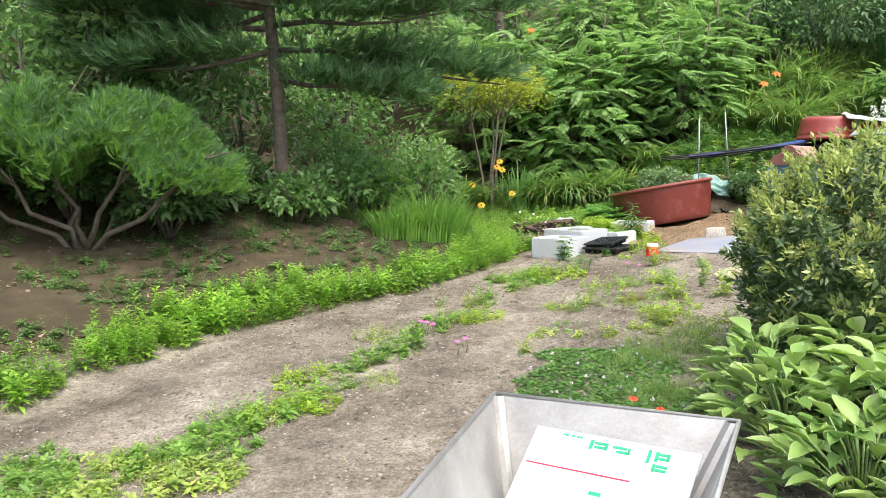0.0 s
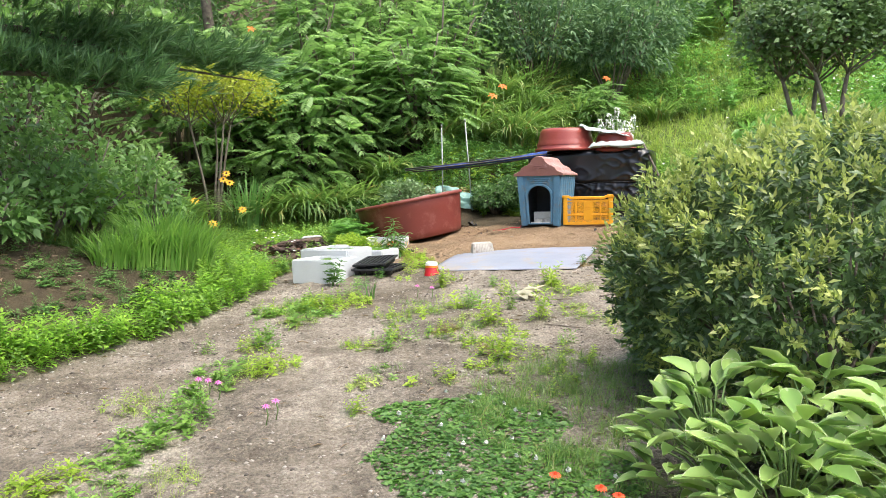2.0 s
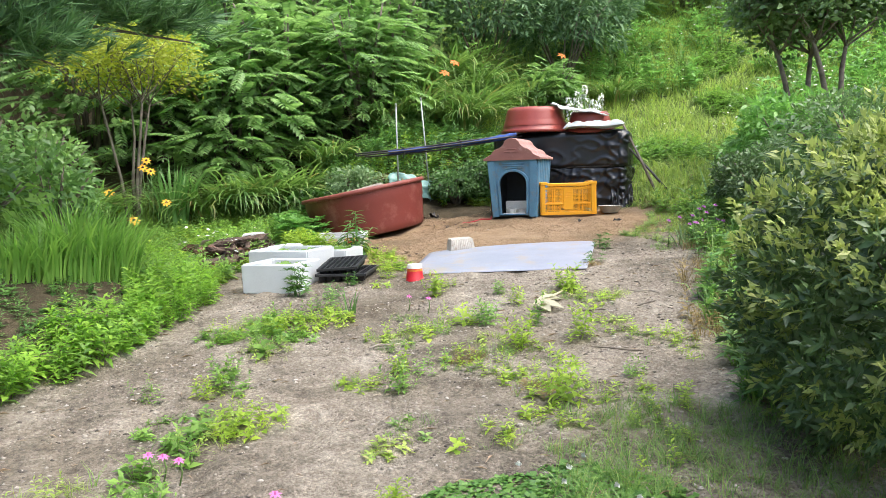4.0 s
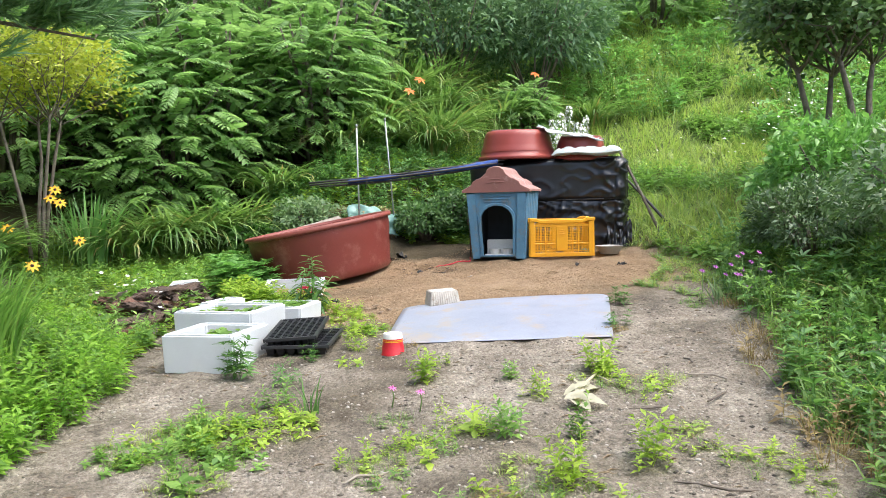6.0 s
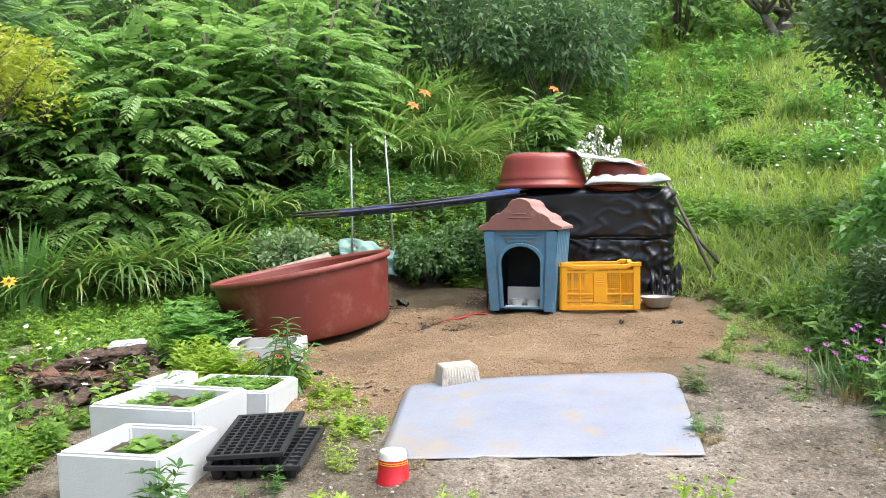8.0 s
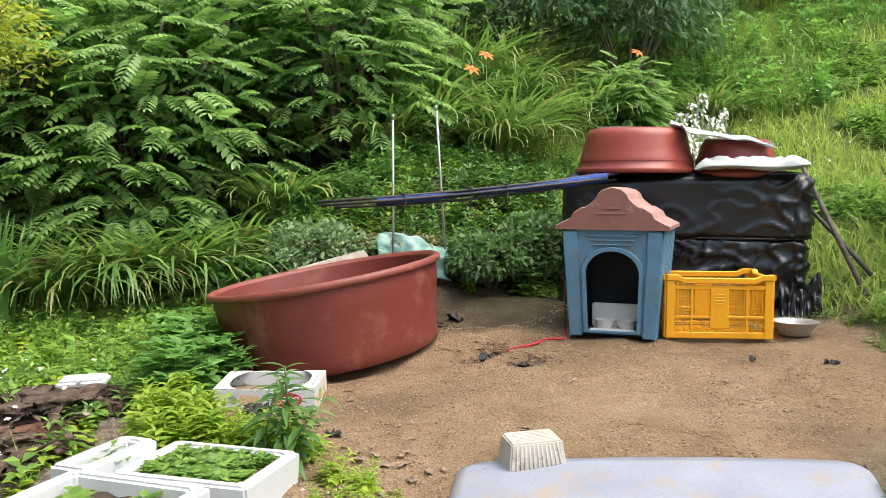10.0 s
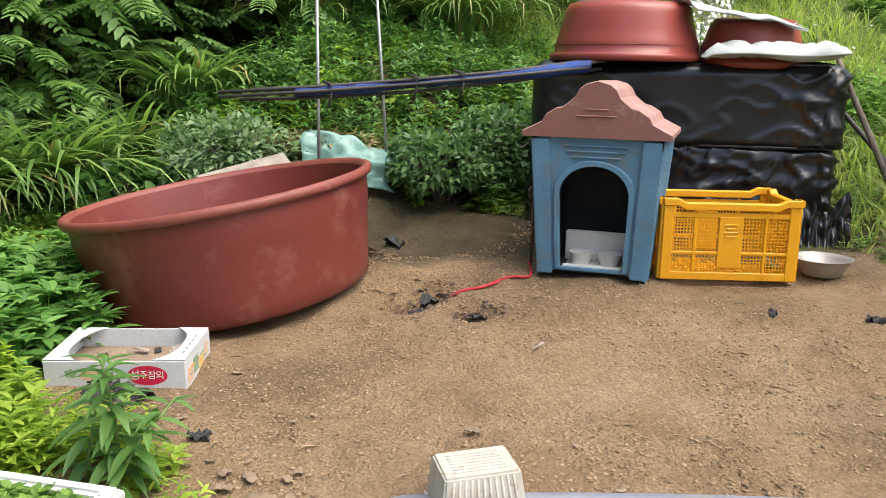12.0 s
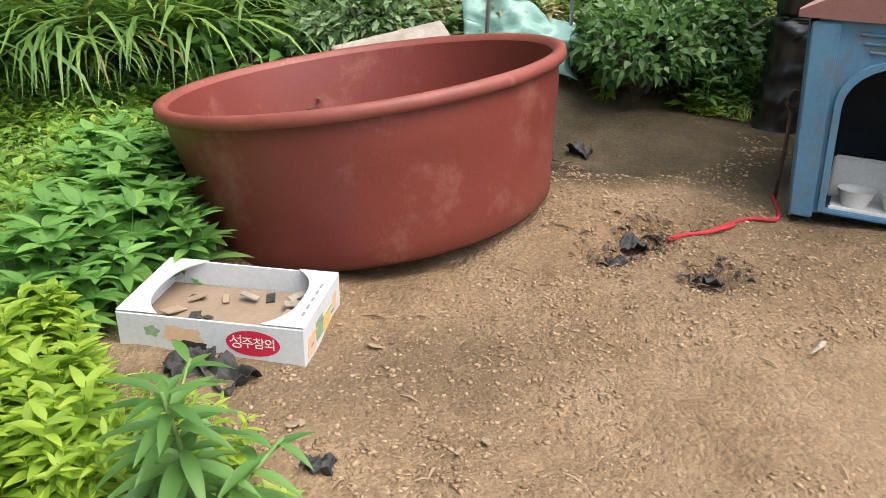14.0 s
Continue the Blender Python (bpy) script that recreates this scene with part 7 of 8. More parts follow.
for x, y, z in ((1.34, 13.3, 1.17), (1.3, 13.28, 1.1), (1.37, 13.25, 1.06), (0.97, 13.3, 0.86), (1.5, 13.2, 0.74), (1.05, 12.0, 0.62)):
    flower("yellow_flower", x, y, z, 0.055, M_PETAL_YELLOW, "yellow daisy-like flower on a tall stalk", 8, 50)
for x, y, dz in ((1.9, 14.9, 2.2), (5.45, 14.4, 0.85), (7.5, 14.9, 0.8), (5.2, 14.2, 0.75), (0.8, 16.0, 2.4)):
    flower("orange_lily", x, y, gz(x, y) + dz, 0.08, M_PETAL_ORANGE, "orange lily flower above the leaves", 6, 40)
for x, y in ((0.56, 7.01), (0.6, 6.95), (0.75, 6.5), (0.8, 6.55), (2.12, 8.57), (2.19, 8.46), (0.52, 7.05)):
    flower("pink_flower", x, y, gz(x, y) + 0.085, 0.02, M_PETAL_PINK, "small pink flower in the drive", 7, 20)
for x, y in ((1.5, 5.34), (1.58, 5.19), (1.6, 5.12)):
    flower("red_marigold", x, y, gz(x, y) + 0.09, 0.022, M_PETAL_RED, "orange-red marigold beside the clover", 12, 15)
g_ = np.random.default_rng(900)
for k in range(14):
    x, y = 4.62 + g_.normal(0, 0.11), 8.98 + g_.normal(0, 0.1)
    flower("purple_aster", x, y, gz(x, y) + g_.uniform(0.12, 0.28), 0.02, M_PETAL_PURPLE, "purple aster at the drive's border", 9, 30)


def yucca():
    """Tall white flower spikes behind the tubs."""
    x, y = 6.2, 12.6
    root = thing("white_flowering_plant", pose(x, y, gz(x, y)), "plant with tall spikes of white bell flowers", "plant")
    g = np.random.default_rng(910)
    out, st = [], []
    for k in range(5):
        dx, dy, h = -0.25 + 0.17 * k, -0.1 + 0.07 * k, 0.98 + 0.08 * (k % 3)
        st.append(tube([(dx * 0.2, dy * 0.2, 0), (dx, dy, h)], 0.008, 5))
        n = 190
        s = g.uniform(0.5, 1.0, n)
        a = g.uniform(0, 2 * np.pi, n)
        p = np.stack([dx * s + 0.07 * (1.1 - s) * 2 * np.cos(a), dy * s + 0.07 * (1.1 - s) * 2 * np.sin(a), h * s], -1)
        out.append(scatter(fine_leaf(0.75, 0.2, 0.3, 3, 0.05), p, np.stack([np.cos(a), np.sin(a), np.full(n, -0.6)], -1), np.tile([0, 0, 1.0], (n, 1)), g.uniform(0.02, 0.038, n)))
    V, F = join(out)
    tagged(solid("flower_mass", V, F, M_PETAL_WHITE, root), "white hanging bell flowers", kind="stuff")
    for V, F in st:
        solid("stalk", V, F, M_STEM, root)
    V, F = scatter(blade(0.06, 0.4, 3), np.zeros((30, 3)), directions(30, -0.05, 0.05, g), np.tile([0, 0, 1.0], (30, 1)) + g.normal(0, 0.3, (30, 3)), g.uniform(0.3, 0.5, 30))
    solid("leaves", V, F, M_STRAP, root)


yucca()


def daisies():
    g = np.random.default_rng(920)
    xy = np.concatenate([np.stack([g.normal(8.8, 0.7, 160), g.normal(11.6, 0.5, 160)], -1), np.stack([g.uniform(6.5, 11, 90), g.uniform(10.5, 16, 90)], -1), np.stack([g.normal(1.75, 0.15, 24), g.normal(11.8, 0.3, 24)], -1)])
    V, F = scatter(T_STAR[0], on_ground(xy, 0.0) + np.array([0, 0, 1.0]) * g.uniform(0.22, 0.42, len(xy))[:, None] * np.where(xy[:, 0] < 3, 0.5, 1)[:, None], directions(len(xy), -0.3, 0.3, g), np.stack([g.normal(-0.3, 0.3, len(xy)), g.normal(-0.4, 0.3, len(xy)), np.ones(len(xy))], -1), g.uniform(0.012, 0.022, len(xy)))
    tagged(solid("wild_daisies", V, F, M_PETAL_WHITE), "small white wild daisies in the grass", "flowers", kind="stuff")


daisies()


# ---- loose matter on the ground ----
def pebbles():
    g = np.random.default_rng(950)
    base = np.array([(0, 0, 1), (1, 0, 0.1), (0.15, 0.7, 0.25), (-0.9, 0.5, -0.1), (-0.6, -0.8, 0.2), (0.5, -0.75, -0.1), (0, 0, -0.7)], float) * np.array([1.1, 0.8, 0.5])
    tri = np.array([(0, 1, 2), (0, 2, 3), (0, 3, 4), (0, 4, 5), (0, 5, 1), (6, 2, 1), (6, 3, 2), (6, 4, 3), (6, 5, 4), (6, 1, 5)])
    xy = sown(g, 34000, -1.6, 5.2, 4.2, 10.6, lambda x, y: (toe_distance(x, y) <= 0) & (np.hypot((x - 4.1) / 1.15, y - 11.1) > 1.35) & (vnoise(x, y, 0.5, 12) > 0.25))
    V, F = scatter((base, tri), on_ground(xy, 0.0), directions(len(xy), -0.2, 0.2, g), np.tile([0, 0, 1.0], (len(xy), 1)), 0.003 + 0.012 * g.random(len(xy)) ** 3)
    tagged(solid("gravel", V, F, M_STONE, smooth=False), "loose pale gravel stones on the drive", "gravel", kind="stuff")
    xy = sown(g, 40000, 2.6, 5.4, 9.9, 12.3, lambda x, y: (np.hypot((x - 4.1) / 1.2, y - 11.0) < 1.5) & (vnoise(x, y, 0.4, 13) > 0.3))
    V, F = scatter((base, tri), on_ground(xy, 0.0), directions(len(xy), -0.2, 0.2, g), np.tile([0, 0, 1.0], (len(xy), 1)), 0.002 + 0.0085 * g.random(len(xy)) ** 4)
    tagged(solid("earth_crumbs", V, F, M_CLOD, smooth=False), "crumbs of tan earth on the trodden soil", "earth", kind="stuff")
    xy = sown(g, 2600, 2.5, 4.2, 9.9, 11.2, lambda x, y: np.hypot((x - 2.95) / 0.55, (y - 10.55) / 0.45) < 0.6 + 0.7 * vnoise(x, y, 0.3, 15))
    V, F = scatter((leaf(0.25, 0.1, 0.1)), on_ground(xy, 0.002), directions(len(xy), -0.15, 0.25, g), np.tile([0, 0, 1.0], (len(xy), 1)), g.uniform(0.006, 0.02, len(xy)))
    tagged(solid("straw_litter", V, F, M_DRY), "dry straw and leaf crumbs on the soil", "leaf litter", kind="stuff")
    xy = sown(g, 1500, -1.2, 5, 4.5, 12.2, lambda x, y: toe_distance(x, y) <= 0)
    V, F = scatter((leaf(0.12, 0.1, 0.05)), on_ground(xy, 0.004), directions(len(xy), -0.1, 0.15, g), np.tile([0, 0, 1.0], (len(xy), 1)), g.uniform(0.02, 0.07, len(xy)))
    tagged(solid("straw_bits", V, F, M_DRY), "dry stalks scattered on the drive", "leaf litter", kind="stuff")


pebbles()


def litter():
    g = np.random.default_rng(957)
    xy = sown(g, 1300, 3.5, 4.5, 12.05, 12.7, lambda x, y: patchy(x, y, 0.15, 56, 0.35))
    for nm, sel, mt, lb in (("dark_litter", xy[::2], M_WOODROT, "dark rotting stalks and bark behind the tub"), ("dry_stalks", xy[1::2], M_DRY, "dry pale stalks on the soil behind the tub")):
        V, F = scatter(leaf(0.1, 0.1, 0.08), on_ground(sel, 0.006), directions(len(sel), -0.1, 0.35, g), np.tile([0, 0, 1.0], (len(sel), 1)), g.uniform(0.02, 0.075, len(sel)))
        tagged(solid(nm, V, F, mt), lb, "leaf litter", kind="stuff")
    spots = np.concatenate([np.stack([g.normal(hx, 0.05, 90), g.normal(hy, 0.04, 90)], -1) for hx, hy in ((3.77, 11.52), (3.9, 11.57), (3.92, 11.27))])
    V, F = scatter(leaf(0.35, 0.15, 0.2), on_ground(spots, 0.006), directions(len(spots), -0.1, 0.4, g), np.tile([0, 0, 1.0], (len(spots), 1)), g.uniform(0.012, 0.05, len(spots)))
    tagged(solid("hole_litter", V, F, M_WOODROT), "dark leaf crumbs and twigs in the dug holes", "leaf litter", kind="stuff")


litter()


def chip(name, x, y, size, yaw, mat, label, category, curl=0.15, shape=0.5):
    """A curled piece of dry leaf, bark or card."""
    n = 7
    V = []
    for j in range(n + 1):
        s = j / n
        w = shape / 2 * (math.sin(math.pi * (0.08 + 0.84 * s)) ** 0.6) * (1 + 0.2 * math.sin(j * 2.1 + yaw))
        for k in (-1, 0, 1):
            V.append((w * k * (0.55 + 0.9 * vnoise(j * 1.7 + yaw, k * 5.0 + size * 90, 1.0, 5)), s - 0.5, 0.02 + curl * (k * k * 0.5 * w * 2 + (s - 0.5) ** 2 * 0.6)))
    V = np.array(V)
    F = [(3 * j + k, 3 * j + k + 1, 3 * j + k + 4, 3 * j + k + 3) for j in range(n) for k in (0, 1)]
    V[:, 2] += 0.16 * (vnoise(V[:, 0] * 6 + yaw, V[:, 1] * 4, 1.0, 6) - 0.3)
    W = V - np.array([0, 0, 0.014])
    m = len(V)
    F2 = [tuple(m + i for i in f[::-1]) for f in F]
    rim = list(range(0, 3 * n + 1, 3)) + [3 * n + 1, 3 * n + 2] + list(range(3 * n - 1, 1, -3)) + [1]
    side = [(rim[i], rim[(i + 1) % len(rim)], m + rim[(i + 1) % len(rim)], m + rim[i]) for i in range(len(rim))]
    ob = solid(name, np.concatenate([V, W]) * size, np.array(F + F2 + side), mat)
    ob.matrix_world = pose(x, y, float(ground_z(x, y)) + 0.004, 0, 0, yaw)
    return tagged(ob, label, category, "scraps on the soil")


for k, (x, y, s) in enumerate(((2.91, 10.64, 0.08), (2.91, 10.54, 0.09), (2.96, 10.5, 0.07), (3.02, 10.42, 0.08), (3.52, 10.2, 0.05), (3.66, 10.14, 0.06), (3.69, 10.36, 0.04), (3.05, 11.28, 0.05), (2.83, 11.04, 0.05), (2.75, 10.5, 0.06))):
    chip("dry_leaf", x, y, s * 0.8, 57 * k, M_DRY if k % 3 else M_BROWNCARD, "pale dry leaf curled on the soil", "leaf")
chip("wood_chip", 3.945, 10.9, 0.085, 115, M_PLANK, "pale wood splinter on the soil", "wood", 0.05, 0.16)
g_ = np.random.default_rng(955)
for k in range(26):
    x, y = 1.72 + g_.normal(0, 0.2), 11.3 + g_.normal(0, 0.28)
    c_ = chip("bark_chip", x, y, g_.uniform(0.06, 0.15), g_.uniform(0, 360), (M_WOODROT, M_BARK, M_PLANK)[k % 3 if k % 4 else 0], "flake of rotten bark on the log heap", "bark", 0.25, g_.uniform(0.2, 0.5))
    c_.matrix_world = Matrix.Translation((0, 0, g_.uniform(0.05, 0.12))) @ c_.matrix_world @ pose(0, 0, 0, g_.normal(0, 18), g_.normal(0, 18), 0)
for k in range(18):
    x, y = 2.95 + g_.normal(0, 0.3), 10.5 + g_.normal(0, 0.22)
    chip("dry_leaf", x, y, g_.uniform(0.025, 0.055), g_.uniform(0, 360), M_DRY if k % 3 else M_BROWNCARD, "pale dry leaf curled on the soil", "leaf", 0.6, g_.uniform(0.4, 0.8))
SCRAPS = []
for k, (x, y, s) in enumerate(((3.92, 11.6, 0.1), (3.82, 11.55, 0.08), (3.95, 11.29, 0.07), (4.06, 12.25, 0.12), (2.72, 11.27, 0.12), (2.65, 11.31, 0.1), (4.1, 11.58, 0.05), (2.85, 10.91, 0.06), (4.82, 10.72, 0.04), (5.08, 10.5, 0.06))):
    SCRAPS.append((x, y, s, 71 * k + 20))


def wilted_stalk():
    root = thing("wilted_stalk", pose(2.8, 8.22, gz(2.8, 8.22), 4, -3, 25), "cut plant stalk with wilted pale leaves on the gravel", "plant")
    V, F = tube([(-0.12, -0.06, 0.02), (0.1, 0.02, 0.025), (0.32, 0.06, 0.02)], [0.009, 0.008, 0.005], 7)
    solid("stalk", V, F, M_DRYSTEM, root)
    for k, (x, a, s) in enumerate(((-0.1, 200, 0.17), (-0.08, 150, 0.16), (-0.02, 260, 0.18), (0.05, 300, 0.16), (0.1, 70, 0.14), (-0.12, 235, 0.15))):
        V, F = fine_leaf(0.45, 0.12, 0.1, 5, 0.01, 0.02)
        lf = solid("leaf", V * s, F, M_WILT, root)
        lf.matrix_local = pose(x, 0, 0.025, 0, 8, a)


M_WILT = foliage("wilted_leaf", (0.3, 0.31, 0.19), (0.42, 0.4, 0.28), 0.2, 0.6)
M_DRYSTEM = surface("pale_stalk", (0.6, 0.54, 0.36), (0.46, 0.4, 0.25), 0.7)
wilted_stalk()
for k, (x, y, L, yaw) in enumerate(((3.55, 8.33, 0.14, 60), (3.05, 8.35, 0.2, 70), (4.14, 9.43, 0.14, -20), (2.69, 9.87, 0.12, 40), (3.3, 7.9, 0.3, 20), (3.4, 8.1, 0.22, 110), (2.95, 7.95, 0.18, 160), (1.75, 8.0, 0.2, 10), (2.6, 7.3, 0.25, 130))):
    g_ = np.random.default_rng(980 + k)
    V, F = tube([(-L / 2, 0, 0.006), (-L / 6, g_.normal(0, 0.012), 0.012), (L / 5, g_.normal(0, 0.012), 0.007), (L / 2, 0, 0.009)], [0.004, 0.005, 0.004, 0.002], 6)
    ob = solid("twig", V, F, M_PLANK if k % 2 else M_BARK_GREY)
    ob.matrix_world = pose(x, y, float(ground_z(x, y)), 0, 0, yaw)
    tagged(ob, "dry twig lying on the gravel", "twig", "twigs on the drive")


M_WOODROT2 = surface("red_rotten_wood", (0.24, 0.12, 0.075), (0.1, 0.06, 0.045), 0.95, 11, 50, 1.0)


def log_heap():
    """Rotting logs and bark in the weeds, with a pale foam tray on top."""
    for k, (x, y, L, w, h, yaw, z, tilt) in enumerate(((1.72, 11.45, 0.6, 0.2, 0.09, 18, 0.0, 4), (1.6, 11.08, 0.52, 0.17, 0.08, 28, 0.0, -5), (1.96, 11.72, 0.5, 0.2, 0.1, -8, 0.0, 6), (1.5, 10.82, 0.36, 0.14, 0.07, 62, 0.0, 0), (1.84, 11.52, 0.5, 0.13, 0.06, 6, 0.09, -7), (1.66, 11.2, 0.42, 0.1, 0.05, 40, 0.075, 8), (1.58, 11.55, 0.4, 0.12, 0.06, -30, 0.03, 10), (1.9, 11.3, 0.3, 0.1, 0.05, 80, 0.0, 5))):
        g = np.random.default_rng(990 + k)
        n, m = 30, 14
        V = []
        for i in range(n):
            s = i / (n - 1)
            end = 0.55 + 0.45 * min(1, 6 * min(s, 1 - s) + 0.2 * g.random())
            for j in range(m):
                a = 2 * math.pi * j / m
                q = end * (1 + 0.8 * (vnoise(s * 2.2 + k, j * 0.9, 0.5, 70 + k) - 0.5) + 0.7 * (vnoise(s * 9, j * 1.7, 0.6, 90 + k) - 0.5))
                V.append(((s - 0.5) * L + 0.02 * g.normal(), 0.5 * w * q * math.cos(a), 0.5 * h * (1 + q * math.sin(a))))
        F = [(i * m + j, i * m + (j + 1) % m, (i + 1) * m + (j + 1) % m, (i + 1) * m + j) for i in range(n - 1) for j in range(m)]
        caps = np.array([list(range(m))[::-1], list(range((n - 1) * m, n * m))])
        ob = solid("rotten_log", np.array(V), [np.array(F), caps], M_WOODROT if k % 3 else M_WOODROT2, smooth=False)
        ob.matrix_world = pose(x, y, gz(x, y) + z, 0, tilt, yaw)
        tagged(ob, "split rotting dark brown log among the weeds", "log", "rotten logs")
    x, y = 2.02, 11.72
    root = thing("foam_tray", pose(x, y, gz(x, y) + 0.11, 4, -3, -20), "small white foam tray lying on the logs", "tray")
    bm = box_bm((0.2, 0.12, 0.035), (0, 0, 0), 0.012, 3)
    part("body", bm, M_FOAM, root)
    part("hollow", box_bm((0.15, 0.08, 0.004), (0, 0, 0.0345), 0.001, 1), M_WHITE, root)


log_heap()


def sheet(name, cx, cy, cz, w, h, rx, ry, rz, mat, label, seed, wave=0.05, t=0.004):
    """A creased thin sheet with a little thickness."""
    nx, ny = 22, 16
    V = []
    for s in (0, 1):
        for j in range(ny + 1):
            for i in range(nx + 1):
                u, v = i / nx - 0.5, j / ny - 0.5
                z = wave * (vnoise(u * 3 + 4, v * 3 + 7, 0.8, seed) - 0.5) + wave * 0.5 * (vnoise(u * 9, v * 9, 1, seed + 1) - 0.5)
                e = 1 + 0.3 * (vnoise(u * 6 + 3, v * 6, 1, seed + 2) - 0.5)
                V.append((u * w * e, v * h * e, z - s * t))
    n = (nx + 1) * (ny + 1)
    F = []
    for j in range(ny):
        for i in range(nx):
            a = j * (nx + 1) + i
            F += [(a, a + 1, a + nx + 2, a + nx + 1), (n + a, n + a + nx + 1, n + a + nx + 2, n + a + 1)]
    edge = list(range(nx)) + [nx + j * (nx + 1) for j in range(ny)] + [ny * (nx + 1) + nx - i for i in range(nx)] + [(ny - j) * (nx + 1) for j in range(ny)]
    F += [(edge[k], n + edge[k], n + edge[(k + 1) % len(edge)], edge[(k + 1) % len(edge)]) for k in range(len(edge))]
    ob = solid(name, np.array(V), np.array(F), mat)
    ob.matrix_world = pose(cx, cy, cz, rx, ry, rz)
    return tagged(ob, label, "sheet")


for k, (x, y, s, a) in enumerate(SCRAPS):
    sheet("dark_scrap", x, y, float(ground_z(x, y)) + 0.012, s, s * 0.7, 6 * (k % 3), 9 - 5 * (k % 4), a, M_CHAR, "crumpled dark plastic scrap lying in the soil", 60 + 3 * k, s * 0.55, 0.003)
sheet("teal_sheet", 4.07, 12.86, 0.84, 0.47, 0.24, 55, 12, -20, M_TEAL, "crumpled pale teal plastic sheet behind the tub", 5, 0.09)
ob_ = part("weathered_plank", box_bm((0.46, 0.12, 0.025), (0, 0, 0), 0.006), M_PLANK)
ob_.matrix_world = pose(3.53, 12.87, 0.782, 30, -12.5, 2)
tagged(ob_, "weathered grey plank lying behind the tub", "plank")
sheet("blue_scrap", 5.22, 11.08, gz(5.22, 11.08) + 0.02, 0.12, 0.08, 10, 20, 30, M_TEAL, "torn pale blue plastic beside the metal bowl", 8, 0.05)
sheet("white_cloth", 5.5, 11.64, 1.585, 0.55, 0.32, 6, 12, -42, M_BAG, "white cloth draped over the upturned tubs", 11, 0.05, 0.006)


ob_ = part("small_plank", box_bm((0.2, 0.1, 0.022), (0, 0, 0), 0.004), M_PLANK)
ob_.matrix_world = pose(5.1, 12.15, 1.625, 0, 0, -35)
tagged(ob_, "short weathered board lying on the upturned tub", "board")


def sack():
    """Flat white sack on the wrapped stack, seam along the edges, frayed end."""
    nx, ny = 26, 12
    V = []
    for s in (1, -1):
        for j in range(ny + 1):
            for i in range(nx + 1):
                u, v = i / nx, j / ny
                k = min(1, 9 * min(u, 1 - u)) ** 0.6 * min(1, 6 * min(v, 1 - v)) ** 0.6
                cr = 1 - 2 * abs(vnoise(u * 2.2 + v, v * 1.1 - u * 0.7, 0.33, 17) - 0.5)
                z = s * (0.024 * k * (0.6 + 0.7 * vnoise(u * 4, v * 4, 1, 18)) + 0.002) + 0.03 * cr ** 3 * k + 0.014 * math.sin(u * 5.0 + 0.6) * (u > 0.05)
                V.append(((u - 0.5) * 0.6 + 0.02 * math.sin(v * 11) * (u > 0.9), (v - 0.5) * (0.24 + 0.05 * math.sin(u * 6)), z + 0.05))
    n = (nx + 1) * (ny + 1)
    F = []
    for j in range(ny):
        for i in range(nx):
            a = j * (nx + 1) + i
            F += [(a, a + 1, a + nx + 2, a + nx + 1), (n + a, n + a + nx + 1, n + a + nx + 2, n + a + 1)]
    edge = list(range(nx)) + [nx + j * (nx + 1) for j in range(ny)] + [ny * (nx + 1) + nx - i for i in range(nx)] + [(ny - j) * (nx + 1) for j in range(ny)]
    F += [(edge[k], n + edge[k], n + edge[(k + 1) % len(edge)], edge[(k + 1) % len(edge)]) for k in range(len(edge))]
    root = thing("white_sack", pose(5.53, 11.45, 1.35, 4, -3, -44), "flat white woven sack on the wrapped stack", "sack")
    solid("body", np.array(V), np.array(F), M_BAG, root)


sack()


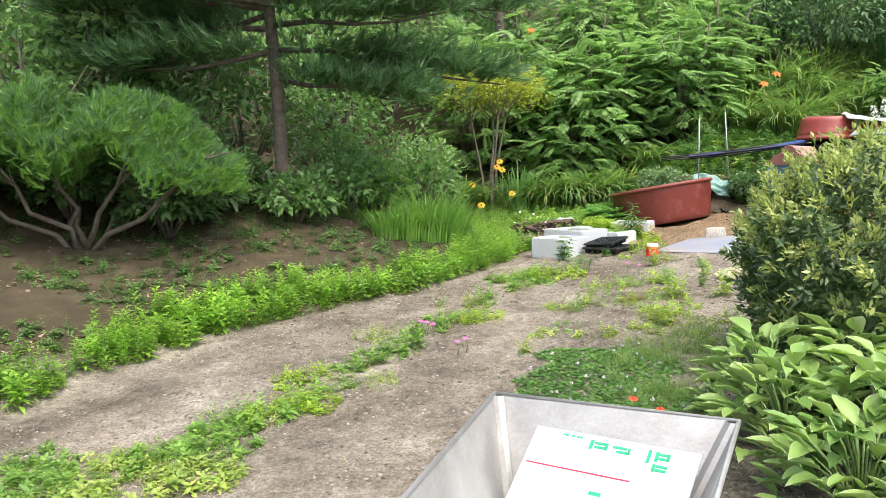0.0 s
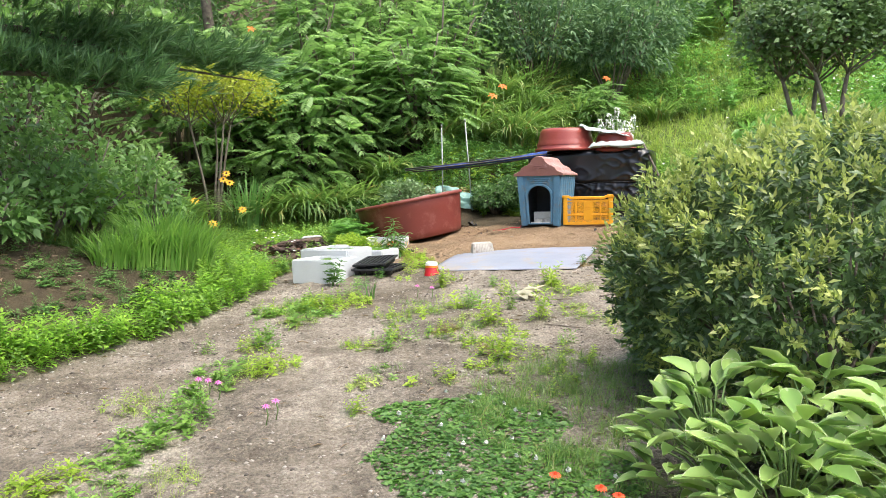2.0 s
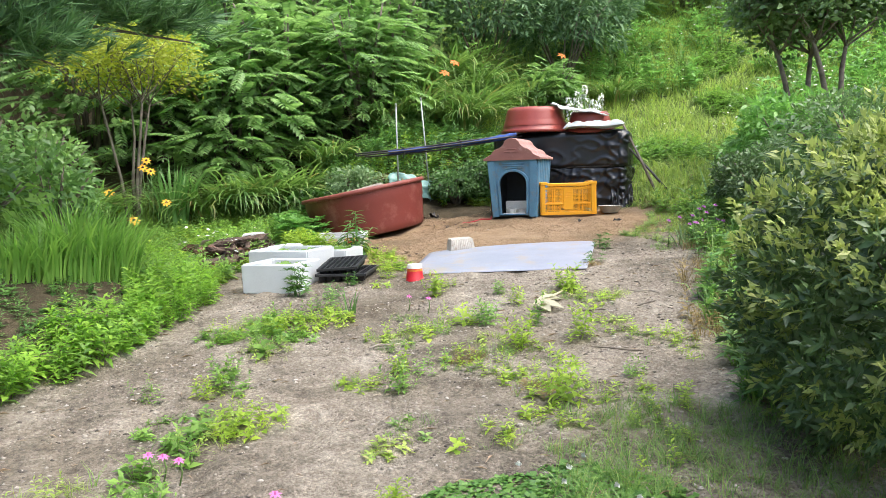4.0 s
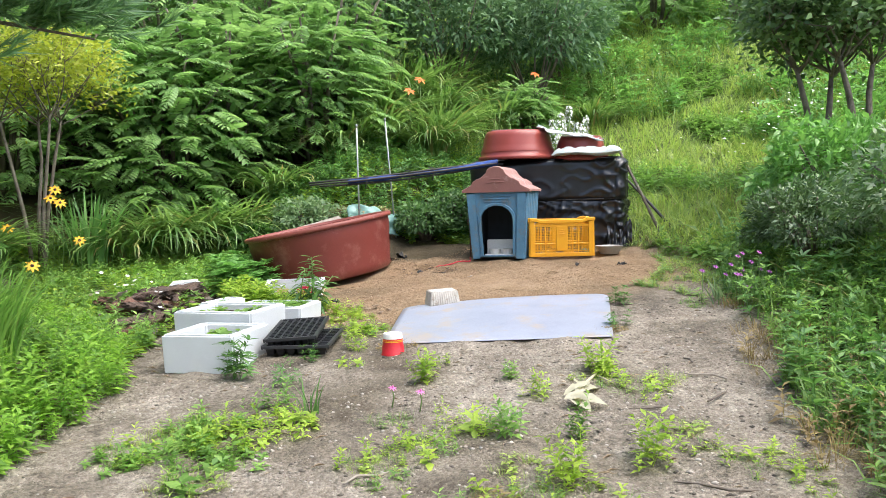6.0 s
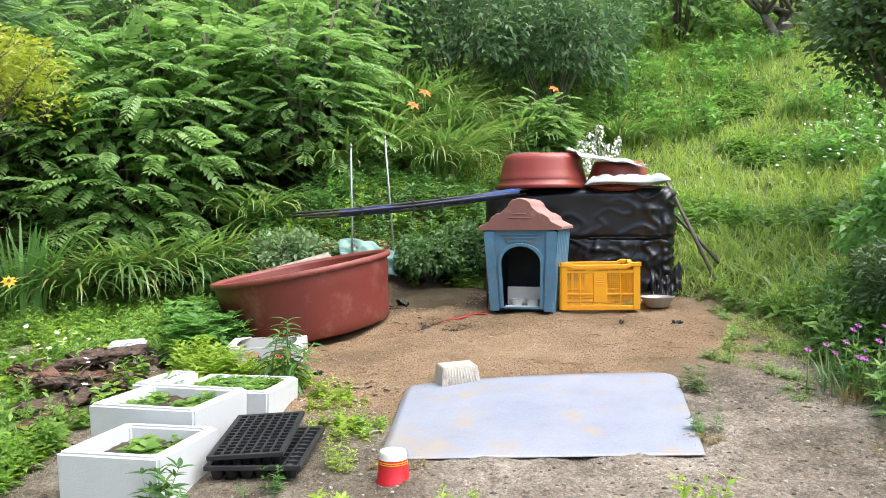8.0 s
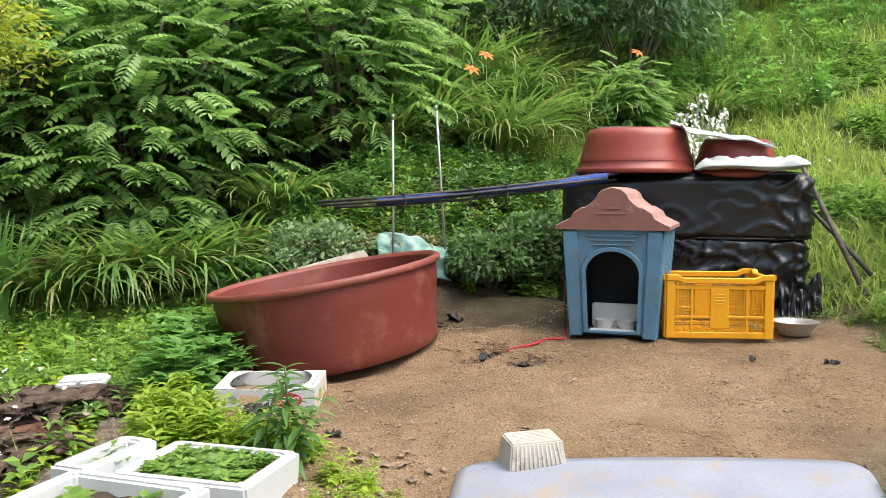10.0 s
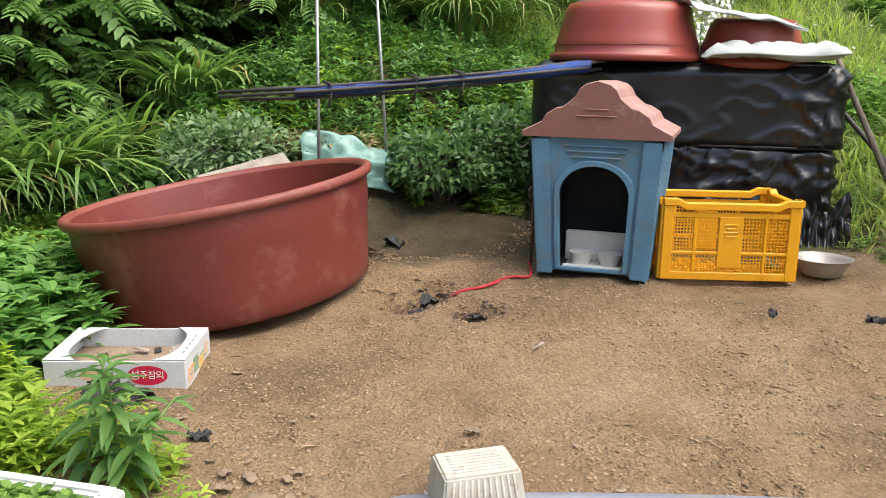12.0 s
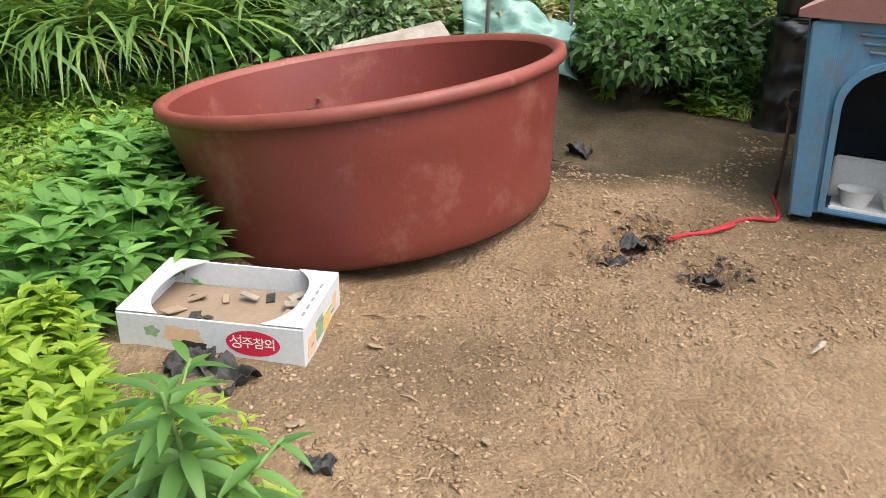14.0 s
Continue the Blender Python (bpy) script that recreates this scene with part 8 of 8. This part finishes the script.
def leaning_sticks():
    for k, (p, q, r, mt, lb) in enumerate((((6.05, 11.0, 0.55), (5.83, 11.38, 1.45), 0.016, M_BARK_GREY, "weathered stick leaning on the wrapped stack"),
                                           ((6.22, 10.98, 0.6), (5.9, 11.4, 1.2), 0.014, M_ROD, "dark stick leaning on the wrapped stack"))):
        V, F = tube([p, tuple((a + b) / 2 + 0.01 for a, b in zip(p, q)), q], [r, r * 0.9, r * 0.7], 8)
        ob = solid("leaning_stick", V, F, mt)
        tagged(ob, lb, "stick", "sticks leaning on the stack")


leaning_sticks()


def iron_stake():
    x, y = 4.4, 11.63
    root = thing("iron_stake", pose(x, y, gz(x, y) - 0.06), "rusty iron stake with a loop, beside the kennel", "stake")
    V, F = tube([(0, 0, 0), (0.003, 0, 0.2), (0, 0, 0.33)], 0.006, 8)
    solid("shaft", V, F, M_RUST, root)
    V, F = tube([(0.022 * math.sin(a), 0, 0.355 - 0.026 * math.cos(a)) for a in np.linspace(0, 2 * math.pi, 15)], 0.006, 7)
    solid("loop", V, F, M_RUST, root)


iron_stake()


def leash():
    """Flat red lead from the stake, lying in a bend on the earth."""
    pts = [(4.4, 11.64), (4.31, 11.48), (4.22, 11.52), (4.08, 11.515), (3.99, 11.545), (3.96, 11.52), (4.0, 11.5), (4.07, 11.49), (4.16, 11.5)]
    P = np.array([(x, y, float(ground_z(x, y)) + 0.008) for x, y in pts])
    t = np.linspace(0, len(P) - 1, 40)
    C = np.stack([np.interp(t, np.arange(len(P)), P[:, k]) for k in range(3)], -1)
    for _ in range(3):
        C[1:-1] = (C[:-2] + 2 * C[1:-1] + C[2:]) / 4
    V, F = tube(C, 0.006, 8)
    tagged(solid("red_lead", V, F, M_ROPE), "red webbing lead lying on the bare earth", "lead")


leash()


def feeding_tray():
    root = thing("feeding_tray", K @ pose(0, 0.125, 0.03, 4, 0, 0), "dirty white tray in the kennel doorway", "tray")
    part("plate", box_bm((0.235, 0.2, 0.008), (0, 0, 0), 0.003), M_WHITE, root)
    part("lip", box_bm((0.235, 0.01, 0.022), (0, -0.1, 0), 0.003), M_WHITE, root)


feeding_tray()
